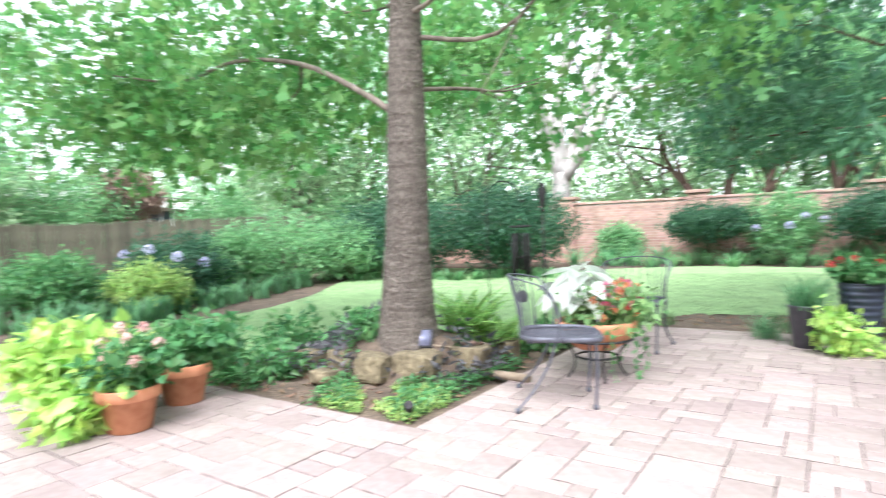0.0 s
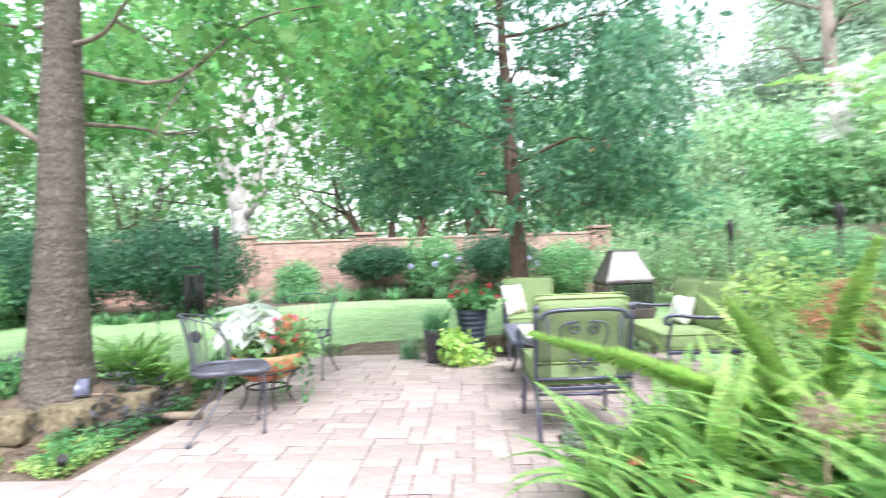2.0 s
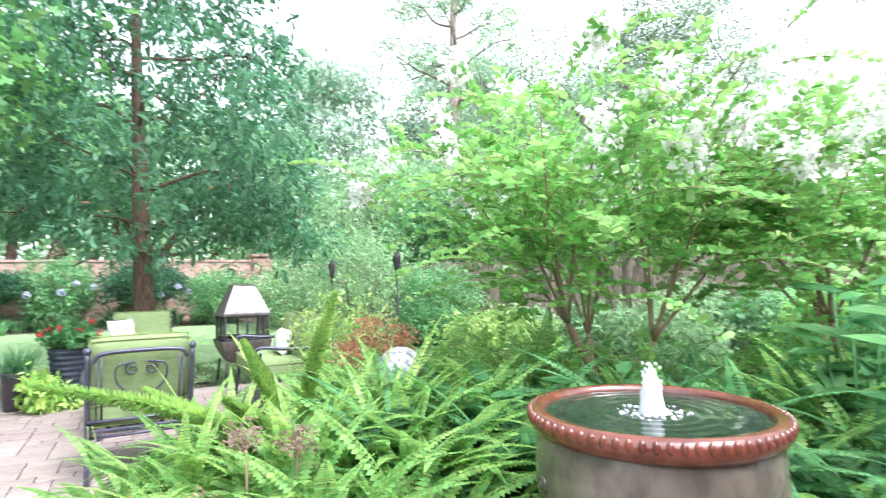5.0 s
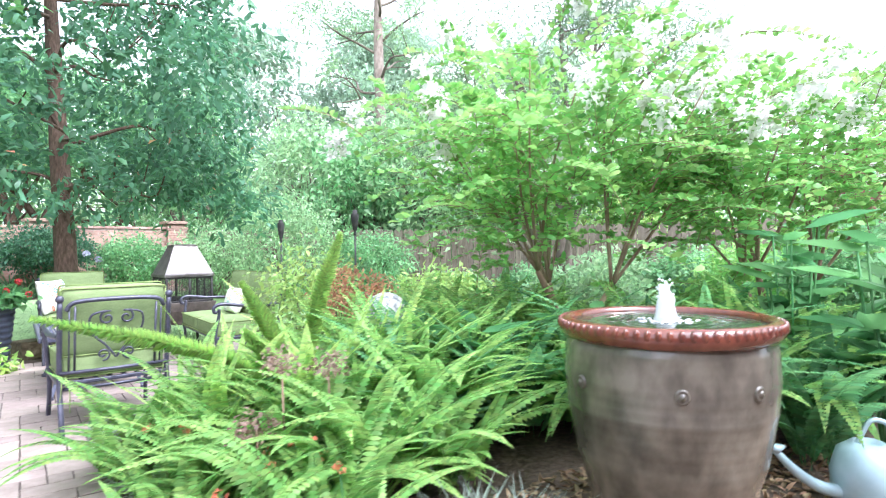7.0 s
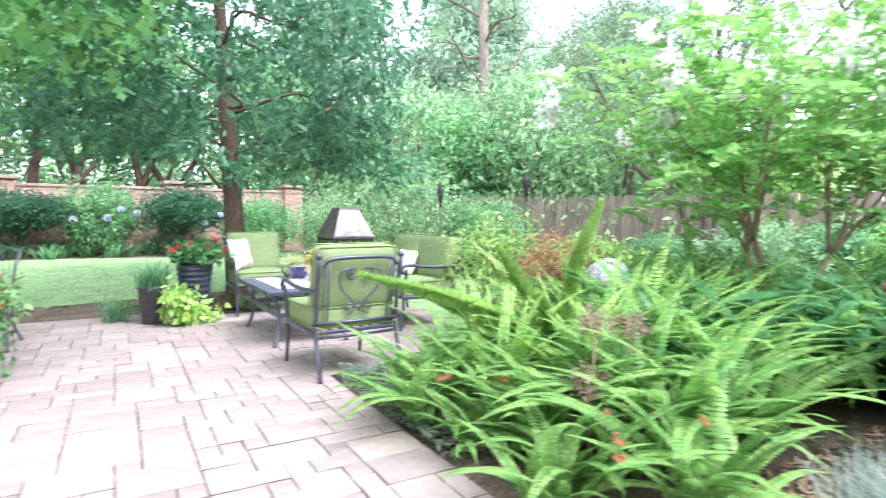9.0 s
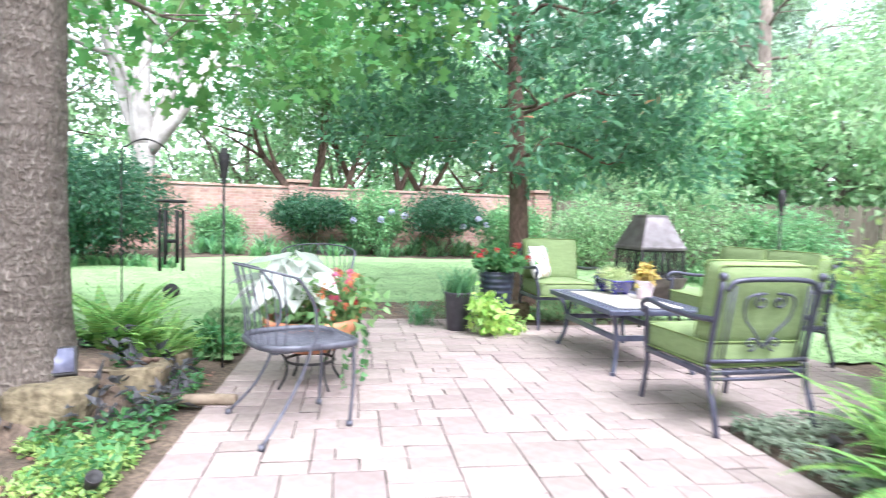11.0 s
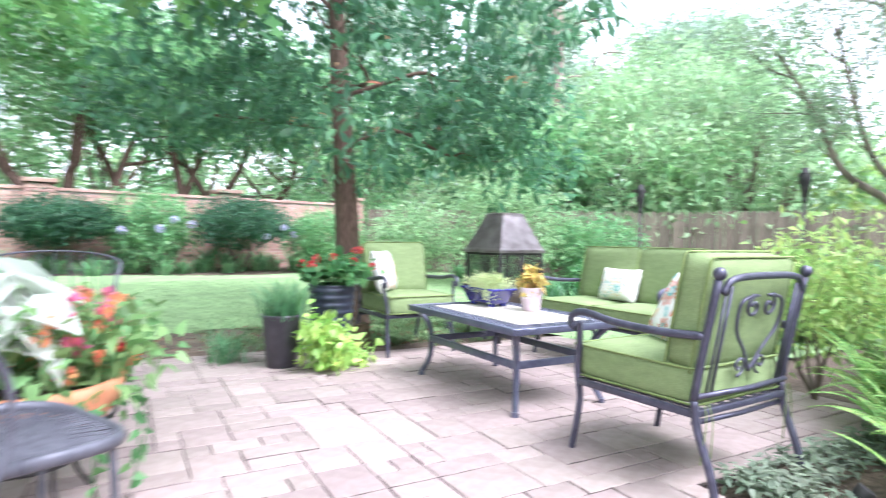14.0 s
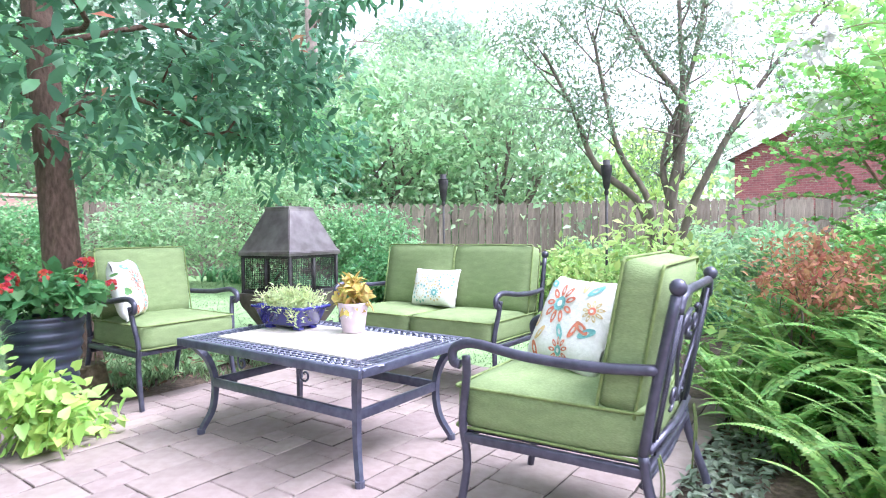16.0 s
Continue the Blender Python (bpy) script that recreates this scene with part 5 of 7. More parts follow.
twigs = []
for points, r0, r1 in (([(-0.15, 0), (-0.45, 1.45), (-1.15, 2.1), (-1.5, 2.9), (-1.95, 3.75)], 0.075, 0.02), ([(-0.1, 0), (-0.4, 1.5), (-0.9, 2.3), (-1.2, 3.3), (-1.35, 3.9)], 0.06, 0.018),
                       ([(0.0, 0), (-0.05, 1.4), (0.05, 2.2), (0.12, 2.95), (-0.4, 3.6), (-0.95, 4.4)], 0.10, 0.022), ([(0.1, 1.9), (0.13, 2.95), (0.05, 4.1), (0.0, 5.3)], 0.06, 0.02), ([(0.1, 2.2), (0.16, 2.95), (0.45, 4.0), (0.65, 5.3)], 0.055, 0.02),
                       ([(0.12, 0), (0.08, 1.2), (0.5, 2.4), (0.95, 3.25), (1.7, 4.2)], 0.07, 0.018), ([(0.05, 0), (0.05, 1.3), (-0.12, 2.1), (0.1, 3.0)], 0.08, 0.03)):
    twigs += vase_stem(points, r0, r1)
crown("crown", [(tuple(t), (0.38, 0.38, 0.3), 110) for t in twigs] + [(tuple(VB + VR * q + Vector((0, 0, z))), (0.9, 0.9, 0.5), 700) for q, z in ((-0.6, 5.2), (0.5, 5.6), (1.5, 4.9), (1.7, 4.3), (-1.9, 3.9))], 0.075, 0.024, M_OLIVELEAF, vase, per_clump=9, spread=0.1, shell=0.3)


def myrtle(x, y, h, r, label, n, bloom):
    """A crape myrtle: a few smooth forking stems, arching sprays of paired oval leaves, white blossom at the spray ends."""
    root = thing("crape_myrtle", label, "tree", pose(x, y, 0), "crape myrtles")
    forks, tops = [], []
    for k, a in enumerate((0.9, 3.0, 5.0)):
        bm = bmesh.new()
        o = Vector((0.12 * math.cos(a), 0.12 * math.sin(a), 0.0))
        f = Vector((0.26 * r * math.cos(a), 0.26 * r * math.sin(a), h * (0.25 + 0.04 * (k % 2))))
        stem = curve([o, o * 1.1 + Vector((rng.normal() * 0.04, rng.normal() * 0.04, h * 0.12)), f], 5)
        tube(bm, stem, list(np.linspace(0.04, 0.027, len(stem))), 8)
        for j in range(5):
            b = a + (j - 2) * 0.45
            q = r * (0.45 + 0.4 * (j % 2))
            t = Vector((q * math.cos(b), q * math.sin(b), h * (0.62 + 0.14 * rng.random())))
            pts = curve([f, f.lerp(t, 0.45) + Vector((rng.normal() * 0.08, rng.normal() * 0.08, 0.06)), t], 6)
            tube(bm, pts, list(np.linspace(0.016, 0.004, len(pts))), 6)
            tops += pts[4:]
        part("stem", bm, M_BARK_TAN, root)
    pos, way, up, ends = [], [], [], []
    bm = bmesh.new()
    for k in range(n):
        q = tops[rng.integers(len(tops))]
        o = np.array(q) + rng.normal(size=3) * (0.2, 0.2, 0.16) * r
        a = math.atan2(o[1], o[0]) + rng.normal() * 0.7
        e = 0.1 + rng.random() * 1.1
        d = np.array((math.cos(a) * math.cos(e), math.sin(a) * math.cos(e), math.sin(e)))
        length = 0.4 + 0.65 * rng.random()
        line = [o + d * s * length + np.array((0, 0, -0.42 * s * s * length)) for s in np.linspace(0, 1, 17)]
        tube(bm, [tuple(p) for p in line[::4]], [0.004, 0.0035, 0.003, 0.002, 0.0012], 3)
        side = unit(np.cross(d, (0, 0, 1)))
        for p in line[1:]:
            for sg in (-1, 1):
                pos.append(p), way.append(side * sg + d * 0.55 + rng.normal(size=3) * 0.2), up.append(np.array((0, 0, 0.8)) + rng.normal(size=3) * 0.6)
        ends.append(line[-1])
    tagged(part("spray_stem", bm, M_BARK_TAN, root), kind="stuff")
    tagged(leafmesh("sprays", pos, way, up, 0.055 + 0.035 * rng.random(len(pos)), 0.046, OVAL, M_CRAPELEAF, root, "long arching sprays of paired oval leaves"), kind="stuff")
    crown("inner_foliage", [((0, 0, h * 0.62), (r * 0.75, r * 0.75, h * 0.17), n * 4), ((0, 0, h * 0.5), (r * 0.6, r * 0.6, h * 0.1), n)], 0.07, 0.045, M_CRAPELEAF, root, OVAL, per_clump=9, spread=0.1, shell=0.3)
    ends = [p for p in ends if h * 0.55 < p[2] < h * 0.98 and math.hypot(p[0], p[1]) > r * 0.5]
    for p in ends[:bloom]:
        crown("blossom", [(tuple(p + np.array((0, 0, 0.03))), (0.11, 0.11, 0.14), 130)], 0.05, 0.046, M_WHITEPETAL, root, label="white blossom cluster", per_clump=6, spread=0.022)


myrtle(5.4, 1.35, 3.7, 1.5, "crape myrtle with lime green leaves and white blossom", 400, 44)
myrtle(6.9, 0.0, 3.6, 1.35, "smaller crape myrtle with white blossom beyond the fountain", 300, 26)


def far_tree(x, y, h, r, material, n, label, leaf=0.22):
    root = thing("background_tree", label, "tree", group="background trees")
    n = int(n * (1.5 if x < 10 else 0.9))
    z0 = h * 0.3
    limbs(root, [(x, y, 0)] * 4, [(x + r * 0.5 * math.cos(a), y + r * 0.5 * math.sin(a), h * 0.75) for a in (0.5, 2.2, 3.7, 5.3)], 0.12, M_BARK_GREY, "stem", 0.1, 6)
    zs = np.linspace(z0, h * 0.92, 4)
    crown("crown", around((x, y, 0), (r * 0.8, r, r * 0.85, r * 0.45), 6, zs, r * 0.42, n // 24), leaf, leaf * 0.5, material, root, per_clump=9, spread=leaf * 1.2, shell=0.45)


# P trees carry the distance haze in their pale leaf colour.
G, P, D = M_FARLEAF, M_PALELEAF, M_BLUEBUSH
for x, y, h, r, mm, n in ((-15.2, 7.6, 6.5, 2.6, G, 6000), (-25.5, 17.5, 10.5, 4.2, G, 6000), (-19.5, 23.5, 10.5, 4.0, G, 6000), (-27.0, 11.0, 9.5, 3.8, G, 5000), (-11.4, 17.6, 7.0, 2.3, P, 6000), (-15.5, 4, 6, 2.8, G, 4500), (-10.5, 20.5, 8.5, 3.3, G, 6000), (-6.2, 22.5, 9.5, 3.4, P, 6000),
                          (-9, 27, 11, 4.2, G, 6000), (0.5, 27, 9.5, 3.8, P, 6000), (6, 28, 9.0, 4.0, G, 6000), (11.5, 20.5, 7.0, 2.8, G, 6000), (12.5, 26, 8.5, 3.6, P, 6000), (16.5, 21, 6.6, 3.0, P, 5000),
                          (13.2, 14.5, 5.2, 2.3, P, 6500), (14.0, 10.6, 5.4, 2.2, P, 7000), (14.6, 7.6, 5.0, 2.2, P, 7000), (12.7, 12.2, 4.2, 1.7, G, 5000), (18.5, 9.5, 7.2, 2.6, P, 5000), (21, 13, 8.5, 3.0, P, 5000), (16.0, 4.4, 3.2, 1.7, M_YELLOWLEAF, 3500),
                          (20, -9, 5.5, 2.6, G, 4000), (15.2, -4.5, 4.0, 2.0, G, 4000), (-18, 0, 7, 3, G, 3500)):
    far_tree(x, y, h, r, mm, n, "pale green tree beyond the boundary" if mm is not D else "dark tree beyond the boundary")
# Tallest, farthest trees; their haze comes only from the paled leaf colour.
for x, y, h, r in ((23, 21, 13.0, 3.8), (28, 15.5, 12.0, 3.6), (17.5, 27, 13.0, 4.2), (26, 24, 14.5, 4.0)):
    far_tree(x, y, h, r, M_HAZELEAF, 15000, "tall tree far beyond the fence, haze put into its pale leaf colour", 0.34)
# Haze over the far woods is put into the same pale green.
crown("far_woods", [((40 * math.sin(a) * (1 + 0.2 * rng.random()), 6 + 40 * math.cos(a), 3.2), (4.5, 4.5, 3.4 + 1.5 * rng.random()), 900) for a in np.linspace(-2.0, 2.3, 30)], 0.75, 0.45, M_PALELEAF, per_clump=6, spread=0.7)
tagged(bpy.data.objects["far_woods"], "distant woods around the gardens, haze put into their pale green", "woods", kind="stuff")

# ---- shrubs and borders ----


def shrub(name, label, x, y, z, r, rz, n, leaf, material, stem=None, wide=0.5, shape=LEAF, lift=0.0, category="shrub", group="", blobs=5, **kw):
    root = thing(name, label, category, pose(x, y, z), group)
    if stem is None:
        stem = M_BARK_GREY
    limbs(root, [(0, 0, 0)] * 4, [(r * 0.5 * math.cos(a), r * 0.5 * math.sin(a), lift + rz * 1.2) for a in (0.4, 2.0, 3.5, 5.1)], max(0.012, r * 0.03), stem, "stem", 0.15, 5)
    bl = [((0, 0, lift + rz), (r * 0.8, r * 0.8, rz * 0.95), n // 2)]
    for k in range(blobs):
        a = k * math.tau / blobs + rng.random()
        bl.append(((r * 0.52 * math.cos(a), r * 0.52 * math.sin(a), lift + rz * (0.8 + 0.4 * rng.random())), (r * 0.5, r * 0.5, rz * 0.62), n // (2 * blobs)))
    kw.setdefault("per_clump", 8)
    kw.setdefault("spread", leaf * 0.8)
    kw.setdefault("shell", 0.7)
    crown("foliage", bl, leaf, leaf * wide, material, root, shape, **kw)
    return root


gz = ground_z
shrub("evergreen_shrub", "large dark glossy evergreen shrub against the wall", -2.9, 14.6, 0.25, 1.75, 1.1, 17000, 0.10, M_BLUEBUSH, lift=0.05, shell=0.8)
shrub("evergreen_shrub", "wide evergreen shrub with brownish new leaves", -6.0, 14.8, 0.25, 2.0, 1.1, 15000, 0.11, M_BLUEBUSH, shell=0.8)
for x, y, r, rz, lift in ((1.95, 16.4, 1.1, 0.48, 0.6), (5.5, 15.8, 1.25, 0.6, 0.55)):
    shrub("clipped_shrub", "rounded blue-green clipped shrub on a bare stem", x, y, 0.3, r, rz, 8500, 0.085, M_BLUEBUSH, lift=lift, group="clipped shrubs")
for x, y, r, rz, mm, lab in ((3.6, 16.3, 0.95, 0.95, M_FARLEAF, "loose light green shrub before the wall"), (7.3, 14.9, 1.0, 0.75, M_FARLEAF, "bright green shrub before the wall"), (8.4, 12.9, 1.2, 0.9, M_PALELEAF, "leafy pale shrub by the fence corner"),
                             (9.0, 10.6, 1.35, 1.3, M_PALELEAF, "tall feathery shrub by the fence"), (9.2, 8.1, 0.8, 0.36, M_MIDLEAF, "low leafy shrub by the fence"), (-8.3, 12.6, 1.4, 0.95, M_FARLEAF, "bright green feathery shrub"), (-6.9, 13.4, 1.1, 0.8, M_FARLEAF, "bright green feathery shrub"),
                             (-8.9, 9.6, 1.1, 0.75, M_BLUEBUSH, "dark hydrangea shrub with lilac heads"), (-9.6, 7.4, 1.0, 0.6, M_MIDLEAF, "mixed green shrub along the fence"), (-8.5, 11.0, 0.9, 0.8, M_FARLEAF, "feathery light green shrub in the border"), (-8.4, 8.4, 0.7, 0.45, M_YELLOWLEAF, "yellow-green plant in the border"), (-9.9, 5.6, 0.9, 0.6, M_FARLEAF, "mixed green shrub along the fence"), (-7.6, 14.3, 0.8, 0.7, M_FARLEAF, "light green shrub by the lawn corner"), (-9.0, 16.8, 1.3, 1.1, M_FARLEAF, "tall green shrub in the corner"), (-0.3, 17.1, 0.6, 0.5, M_FARLEAF, "low green plant under the wall"),
                             (10.3, 6.6, 0.8, 0.34, M_PALELEAF, "pale green shrub along the east fence"), (10.6, 9.4, 1.1, 0.85, M_FARLEAF, "green shrub along the east fence"), (11.0, 3.2, 0.8, 0.6, M_PALELEAF, "pale green shrub along the east fence"), (12.4, -2.6, 1.4, 1.1, M_FARLEAF, "green shrub along the east fence"), (8.6, -0.6, 1.0, 0.7, M_FARLEAF, "leafy shrub in the east bed"), (10.9, 4.9, 0.8, 0.42, M_FARLEAF, "green shrub along the east fence"), (11.2, 1.9, 0.9, 0.6, M_FARLEAF, "green shrub along the east fence"), (9.9, 0.5, 1.0, 0.7, M_CRAPELEAF, "tall lime green shrub in the east bed"), (11.6, -0.6, 1.3, 1.05, M_FARLEAF, "green shrub along the east fence"), (8.0, 2.4, 1.0, 0.5, M_PALELEAF, "low leafy shrub in the east bed"), (6.7, 0.2, 0.9, 0.42, M_CRAPELEAF, "lime green leafy undergrowth"), (7.6, 4.6, 0.8, 0.45, M_YELLOWLEAF, "low yellow-green shrub behind the bed")):
    shrub("garden_shrub", lab, x, y, gz(x, y), r, rz, 5200, 0.105, mm, group="border shrubs")
for x, y, r, rz, lift, mm, lab in ((-12.9, 10.4, 1.5, 1.3, 0.7, M_FARLEAF, "tall green shrub leaning over the old fence"), (-13.6, 8.2, 1.5, 1.4, 0.9, M_PALELEAF, "tall pale shrub behind the old fence"), (-11.7, 14.0, 1.2, 1.2, 0.6, M_FARLEAF, "tall green shrub behind the old fence"), (-12.4, 11.6, 0.8, 0.6, 2.0, M_DRYBLOOM, "tall shrub with faded pinkish brown flower heads")):
    shrub("tall_shrub", lab, x, y, 0, r, rz, 6000, 0.13, mm, lift=lift, group="shrubs behind the fence", shell=0.5)
shrub("variegated_shrub", "airy yellow-green shrub behind the sofa", 4.4, 3.70, 0, 0.55, 0.50, 1700, 0.07, M_YELLOWLEAF, lift=0.28, spread=0.1, shell=0.45)
shrub("rust_coloured_shrub", "rust-orange leaved shrub beside the fern bed", 4.15, 2.72, 0, 0.37, 0.27, 1300, 0.045, M_ORANGE, lift=0.6)


def petals(name, heads, r, n, material, parent, size, label=""):
    """Blossom: n petals packed round each head."""
    heads = np.array(heads)
    d = unit(rng.normal(size=(len(heads) * n, 3)) + (0, 0, 0.4))
    p = np.repeat(heads, n, 0) + d * r * 0.7
    return tagged(leafmesh(name, p, np.cross(d, rng.normal(size=d.shape)) + d * 0.3, d, size, size, PETAL, material, parent, label), kind="stuff")


hyd = bpy.data.objects["garden_shrub.007"] if "garden_shrub.007" in bpy.data.objects else None
petals("flower_heads", [(0.75, -0.75, 1.0), (0.2, -0.9, 1.15), (-0.5, -0.85, 1.05), (0.9, -0.2, 0.85)], 0.12, 60, M_LILAC, hyd, 0.06, "pale lilac hydrangea heads")


def strap_clump(x, y, z, h, n, material, root, name="clump", lean=0.55, width=0.035):
    a = rng.random(n) * math.tau
    w = np.stack((np.cos(a) * lean * (0.3 + rng.random(n)), np.sin(a) * lean * (0.3 + rng.random(n)), np.ones(n)), 1)
    p = np.stack((x + 0.08 * rng.normal(size=n), y + 0.08 * rng.normal(size=n), np.full(n, z)), 1)
    u = np.stack((-np.cos(a), -np.sin(a), np.full(n, 0.6)), 1)
    return p, w, u, h * (0.6 + 0.6 * rng.random(n))


def strap_bed(name, label, spots, h, n, material, width=0.035, lean=0.55, category="plants"):
    for x, y in spots:
        p, w, u, L = strap_clump(x, y, gz(x, y) - 0.03, h, n, material, None, lean=lean)
        root = thing(name, label, category, None, label)
        tagged(leafmesh("leaf_tuft", p, w, u, L, width, ARCH, material, root), kind="stuff")


strap_bed("lily_clump", "clump of arching green lily leaves in the border", [(x, 15.6 - 0.06 * x + 0.8 * rng.random()) for x in np.arange(-0.8, 8, 0.45)], 0.5, 34, M_FARLEAF, 0.045, 0.95)
strap_bed("lily_clump", "taller clump of green lily leaves below the wall", [(x + rng.random() * 0.4, 16.7 - 0.06 * x - 0.3 * rng.random()) for x in np.arange(-1.5, 7, 0.75)], 0.72, 34, M_STRAP, 0.045, 0.8)
strap_bed("lily_clump", "clump of arching green lily leaves along the fence", [(9.6 - 0.1 * i + 0.5 * rng.random(), 12.6 - i * 0.33) for i in range(14)] + [(9.0 + rng.random() * 0.6, 8.6 - i * 0.42) for i in range(9)], 0.5, 28, M_STRAP, 0.045)
strap_bed("lily_clump", "clump of bright lily leaves under the crape myrtle", [(6.2 + 1.9 * rng.random(), 3.4 - i * 0.24) for i in range(14)], 0.55, 34, M_FARLEAF, 0.05, 0.7)
strap_bed("lily_clump", "clump of arching green lily leaves in the far bed", [(9.4 + 1.0 * rng.random(), 8.0 - i * 0.3) for i in range(12)] + [(8.5 + 1.2 * rng.random(), 6.0 - i * 0.3) for i in range(8)], 0.55, 30, M_STRAP, 0.045)
for x, y, h in ((3.9, 15.5, 1.15), (3.55, 15.3, 0.95), (4.3, 15.6, 1.05), (5.7, 14.9, 0.85), (6.1, 14.8, 1.05), (6.4, 14.9, 0.9), (2.9, 15.6, 0.9)):
    aga = thing("agapanthus_flower", "pale lilac agapanthus head on a tall stalk", "flower", pose(x, y, ground_z(x, y)), "agapanthus flowers")
    petals("flower_head", [(0, 0, h)], 0.09, 60, M_LILAC, aga, 0.06)
    bm = bmesh.new()
    tube(bm, [(0, 0, -0.03), (0.02, 0, h * 0.6), (0, 0, h)], 0.008, 5)
    part("stalk", bm, M_STRAP, aga)
strap_bed("iris_clump", "clump of upright green iris leaves by the lawn", [(-7.4 - 0.5 * rng.random() - max(0, 6.5 - y) * 0.5, y) for y in np.arange(5.0, 12.6, 0.36)] + [(-8.4 - rng.random(), y) for y in np.arange(5.5, 12, 0.6)], 0.5, 26, M_STRAP, 0.05, 0.4)
strap_bed("low_plant", "low green plants under the evergreen shrubs", [(x, 13.5 + 0.35 * math.sin(x * 2)) for x in np.arange(-6.6, -1.2, 0.4)], 0.34, 30, M_FARLEAF, 0.06, 0.8)

# ---- ferns and the planting by the fountain ----


def fronds(n, base, length, e0, bend, az=None, pairs=26, wide=0.066, spread=0.06):
    """Feather fronds: pos, way, up, length, width of every leaflet, and of the midribs."""
    P, W, U, L, B = [], [], [], [], []
    for k in range(n):
        a = rng.random() * math.tau if az is None else az[0] + az[1] * (rng.random() - 0.5)
        ln = length * (0.55 + 0.7 * rng.random())
        e, bd = e0 * (0.75 + 0.4 * rng.random()), bend * (0.7 + 0.6 * rng.random())
        p = np.array(base, float) + np.array((rng.normal() * spread, rng.normal() * spread, 0))
        hor = np.array((math.cos(a), math.sin(a), 0.0))
        side = np.array((-math.sin(a), math.cos(a), 0.0))
        for i in range(pairs):
            s = i / (pairs - 1)
            ang = e - bd * s
            t = hor * math.cos(ang) + np.array((0, 0, 1.0)) * math.sin(ang)
            nr = -hor * math.sin(ang) + np.array((0, 0, 1.0)) * math.cos(ang)
            step = ln / pairs
            B.append((p.copy(), t, nr, step * 1.3))
            p = p + t * step
            q = wide * ln * min(1.0, 0.35 + 3.2 * s) * (1.02 - s ** 2.2)
            if s > 0.06:
                for sg in (-1, 1):
                    P.append(p), W.append(side * sg + t * 0.28 - np.array((0, 0, 0.12))), U.append(nr + rng.normal(size=3) * 0.08)
                    L.append(q)
    return P, W, U, L, B


def fern(x, y, z, n, length, material, label, e0=1.15, bend=1.5, pairs=42, name="fern", wide=0.08):
    root = thing(name, label, "fern", pose(x, y, z), label)
    P, W, U, L, B = fronds(n, (0, 0, 0), length, e0, bend, pairs=pairs, wide=wide)
    L = np.array(L)
    leafmesh("leaflet", P, W, U, L, np.full(len(L), length / pairs * 1.3), OVAL if length > 0.6 else LEAF, material, root)["kind"] = "stuff"
    leafmesh("midrib", [b[0] for b in B], [b[1] for b in B], [b[2] for b in B], np.array([b[3] for b in B]), 0.006, LEAF, material, root)["kind"] = "stuff"
    return root


def plume(x, y, z, tip, material, root, radius=0.045, n=420):
    """A foxtail plume: needles all round a curved stalk."""
    path = curve([(x, y, z), ((x * 2 + tip[0]) / 3, (y * 2 + tip[1]) / 3, z + (tip[2] - z) * 0.55), tip], 12)
    path = np.array([tuple(p) for p in path])
    i = rng.random(n) * (len(path) - 1.01)
    k = i.astype(int)
    f = (i - k)[:, None]
    p = path[k] * (1 - f) + path[k + 1] * f
    t = unit(path[k + 1] - path[k])
    s = i / len(path)
    r = unit(np.cross(t, rng.normal(size=(n, 3))))
    ln = radius * 1.6 * np.minimum(1, 0.3 + 2.2 * (1 - s))
    leafmesh("plume", p, r + t * 0.8, t, ln, ln * 0.22, LEAF, material, root)
    bm = bmesh.new()
    tube(bm, [tuple(q) for q in path], list(np.linspace(0.006, 0.002, len(path))), 5)
    part("stalk", bm, material, root)


random.seed(11)
spots = []
for b in np.arange(0.55, 3.95, 0.34):
    for a in np.arange(1.62, 5.6, 0.40):
        a1, b1 = a + random.uniform(-0.14, 0.14), b + random.uniform(-0.12, 0.12)
        if b1 < 1.2 and a1 < 1.5 + (1.2 - b1) * 0.62 + 0.25:
            continue
        if math.hypot(a1 - 3.3, b1 - 0.63) < 1.0 or (b1 > 3.5 and a1 < 2.5) or (b1 > 3.15 and a1 < 1.85) or math.hypot(a1 - 2.35, b1 - 0.55) < 0.6:
            continue
        spots.append((a1, b1))
for a, b in spots:
    p = on_patio(a, b)
    edge = min(1.0, (a - 1.4) / 1.4)
    h = 0.62 + 0.42 * edge + random.uniform(-0.08, 0.12)
    if b > 3.0 and a < 3.0:
        h *= 0.72
    # Same fern, but shade by the fountain is put into a darker leaf colour.
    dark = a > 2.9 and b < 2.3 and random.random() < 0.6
    fern(p.x, p.y, 0.03 + 0.05 * edge, 27, h, M_FERN_DARK if dark else M_FERN, "sword fern with the bed's shade put into its darker green" if dark else "bright green sword fern in the raised bed", 1.33, 1.42)
M_LIMEFERN = leafmat("plume_needle", (0.34, 0.60, 0.08), (0.47, 0.70, 0.13), trans=0.55)
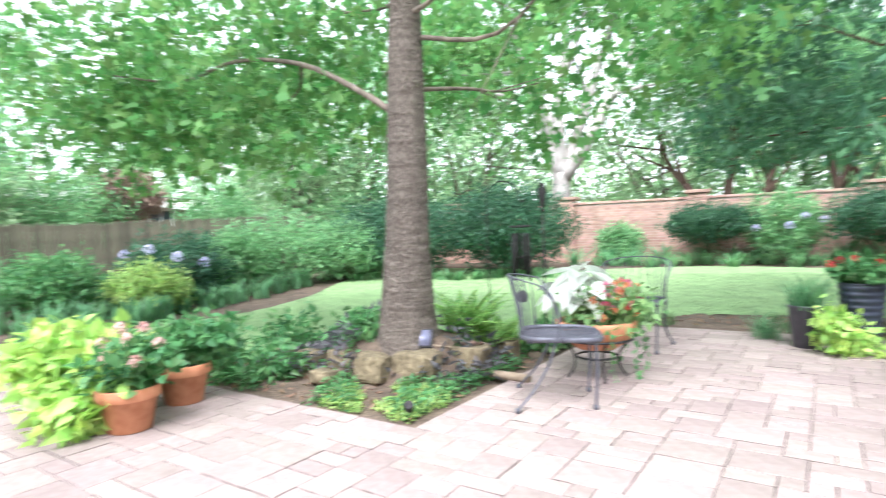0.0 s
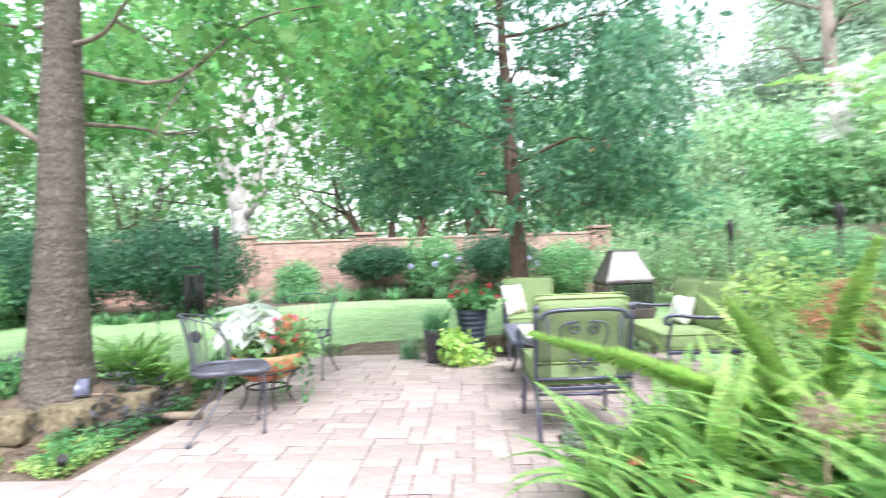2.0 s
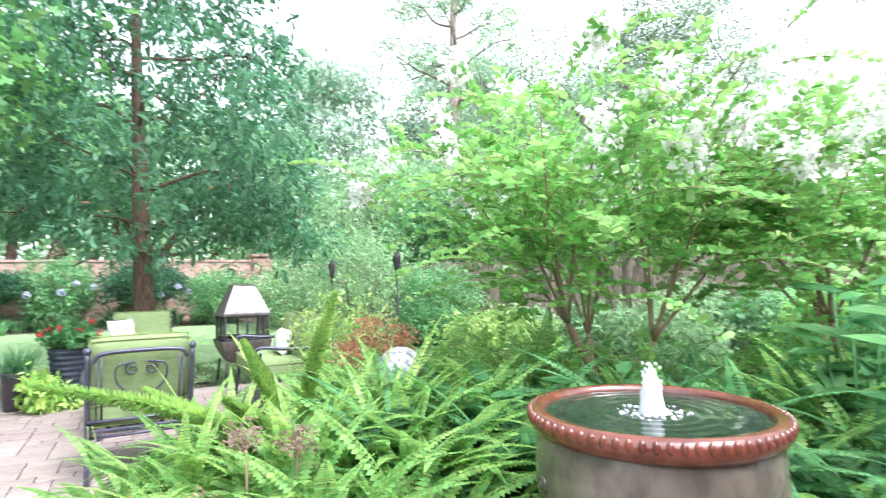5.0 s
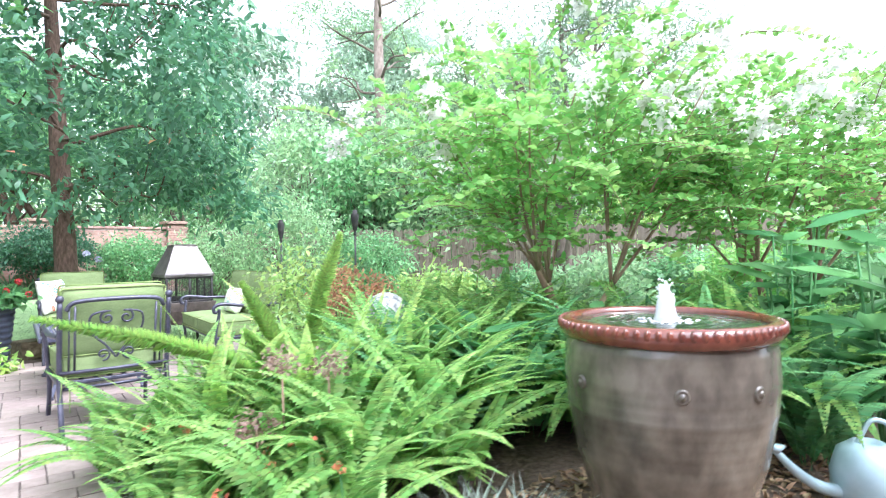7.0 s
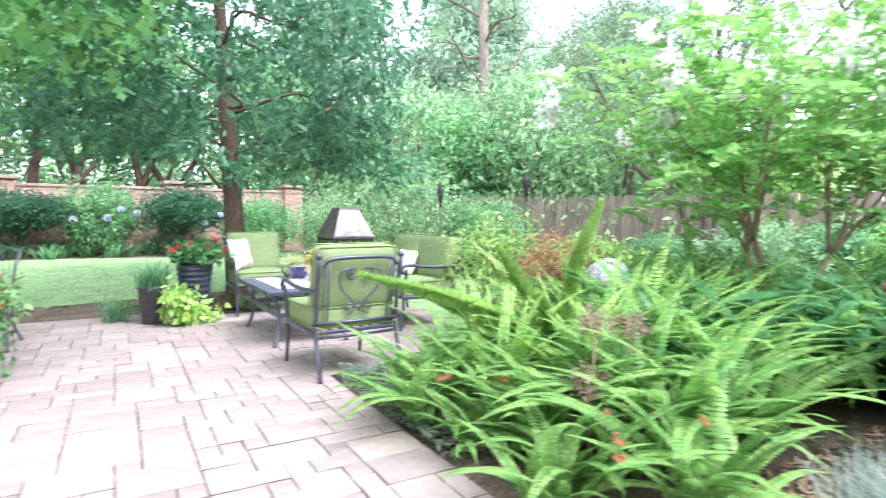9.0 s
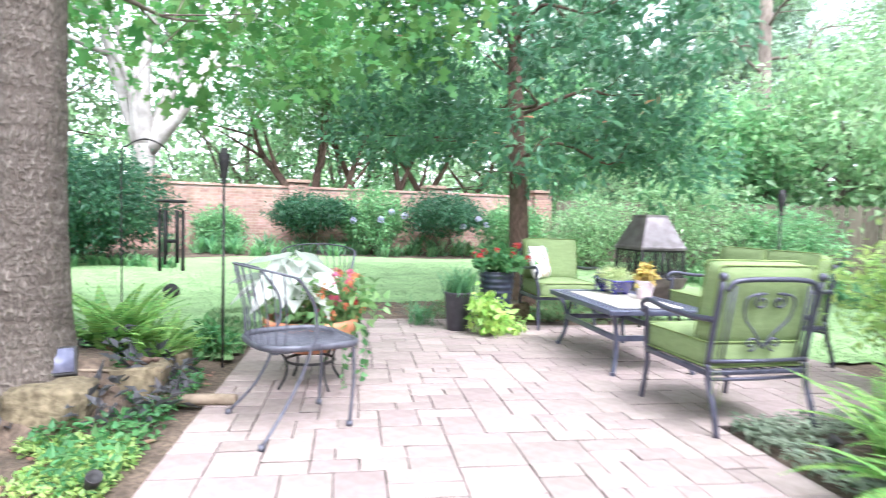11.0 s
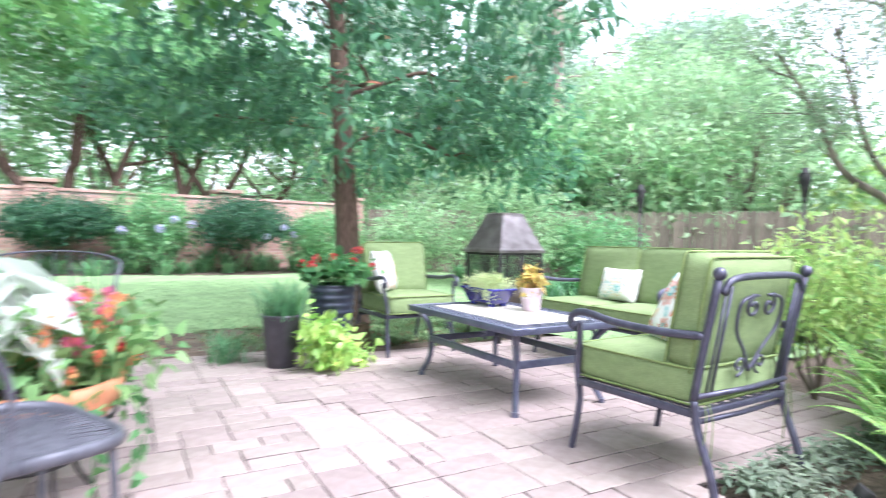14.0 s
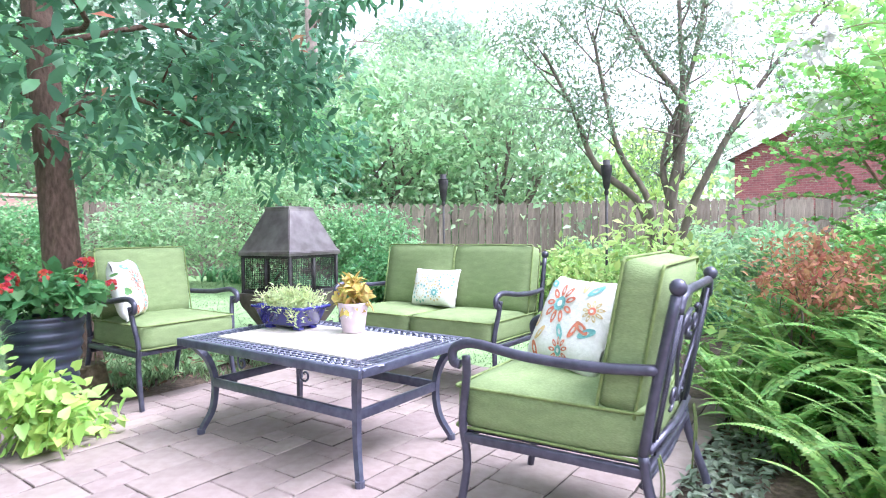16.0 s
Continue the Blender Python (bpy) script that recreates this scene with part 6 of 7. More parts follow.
for x, y, h in ((3.3, 3.0, 0.7), (3.6, 3.1, 0.75), (3.95, 3.2, 0.75), (4.3, 3.15, 0.8), (4.15, 2.85, 0.95), (3.75, 2.75, 0.9), (4.45, 2.45, 0.95), (3.45, 1.5, 1.25), (3.25, 1.25, 1.15), (3.6, 1.75, 1.25), (3.0, 1.5, 1.1), (3.3, 1.75, 1.15), (3.75, 2.3, 1.1), (3.5, 1.82, 0.95), (3.72, 1.70, 0.9), (3.42, 2.1, 0.95), (3.9, 1.72, 0.85), (3.6, 2.3, 0.9), (2.6, 1.1, 0.8), (2.35, 1.05, 0.75)):
    fern(x, y, 0.05, 20, h * 0.84, M_FERN, "bright green sword fern in the raised bed", 1.4, 1.3)
for x, y, h in ((2.95, 1.85, 1.15), (3.25, 1.7, 1.08), (2.6, 2.1, 0.95), (2.85, 1.55, 0.98), (3.5, 2.0, 1.0), (2.35, 1.85, 0.8)):
    fern(x, y, 0.05, 13, h, M_LIMEFERN, "tall lime green sword fern with upright fronds", 1.45, 0.75, 46, wide=0.06)
fox = thing("foxtail_fern", "bright foxtail fern with thick plumes above the bed", "fern")
for tip, base in (((3.13, 1.71, 1.38), (3.0, 1.95, 0.2)), ((1.67, 2.32, 0.96), (2.95, 1.95, 0.3)), ((2.8, 2.3, 1.08), (2.98, 2.0, 0.2)), ((2.45, 1.7, 0.85), (2.95, 1.9, 0.2)), ((2.3, 2.6, 0.8), (2.9, 2.0, 0.2))):
    plume(*base, tip, M_LIMEFERN, fox, 0.045, 2200)

for x, y, z in ((2.41, 1.31, 0.74), (2.62, 1.22, 0.70), (2.2, 1.2, 0.5)):
    hd = thing("spent_bloom", "faded brown hydrangea bloom among the ferns", "flower", pose(x, y, 0), "spent blooms")
    tagged(crown("bloom", [((0, 0, z), (0.09, 0.085, 0.05), 170)], 0.026, 0.02, M_DRYBLOOM, hd, per_clump=6, spread=0.02), kind="stuff")
    bm = bmesh.new()
    tube(bm, [(0.03, 0.02, 0), (0, 0, z)], 0.006, 5)
    part("stalk", bm, M_BARK_TAN, hd)
sp = [tuple(on_patio(1.5 + 0.7 * rng.random(), 1.2 + 1.5 * rng.random(), 0.32 + 0.15 * rng.random())) for _ in range(16)]
sal = thing("red_flowers", "scattered small red blossoms among the ferns", "flowers")
petals("blossoms", sp, 0.02, 9, M_CORAL, sal, 0.028)
bm = bmesh.new()
for p in sp:
    tube(bm, [(p[0] + 0.05, p[1], 0.0), p], 0.003, 4)
tagged(part("stalks", bm, M_FERN_DARK, sal), kind="stuff")
for k in range(5):
    p = on_patio(2.14 + 0.22 * rng.random(), 0.46 + 0.30 * rng.random())
    q, w, u, L = strap_clump(p.x, p.y, 0.0, 0.42, 140, M_GREYGRASS, None, lean=0.42)
    tagged(leafmesh("leaf_tuft", q, w, u, L, 0.008, ARCH, M_GREYGRASS, thing("grey_grass_tuft", "tuft of fine blue-grey ornamental grass", "grass", None, "grey grass tufts")), kind="stuff")
pts, ws, us = [], [], []
for k in range(900):
    p = on_patio(1.38 + 0.35 * rng.random(), 2.2 + 1.8 * rng.random(), 0.02 + 0.06 * rng.random())
    pts.append(p), ws.append(rng.normal(size=3) * (1, 1, 0.4)), us.append((0, 0, 1))
for k in range(700):
    p = on_patio(1.4 + 1.5 * rng.random(), 3.75 + 0.32 * rng.random(), 0.02 + 0.08 * rng.random())
    pts.append(p), ws.append(rng.normal(size=3) * (1, 1, 0.4)), us.append((0, 0, 1))
tagged(leafmesh("ground_cover", pts, ws, us, 0.05, 0.03, HEART, leafmat("sage_leaf", (0.17, 0.25, 0.15), (0.30, 0.37, 0.25))), "low grey-green ground cover along the paving", "plants", kind="stuff")
# bark chips round the fountain
q = rng.random((4600, 2))
cp = [on_patio(2.0 + 2.9 * u, -0.9 + 2.2 * v, 0.03 + 0.02 * rng.random()) for u, v in q]
tagged(leafmesh("bark_chips", cp, rng.normal(size=(4600, 3)) * (1, 1, 0.3), rng.normal(size=(4600, 3)) * 0.4 + (0, 0, 1), 0.035 + 0.03 * rng.random(4600), 0.025, HEART, M_CHIP), "tan bark chips and pebbles round the fountain", "mulch", kind="stuff")


def big_leaf(x, y, n, h, material, label, size=0.34, width=0.15):
    root = thing("broad_leaf_plant", label, "plant", pose(x, y, 0), "broad-leaved plants")
    P, W, U, S = [], [], [], []
    bm = bmesh.new()
    for k in range(n):
        a = k * 2.4
        top = np.array((0.16 * math.cos(a) * (0.5 + rng.random()), 0.16 * math.sin(a), h * (0.5 + 0.6 * rng.random())))
        tube(bm, [(0.05 * math.cos(a), 0.05 * math.sin(a), 0), tuple(top)], 0.007, 5)
        for j in range(4):
            f = 0.45 + 0.18 * j
            aa = a + j * 2.2
            P.append(top * f), W.append((math.cos(aa), math.sin(aa), 0.55 - 0.3 * rng.random())), U.append((-0.5 * math.cos(aa), -0.5 * math.sin(aa), 1)), S.append(size * (0.7 + 0.5 * rng.random()))
    tagged(part("stem", bm, material, root), kind="stuff")
    leafmesh("leaves", P, W, U, np.array(S), np.array(S) * width / size, HEART, material, root, "large smooth leaves")


for x, y, n, h, lab, mm in ((4.75, -0.95, 12, 1.25, "tall ginger plant with broad leaves by the fountain", M_FERN_DARK), (5.3, -0.4, 12, 1.3, "tall ginger plant with broad leaves by the fountain", M_FERN_DARK), (4.9, -1.9, 12, 1.4, "tall ginger plant with broad leaves by the fountain", M_MIDLEAF),
                       (6.0, -1.1, 12, 1.2, "tall ginger plant with broad leaves by the fountain", M_MIDLEAF), (4.5, 0.75, 9, 0.75, "dark broad-leaved plant behind the fountain", M_FERN_DARK), (4.0, 1.3, 9, 0.7, "dark broad-leaved plant behind the fountain", M_FERN_DARK)):
    big_leaf(x, y, n, h, mm, lab)


def fountain(x, y):
    root = thing("urn_fountain", "large brown glazed urn fountain with a rust-red rim", "fountain", pose(x, y, 0) @ Matrix.Diagonal((0.91, 0.91, 1.01, 1)))
    bm = bmesh.new()
    zs = np.linspace(0.0, 0.875, 72)
    rs = np.interp(zs, [0.0, 0.04, 0.15, 0.36, 0.58, 0.72, 0.84, 0.875], [0.275, 0.305, 0.36, 0.43, 0.475, 0.487, 0.478, 0.466])
    lathe(bm, [(0.26, -0.02)] + [(r + 0.0007 * math.sin(k * 1.9) + 0.0006 * math.sin(k * 0.7), z) for k, (r, z) in enumerate(zip(rs, zs))] + [(0.44, 0.875), (0.44, 0.80), (0.1, 0.78)], 64)
    part("urn_body", bm, M_GLAZE, root)
    bm = bmesh.new()
    lathe(bm, [(0.462, 0.865), (0.49, 0.868), (0.508, 0.892), (0.512, 0.915), (0.50, 0.94), (0.475, 0.95), (0.452, 0.945), (0.442, 0.925), (0.442, 0.86)], 64)
    part("rim", bm, M_RIM, root, "glossy rust-red rim")
    bm = bmesh.new()
    for k in range(72):
        a = k * math.tau / 72
        bmesh.ops.create_uvsphere(bm, u_segments=8, v_segments=6, radius=0.02, matrix=Matrix.Translation((0.503 * math.cos(a), 0.503 * math.sin(a), 0.922)) @ Matrix.Rotation(a, 4, "Z") @ Matrix.Diagonal((0.8, 0.75, 1.15, 1)))
    part("rope_edge", bm, M_RIM, root, "scalloped rope edge")
    for a in (205, 245, 330, 20, 90, 150):
        bm = bmesh.new()
        mm = Matrix.Rotation(radians(a), 4, "Z") @ Matrix.Translation((0.482, 0, 0.70)) @ Matrix.Rotation(radians(90), 4, "Y")
        lathe(bm, [(0.03, -0.01), (0.031, 0.008), (0.022, 0.016), (0.018, 0.008), (0.014, 0.018), (0.0, 0.024)], 14)
        bmesh.ops.transform(bm, matrix=mm, verts=bm.verts)
        part("boss", bm, M_GLAZE, root)
    bm = bmesh.new()
    n, rings = 48, []
    for r in np.linspace(0.001, 0.444, 26):
        rings.append([bm.verts.new((r * math.cos(k * math.tau / n), r * math.sin(k * math.tau / n), 0.925 + 0.006 * math.exp(-r * 5) * math.sin(r * 95) + 0.003 * noise.noise((r * 14 * math.cos(k * math.tau / n), r * 14 * math.sin(k * math.tau / n), 2)))) for k in range(n)])
    for a, b in zip(rings, rings[1:]):
        for k in range(n):
            bm.faces.new((a[k], a[(k + 1) % n], b[(k + 1) % n], b[k]))
    part("water", bm, M_WATER, root, "dark rippling water")
    bm = bmesh.new()
    lathe(bm, [(0.065, 0.92), (0.048, 0.95), (0.042, 0.99), (0.037, 1.03), (0.028, 1.06), (0.014, 1.085), (0.0, 1.09)], 20)
    for v in bm.verts:
        v.co += Vector((0.018 * noise.noise(v.co * 24), 0.018 * noise.noise(v.co * 24 + Vector((5, 0, 0))), 0.02 * noise.noise(v.co * 20)))
    for k in range(90):
        a, r = random.random() * 6.28, 0.05 + 0.10 * random.random() ** 1.5
        bmesh.ops.create_icosphere(bm, subdivisions=1, radius=random.uniform(0.003, 0.012), matrix=Matrix.Translation((r * math.cos(a), r * math.sin(a), 0.928)) @ Matrix.Diagonal((1, 1, 0.5, 1)))
    for k in range(40):
        a, r = random.random() * 6.28, 0.05 * random.random()
        bmesh.ops.create_icosphere(bm, subdivisions=1, radius=random.uniform(0.004, 0.010), matrix=Matrix.Translation((r * math.cos(a), r * math.sin(a), 1.0 + 0.11 * random.random())))
    part("water_jet", bm, M_FOAM, root, "white bubbling jet of water")


fountain(3.37, -0.19)


def watering_can(x, y):
    root = thing("watering_can", "pale blue metal watering can on the bark chips", "watering can", pose(x, y, 0.02, 0, 0, 132) @ Matrix.Scale(1.12, 4))
    bm = bmesh.new()
    lathe(bm, [(0.12, 0), (0.135, 0.02), (0.14, 0.14), (0.115, 0.23), (0.06, 0.27), (0.055, 0.25)], 28)
    part("body", bm, M_BLUECAN, root)
    bm = bmesh.new()
    tube(bm, curve([(0.12, 0, 0.06), (0.22, 0, 0.09), (0.32, 0, 0.16), (0.40, 0, 0.24)], 5), list(np.linspace(0.03, 0.014, 16)), 10)
    lathe(bm, [(0.014, 0), (0.035, 0.03), (0.0, 0.034)], 14, (0.40, 0, 0.235))
    part("spout", bm, M_BLUECAN, root)
    bm = bmesh.new()
    tube(bm, curve([(0.05, 0, 0.26), (-0.02, 0, 0.36), (-0.14, 0, 0.30), (-0.17, 0, 0.16), (-0.135, 0, 0.08)], 6), 0.011, 8)
    part("handle", bm, M_BLUECAN, root)


watering_can(4.16, -0.86)
ball = thing("gazing_ball", "white and grey patterned garden sphere on a stone post", "garden ornament", pose(3.91, 2.11, 0))
bm = bmesh.new()
bmesh.ops.create_icosphere(bm, subdivisions=4, radius=0.17, matrix=Matrix.Translation((0, 0, 0.775)))
part("sphere", bm, mat("mosaic_white", (0.16, 0.16, 0.18), (0.62, 0.61, 0.60), 30, 0.35, 0, 0.2, 0.1), ball)
bm = bmesh.new()
lathe(bm, [(0.11, 0), (0.11, 0.06), (0.06, 0.1), (0.055, 0.52), (0.1, 0.58), (0.1, 0.62)], 20)
part("post", bm, M_ROCK, ball)

# ---- the oak's bed ----


def rock(x, y, z, sx, sy, sz, seed, label, turn=0, flat=False):
    bm = bmesh.new()
    bmesh.ops.create_icosphere(bm, subdivisions=4, radius=1.0)
    for v in bm.verts:
        c = v.co.copy()
        c = Vector([math.copysign(abs(k) ** 0.46, k) for k in c])
        c *= 1 + 0.20 * noise.noise(v.co * 1.3 + Vector((seed * 9.1, 0, 0))) + 0.09 * noise.noise(v.co * 3.4 + Vector((0, seed * 5.3, 0))) + 0.035 * noise.noise(v.co * 9 + Vector((0, 0, seed * 3.1))) + 0.012 * noise.noise(v.co * 24)
        if flat:
            c.z = min(c.z, 0.62 + 0.05 * noise.noise(v.co * 3))
        v.co = Vector((c.x * sx * 0.86, c.y * sy * 0.86, c.z * sz * 0.95))
    ob = part("stone", bm, M_ROCK)
    ob.matrix_basis = pose(x, y, z + sz * 0.72, 0, 0, turn)
    return tagged(ob, label, "stone", "bed edging stones")


for k, (x, y, sx, sy, sz, fl, lab) in enumerate(((-1.87, 4.80, 0.185, 0.15, 0.145, False, "mossy tan boulder edging the oak bed"), (-1.50, 4.93, 0.26, 0.16, 0.15, False, "long tan boulder edging the oak bed"), (-1.07, 5.22, 0.20, 0.19, 0.20, True, "flat-topped brown boulder with pine cones on it"),
                                     (-0.93, 5.85, 0.18, 0.17, 0.15, True, "brown boulder beside the paving"), (-2.28, 4.62, 0.15, 0.11, 0.07, False, "low mossy stone half in the soil"), (-2.32, 5.02, 0.17, 0.13, 0.13, False, "dark tan boulder edging the oak bed"), (-2.72, 5.05, 0.18, 0.14, 0.11, False, "weathered boulder edging the oak bed"), (-3.1, 5.2, 0.16, 0.14, 0.1, False, "weathered boulder edging the oak bed"))):
    rock(x, y, 0.0, sx, sy, sz, k + 1, lab, -14 + 12 * math.sin(k * 3), fl)
for x, y, z, s in ((-1.12, 5.15, 0.27, 0.035), (-1.03, 5.18, 0.27, 0.045), (-0.97, 5.22, 0.27, 0.03)):
    bm = bmesh.new()
    lathe(bm, [(0.003, -s), (s * 0.55, -s * 0.5), (s * 0.6, 0), (s * 0.4, s * 0.6), (0.0, s)], 12)
    for v in bm.verts:
        v.co *= 1 + 0.25 * noise.noise(v.co * 60)
    ob = part("pine_cone", bm, M_BARK_DARK)
    ob.matrix_basis = pose(x, y, z + s * 0.4, 80, 0, 40 + 900 * s)
    tagged(ob, "small brown pine cone lying on the flat stone", "pine cone", "pine cones")
solar = thing("solar_light", "grey solar spotlight panel by the oak", "garden light", pose(-1.52, 5.06, 0.18, 0, 0, 10) @ Matrix.Scale(1.55, 4))
bm = bmesh.new()
box(bm, -0.085, 0.085, -0.02, 0.02, -0.06, 0.06, 0.008, m=pose(0, 0, 0.10, -30, 0, 0))
part("housing", bm, M_SOOT, solar)
bm = bmesh.new()
box(bm, -0.072, 0.072, -0.024, -0.0205, -0.048, 0.048, m=pose(0, 0, 0.10, -30, 0, 0))
part("panel", bm, M_SOLAR, solar)
bm = bmesh.new()
tube(bm, [(0, 0.02, -0.15), (0, 0.01, 0.08)], 0.012, 8)
part("stake", bm, M_SOOT, solar)
for x, y in ((-1.14, 3.90), (2.55, 3.10)):
    spot = thing("path_spotlight", "small black ground spotlight in the soil", "garden light", pose(x, y, 0, 0, 0, 30), "ground spotlights")
    bm = bmesh.new()
    lathe(bm, [(0.018, 0.0), (0.03, 0.01), (0.036, 0.07), (0.034, 0.075), (0.026, 0.05)], 18)
    bmesh.ops.transform(bm, matrix=pose(0, 0, 0.04, 35, 0, 0), verts=bm.verts)
    part("lamp_head", bm, M_SOOT, spot)
    bm = bmesh.new()
    tube(bm, [(0, 0, -0.06), (0, 0, 0.06)], 0.008, 6)
    part("spike", bm, M_SOOT, spot)
bm = bmesh.new()
tube(bm, curve([(-0.98, 5.14, 0.03), (-0.72, 5.07, 0.035), (-0.48, 5.0, 0.03)], 5), 0.038, 12)
tagged(part("log_edging", bm, M_LOG), "short weathered log lying at the bed's edge", "log")
bm = bmesh.new()
tube(bm, curve([(-1.9, 5.0, 0.27), (-1.6, 5.02, 0.30), (-1.15, 5.15, 0.24)], 5), 0.012, 6)
tagged(part("fallen_branch", bm, M_LOG), "thin fallen branch lying in the oak bed", "branch")


def patch(name, label, spots, size, width, material, shape=LEAF, zr=(0.01, 0.07), category="plants"):
    p = np.array([(x, y, (mound(x, y) if not is_patio(*to_patio(x, y)) else 0) + rng.uniform(*zr)) for x, y in spots])
    w = rng.normal(size=p.shape) * (1, 1, 0.4) + (0, 0, 0.35)
    return tagged(leafmesh(name, p, w, rng.normal(size=p.shape) * 0.4 + (0, 0, 1), size * (0.6 + 0.7 * rng.random(len(p))), width, shape, material), label, category, kind="stuff")


def scatter(n, x0, x1, y0, y1, ok=lambda x, y: True, clump=0.0):
    out = []
    while len(out) < n:
        x, y = rng.uniform(x0, x1), rng.uniform(y0, y1)
        if ok(x, y) and (not clump or noise.noise((x * 2.6, y * 2.6, 1.7)) > clump):
            out.append((x, y))
    return out


def oak_bed(x, y):
    a, b = to_patio(x, y)
    return a < -2.0 and b > 3.44 and not (abs(x + 1.7) < 0.42 and abs(y - 5.24) < 0.42)


patch("sedum", "bright lime sedum spreading over the soil", scatter(2600, -2.0, -1.0, 3.8, 4.75, lambda x, y: oak_bed(x, y) and y < 4.7 and math.hypot(x + 1.5, y - 4.2) < 0.55, -0.1), 0.04, 0.022, M_YELLOWLEAF, zr=(0.0, 0.06))
patch("creeping_plants", "low mixed green creepers in the oak bed", scatter(5200, -3.6, -0.55, 3.7, 7.4, lambda x, y: oak_bed(x, y), 0.02), 0.055, 0.03, M_MIDLEAF, HEART, (0.0, 0.12))
patch("leaf_litter", "brown fallen leaves on the soil", scatter(700, -4, -0.4, 3.6, 7.6, lambda x, y: oak_bed(x, y)), 0.06, 0.03, M_DEADLEAF, HEART, (0.0, 0.03))
patch("leaf_litter", "brown fallen leaves on the bare ground by the lawn", scatter(260, 0.6, 4.6, 7.1, 8.8, lambda x, y: not is_patio(*to_patio(x, y))), 0.06, 0.03, M_DEADLEAF, HEART, (0.03, 0.06))
patch("purple_plants", "dark purple-grey leaved plants under the oak", scatter(900, -3.1, -0.8, 4.72, 5.9, lambda x, y: oak_bed(x, y) and math.hypot(x + 1.7, y - 5.24) > 0.48), 0.11, 0.045, M_PURPLELEAF, LEAF, (0.05, 0.22))
for x, y, r, lab in ((-2.1, 5.2, 0.2, "leafy plant in front of the oak"), (-2.9, 4.75, 0.26, "bushy dark green plant between pots and stones"), (-3.4, 4.6, 0.3, "bushy dark green plant between pots and stones"), (-3.3, 5.6, 0.4, "bushy dark green plant behind the stones"), (-2.5, 5.7, 0.33, "leafy green plant behind the stones"), (-4.1, 4.9, 0.4, "bushy dark green plant beside the lawn"), (-0.62, 6.6, 0.22, "small green plant at the bed's edge"), (-5.0, 4.6, 0.4, "bushy green plant beside the lawn")):
    shrub("bedding_plant", lab, x, y, mound(x, y), r, r * 0.62, int(1300 * r + 120), 0.075, M_MIDLEAF, wide=0.55, shape=HEART, category="plant", group="bedding plants", shell=0.5)
for x, y, h, n in ((-1.22, 5.66, 0.62, 70), (-0.98, 6.05, 0.52, 50), (-0.75, 6.45, 0.3, 14), (-1.0, 5.55, 0.4, 16)):
    fern(x, y, mound(x, y) + 0.04, n, h, M_FERN, "feathery bright green fern beside the oak", 1.3, 1.0, 30, wide=0.13)

hook = thing("shepherd_hook", "thin black shepherd's hook standing in the lawn", "garden hook", pose(-1.38, 7.05, 0))
bm = bmesh.new()
tube(bm, curve([(0, 0, -0.05), (0, 0, 0.8), (0, 0, 1.72), (0.05, 0, 1.86), (0.2, 0, 1.93), (0.36, 0, 1.86), (0.41, 0, 1.72), (0.44, 0, 1.66), (0.48, 0, 1.70)], 6), 0.0075, 8)
part("pole", bm, M_SOOT, hook)
chime = thing("wind_chime", "black wind chime with long tubes hanging from the hook", "wind chime", pose(-0.965, 7.05, -0.08))
bm = bmesh.new()
lathe(bm, [(0.0, 1.43), (0.13, 1.43), (0.135, 1.44), (0.13, 1.455), (0.0, 1.46)], 28)
part("top_disc", bm, M_SOOT, chime)
for k in range(6):
    bm = bmesh.new()
    a = k * math.tau / 6
    c = (0.1 * math.cos(a), 0.1 * math.sin(a))
    tube(bm, [(*c, 1.36), (*c, 0.78 + 0.07 * (k % 3))], 0.017, 12)
    tube(bm, [(*c, 1.43), (*c, 1.36)], 0.002, 4)
    part("chime_tube", bm, M_SOOT, chime)
bm = bmesh.new()
tube(bm, [(0, 0, 1.75), (0, 0, 0.66)], 0.002, 4)
tube(bm, [(0, 0, 1.05), (0, 0, 1.08)], 0.045, 16)
part("cord", bm, M_SOOT, chime)
bm = bmesh.new()
lathe(bm, [(0.0, -0.006), (0.075, -0.006), (0.075, 0.006), (0.0, 0.006)], 28)
bmesh.ops.transform(bm, matrix=pose(0, 0, 0.585, 90, 0, 10), verts=bm.verts)
part("wind_sail", bm, M_SOOT, chime)

# ---- pots ----


def pot(root, profile, material, soil_z, soil_r, name="pot", n=40):
    bm = bmesh.new()
    lathe(bm, profile, n)
    ob = part(name, bm, material, root)
    bm = bmesh.new()
    lathe(bm, [(0.0, soil_z - 0.01), (soil_r, soil_z - 0.01), (soil_r * 0.9, soil_z + 0.01), (0.0, soil_z + 0.02)], 20)
    part("soil", bm, M_MULCH, root)
    return ob


def terracotta(x, y, s, label):
    root = thing("terracotta_pot", label, "flower pot", pose(x, y, 0), "terracotta pots")
    pot(root, [(r * s, z * s) for r, z in ((0.165, 0), (0.175, 0.006), (0.225, 0.275), (0.25, 0.277), (0.258, 0.285), (0.265, 0.37), (0.258, 0.38), (0.24, 0.38), (0.225, 0.32), (0.1, 0.31))], M_CLAY, 0.33 * s, 0.22 * s)
    return root


t1 = terracotta(-2.98, 3.17, 0.82, "terracotta pot of salmon geraniums and lime foliage")
t2 = terracotta(-3.12, 3.82, 0.84, "terracotta pot holding a dark leafy plant")
t3 = terracotta(-3.72, 3.32, 0.8, "terracotta pot hidden under lime green leaves")
crown("foliage", [((0, 0, 0.47), (0.26, 0.26, 0.14), 420)], 0.075, 0.07, M_MIDLEAF, t1, HEART, per_clump=7, spread=0.05)
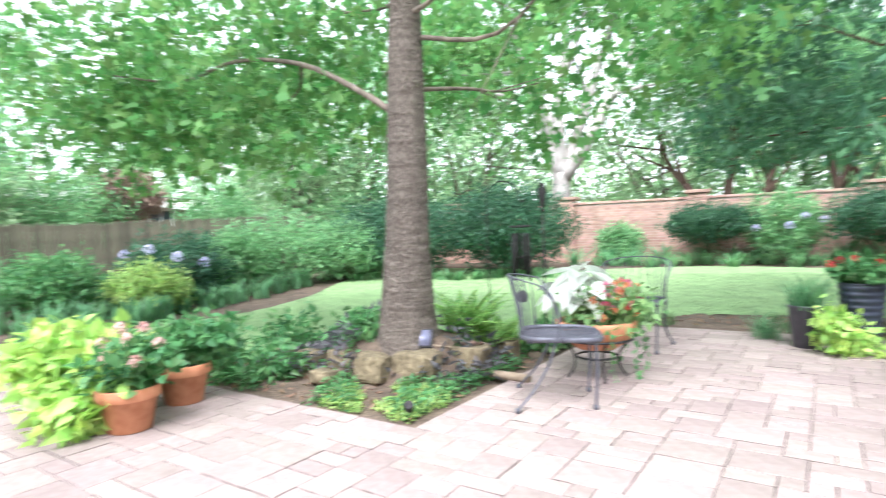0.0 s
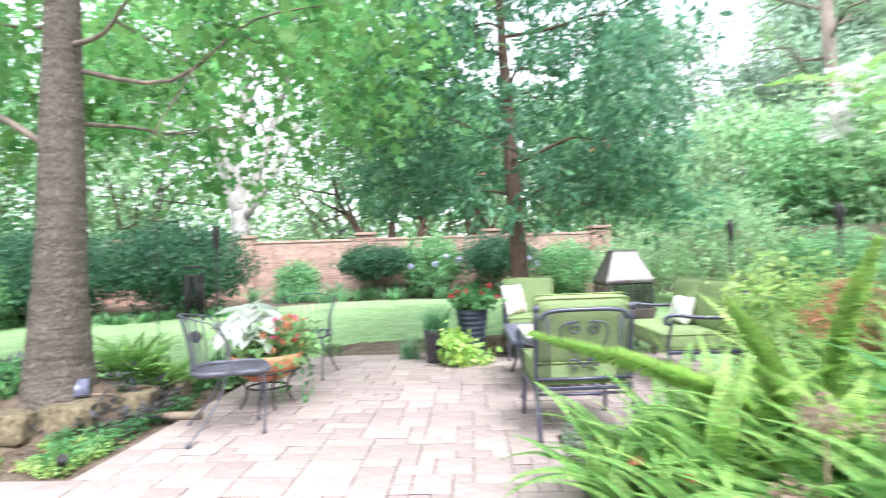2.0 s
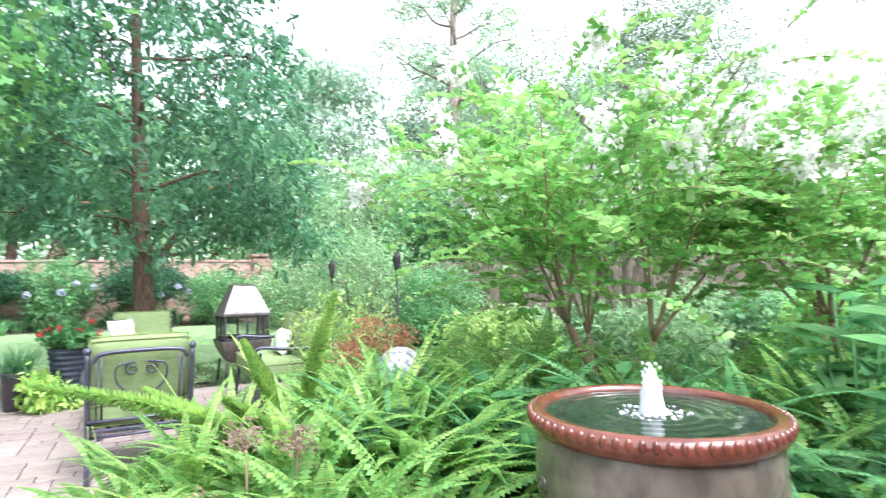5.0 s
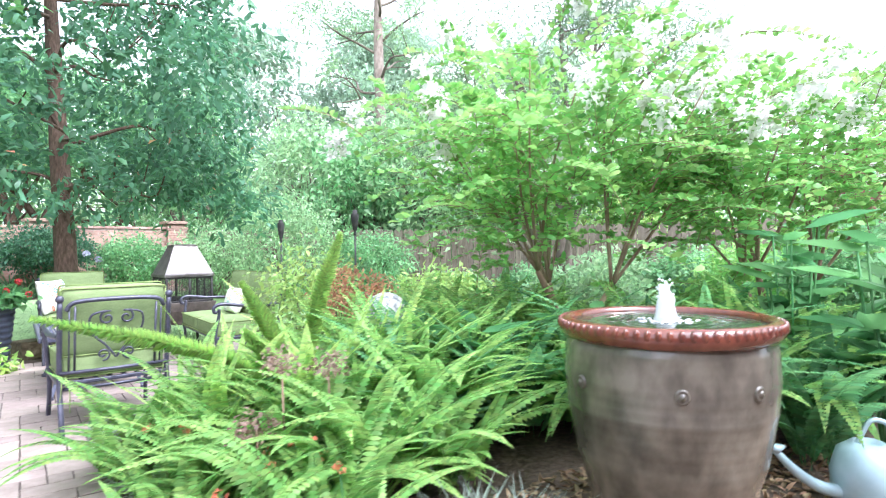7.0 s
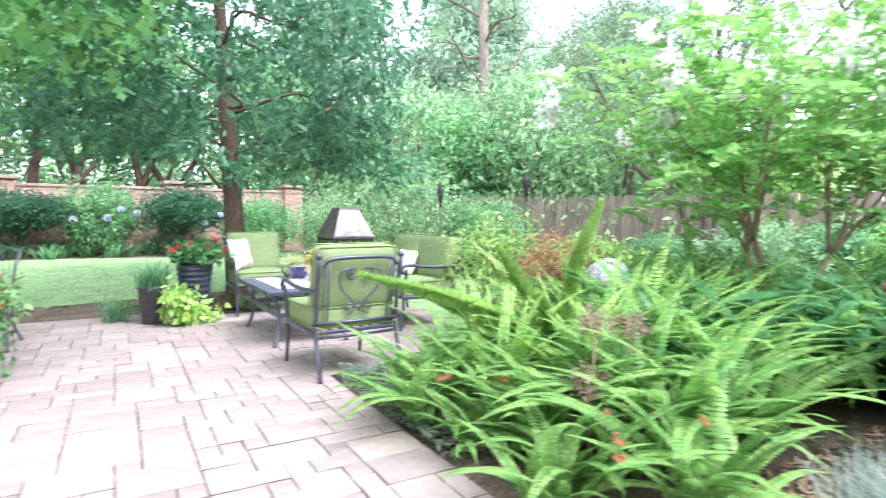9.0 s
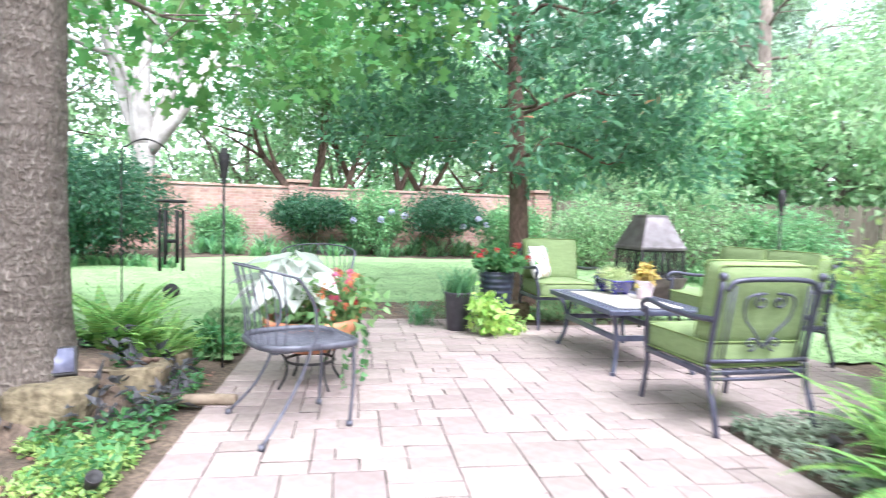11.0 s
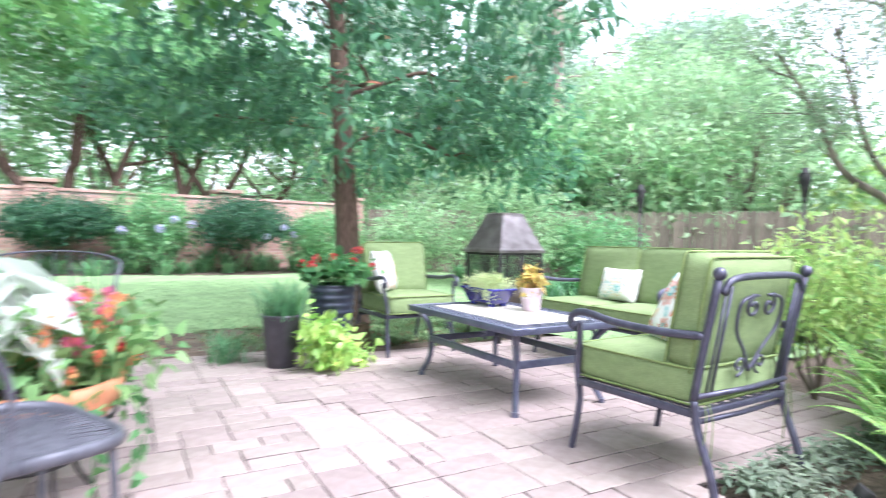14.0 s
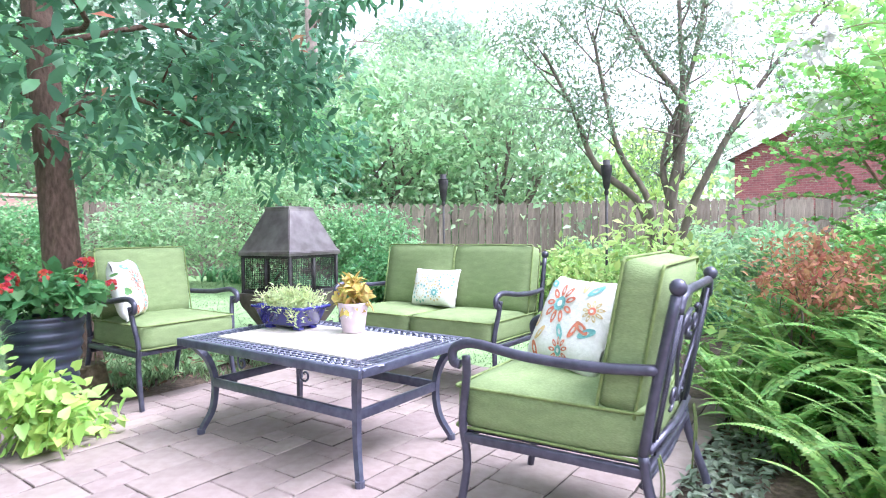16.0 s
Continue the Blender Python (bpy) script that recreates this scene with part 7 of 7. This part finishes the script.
petals("flower_heads", [(0.1, -0.08, 0.66), (0.0, 0.15, 0.70), (-0.16, -0.05, 0.62), (0.2, 0.1, 0.6), (0.05, -0.2, 0.55), (-0.05, 0.0, 0.72), (0.22, -0.12, 0.52)], 0.045, 34, M_SALMON, t1, 0.032, "salmon pink flower heads")
crown("trailing_leaves", [((-0.34, 0.02, 0.30), (0.30, 0.26, 0.2), 420), ((-0.3, -0.2, 0.15), (0.24, 0.2, 0.13), 240), ((-0.42, 0.25, 0.42), (0.2, 0.2, 0.16), 200)], 0.12, 0.085, M_LIME, t1, HEART, "lime green trailing leaves", per_clump=6, spread=0.07)
crown("foliage", [((0, 0, 0.48), (0.26, 0.24, 0.13), 420), ((0.25, 0.12, 0.52), (0.28, 0.18, 0.12), 260)], 0.075, 0.06, M_MIDLEAF, t2, HEART, per_clump=6, spread=0.06)
crown("foliage", [((-0.1, 0, 0.42), (0.42, 0.36, 0.22), 620), ((-0.3, 0.3, 0.4), (0.3, 0.25, 0.2), 320)], 0.11, 0.08, M_LIME, t3, HEART, per_clump=6, spread=0.07)
bm = bmesh.new()
lathe(bm, [(0.0, 0), (0.055, 0.0), (0.06, 0.06), (0.05, 0.12), (0.038, 0.15), (0.045, 0.18), (0.045, 0.21), (0.025, 0.24), (0.0, 0.245)], 18)
for v in bm.verts:
    v.co.x *= 1.25
    v.co += v.normal * 0.01 * noise.noise(v.co * 30)
fig = part("garden_figurine", bm, mat("white_ceramic", (0.45, 0.45, 0.46), (0.86, 0.86, 0.85), 9, 0.3, 0, 0.05, 0.1))
fig.matrix_basis = pose(-3.55, 4.02, 0) @ Matrix.Diagonal((0.8, 0.8, 1.0, 1))
tagged(fig, "small white and grey ceramic figurine between the pots", "figurine")

bowl = thing("flower_bowl", "wide terracotta bowl of impatiens and caladium on a wire stand", "planter", pose(0.06, 5.33, 0) @ Matrix.Diagonal((1.04, 1.04, 1.17, 1)))
pot(bowl, [(0.12, 0.22), (0.16, 0.222), (0.27, 0.29), (0.325, 0.37), (0.33, 0.40), (0.335, 0.43), (0.31, 0.435), (0.295, 0.39), (0.1, 0.36)], M_CLAY, 0.39, 0.29, "bowl")
bm = bmesh.new()
for rr, zz in ((0.30, 0.30), (0.17, 0.16)):
    tube(bm, [(rr * math.cos(k * math.tau / 28), rr * math.sin(k * math.tau / 28), zz) for k in range(29)], 0.009, 6)
part("stand_ring", bm, M_SOOT, bowl)
for k in range(4):
    a = radians(20 + 90 * k)
    d = Vector((math.cos(a), math.sin(a), 0))
    bm = bmesh.new()
    tube(bm, curve([d * 0.30 + Vector((0, 0, 0.30)), d * 0.2 + Vector((0, 0, 0.19)), d * 0.19 + Vector((0, 0, 0.09)), d * 0.25 + Vector((0, 0, 0.0))], 5), 0.009, 6)
    part("stand_leg", bm, M_SOOT, bowl)
crown("foliage", [((0, 0, 0.52), (0.32, 0.32, 0.14), 600), ((0.22, 0.0, 0.50), (0.2, 0.28, 0.14), 520)], 0.056, 0.038, leafmat("impatiens_leaf", (0.17, 0.38, 0.09), (0.28, 0.50, 0.15)), bowl, HEART, per_clump=7, spread=0.05)
P, W = [], []
for k in range(46):
    a, f = rng.random() * 6.28, rng.random()
    P.append((-0.12 + 0.22 * f * math.cos(a), 0.06 + 0.24 * f * math.sin(a), 0.56 + 0.30 * rng.random() * (1 - 0.5 * f)))
    W.append((math.cos(a) * 0.8, math.sin(a) * 0.8, 0.1 - 0.8 * rng.random()))
leafmesh("caladium_leaves", P, W, [(0.2 * rng.normal(), 0.2 * rng.normal(), 1) for _ in P], 0.23 + 0.08 * rng.random(46), 0.20, HEART, M_WHITELEAF, bowl, "large white caladium leaves")
for nm, mm, cnt in (("pink_blossoms", M_PINK, 30), ("coral_blossoms", M_CORAL, 30), ("red_blossoms", M_RED, 4)):
    hs = [(0.10 + 0.36 * rng.random() - 0.1, -0.34 + 0.66 * rng.random(), 0.46 + 0.26 * rng.random()) for _ in range(cnt)]
    petals(nm, hs, 0.016, 8, mm, bowl, 0.032)
bm = bmesh.new()
P, W = [], []
for k in range(5):
    a = -1.2 + 0.55 * k
    pts = curve([(0.30 * math.cos(a), 0.30 * math.sin(a), 0.43), (0.40 * math.cos(a), 0.40 * math.sin(a), 0.34), (0.41 * math.cos(a), 0.41 * math.sin(a), 0.16), (0.36 * math.cos(a + 0.2), 0.36 * math.sin(a + 0.2), 0.03)], 6)
    tube(bm, pts, 0.0025, 4)
    for q in pts[3::2]:
        P.append(tuple(q)), W.append(rng.normal(size=3) - (0, 0, 0.6))
part("trailing_stems", bm, M_MIDLEAF, bowl)
leafmesh("trailing_leaves", P, W, rng.normal(size=(len(P), 3)) + (0, 0, 1), 0.05, 0.038, HEART, M_MIDLEAF, bowl)

dark = thing("tall_dark_pot", "tall dark pot of arching grassy leaves", "flower pot", pose(2.02, 7.0, 0))
pot(dark, [(0.115, 0), (0.12, 0.005), (0.155, 0.40), (0.165, 0.42), (0.165, 0.44), (0.145, 0.44), (0.13, 0.38), (0.05, 0.37)], M_DARKPOT, 0.40, 0.135)
q, w, u, L = strap_clump(0, 0, 0.40, 0.40, 190, M_STRAP, None, lean=0.75)
leafmesh("grassy_leaves", q, w, u, L, 0.012, ARCH, M_STRAP, dark, "narrow arching onion-like leaves")
q, w, u, L = strap_clump(-0.05, 0.1, 0.0, 0.36, 90, M_STRAP, None, lean=0.8)
tagged(leafmesh("border_grass", np.array(q) + (1.78, 7.35, 0), w, u, L, 0.012, ARCH, M_STRAP), "fine arching grass clump behind the dark pot", "grass")
rib = thing("ribbed_pot", "ribbed navy pot of red geraniums", "flower pot", pose(2.53, 7.03, 0))
prof = [(0.13, 0)]
for k in range(40):
    z = 0.01 + k * 0.0165
    prof.append((0.14 + 0.075 * (z / 0.66) + 0.007 * math.sin(k * math.tau / 4), z))
prof += [(0.225, 0.672), (0.20, 0.672), (0.19, 0.62), (0.05, 0.61)]
pot(rib, prof, M_NAVY, 0.635, 0.19, n=44)
crown("foliage", [((0, 0, 0.80), (0.27, 0.27, 0.085), 560)], 0.065, 0.065, M_MIDLEAF, rib, HEART, per_clump=7, spread=0.05)
heads = [(0.22, -0.1, 0.98), (-0.2, -0.05, 0.90), (-0.26, 0.1, 0.86), (0.08, -0.22, 0.88), (0.3, -0.2, 0.83), (-0.12, -0.2, 0.92), (0.26, 0.02, 0.97), (-0.3, -0.15, 0.86)]
petals("flower_heads", heads, 0.035, 26, M_RED, rib, 0.03, "red geranium heads")
bm = bmesh.new()
for h in heads:
    tube(bm, [(h[0] * 0.4, h[1] * 0.4, 0.66), h], 0.004, 5)
part("flower_stalks", bm, M_MIDLEAF, rib)
vine = thing("sweet_potato_vine", "chartreuse sweet potato vine spilling over the paving", "plant", pose(2.28, 6.62, 0) @ Matrix.Diagonal((0.88, 0.88, 0.95, 1)))
crown("foliage", [((-0.1, 0.04, 0.30), (0.14, 0.13, 0.12), 150), ((0, -0.02, 0.18), (0.21, 0.17, 0.12), 220), ((0.22, 0.05, 0.06), (0.25, 0.13, 0.05), 110)], 0.085, 0.07, M_LIME, vine, HEART, "bright chartreuse heart-shaped leaves", per_clump=5, spread=0.07)
bm = bmesh.new()
for k in range(9):
    a = k * 0.7
    tube(bm, curve([(0.0, 0.15, 0.30), (0.12 * math.cos(a), 0.1 * math.sin(a), 0.28), (0.28 * math.cos(a), 0.2 * math.sin(a), 0.06)], 5), 0.004, 5)
part("stems", bm, M_LIME, vine)
rock(3.05, 7.55, 0.0, 0.22, 0.2, 0.16, 21, "rough stone block beside the ribbed pot", 10, True)

# on the table
tray = thing("bonsai_pot", "cobalt blue bonsai tray full of lime sedum", "planter", TABLE @ pose(0.13, 0.42, 0.563, 0, 0, 4))
bm = bmesh.new()
lv = [(0.15, 0.075, 0.02), (0.165, 0.09, 0.03), (0.205, 0.115, 0.125), (0.225, 0.13, 0.13), (0.225, 0.13, 0.145), (0.20, 0.11, 0.145), (0.19, 0.1, 0.11)]
rings = []
for hx, hy, z in lv:
    ring = []
    for sx, sy in ((1, 1), (-1, 1), (-1, -1), (1, -1)):
        for t in range(4):
            a = math.atan2(sy, sx) - math.pi / 4 + t * math.pi / 6
            ring.append(bm.verts.new((sy * 0 + (hy - 0.02) * sx + 0.02 * math.cos(a), (hx - 0.02) * sy + 0.02 * math.sin(a), z)))
    rings.append(ring)
for a, b in zip(rings, rings[1:]):
    for k in range(16):
        bm.faces.new((a[k], a[(k + 1) % 16], b[(k + 1) % 16], b[k]))
bm.faces.new(rings[0][::-1]), bm.faces.new(rings[-1])
part("tray", bm, M_BLUEGLAZE, tray)
for sx in (-1, 1):
    for sy in (-1, 1):
        bm = bmesh.new()
        box(bm, sx * 0.055 - 0.02, sx * 0.055 + 0.02, sy * 0.12 - 0.03, sy * 0.12 + 0.03, 0, 0.022, 0.005)
        part("foot", bm, M_BLUEGLAZE, tray)
crown("sedum", [((0, 0, 0.165), (0.12, 0.215, 0.05), 1500), ((-0.1, -0.12, 0.12), (0.05, 0.08, 0.05), 160)], 0.035, 0.01, leafmat("pale_sedum", (0.50, 0.62, 0.22), (0.64, 0.72, 0.34), vary=0.2), tray, per_clump=8, spread=0.02, droop=-0.5)
cup = thing("ceramic_pot", "lilac ceramic pot with a yellow-red leafed plant", "flower pot", TABLE @ pose(0.22, -0.03, 0.563))
pot(cup, [(0.06, 0), (0.065, 0.004), (0.088, 0.165), (0.09, 0.175), (0.08, 0.175), (0.075, 0.15), (0.03, 0.145)], M_LILACPOT, 0.155, 0.078)
crown("foliage", [((0, 0, 0.23), (0.075, 0.075, 0.07), 150)], 0.06, 0.04, mat("coleus_leaf", (0.55, 0.52, 0.12), (0.50, 0.28, 0.10), 30, 0.5, 0, 0, 0.2, 0.3, 0, 0.3), cup, HEART, per_clump=5, spread=0.025)
bm = bmesh.new()
for k in range(5):
    a = k * math.tau / 5
    box(bm, -0.004, 0.004, -0.0022, 0.0022, 0.004, 0.026, m=pose(-0.0725, -0.032, 0.115, 0, 0, -67) @ pose(0, 0, 0, 0, 72 * k, 0))
part("star_print", bm, M_STAR, cup, "white star mark", smooth=False)

# ---- grass ----
gs = []
while len(gs) < 52000:
    x, y = -8.5 + 18 * rng.random(), 4.5 + 9.5 * rng.random() ** 1.4
    if lawn_in(x, y):
        gs.append((x, y, ground_z(x, y) - 0.004))
gs = np.array(gs)
gw = rng.normal(size=gs.shape) * (0.55, 0.55, 0) + (0, 0, 1)
tagged(leafmesh("grass_blades", gs, gw, rng.normal(size=gs.shape), 0.016 + 0.022 * rng.random(len(gs)), 0.007, LEAF, M_BLADE), "short green grass blades of the lawn", "grass", kind="stuff")
ws = np.array([(x, y, -0.02) for x, y in scatter(5200, -0.6, 5.2, 5.6, 9.0, lambda x, y: not is_patio(*to_patio(x, y)) and not (0.8 < x < 2.0 and y > 7.6), -0.15)])
tagged(leafmesh("edge_grass", ws, rng.normal(size=ws.shape) * (0.5, 0.5, 0) + (0, 0, 1), rng.normal(size=ws.shape), 0.05 + 0.07 * rng.random(len(ws)), 0.007, LEAF, M_BLADE), "ragged grass along the edge of the paving", "grass", kind="stuff")

lay_pavement()
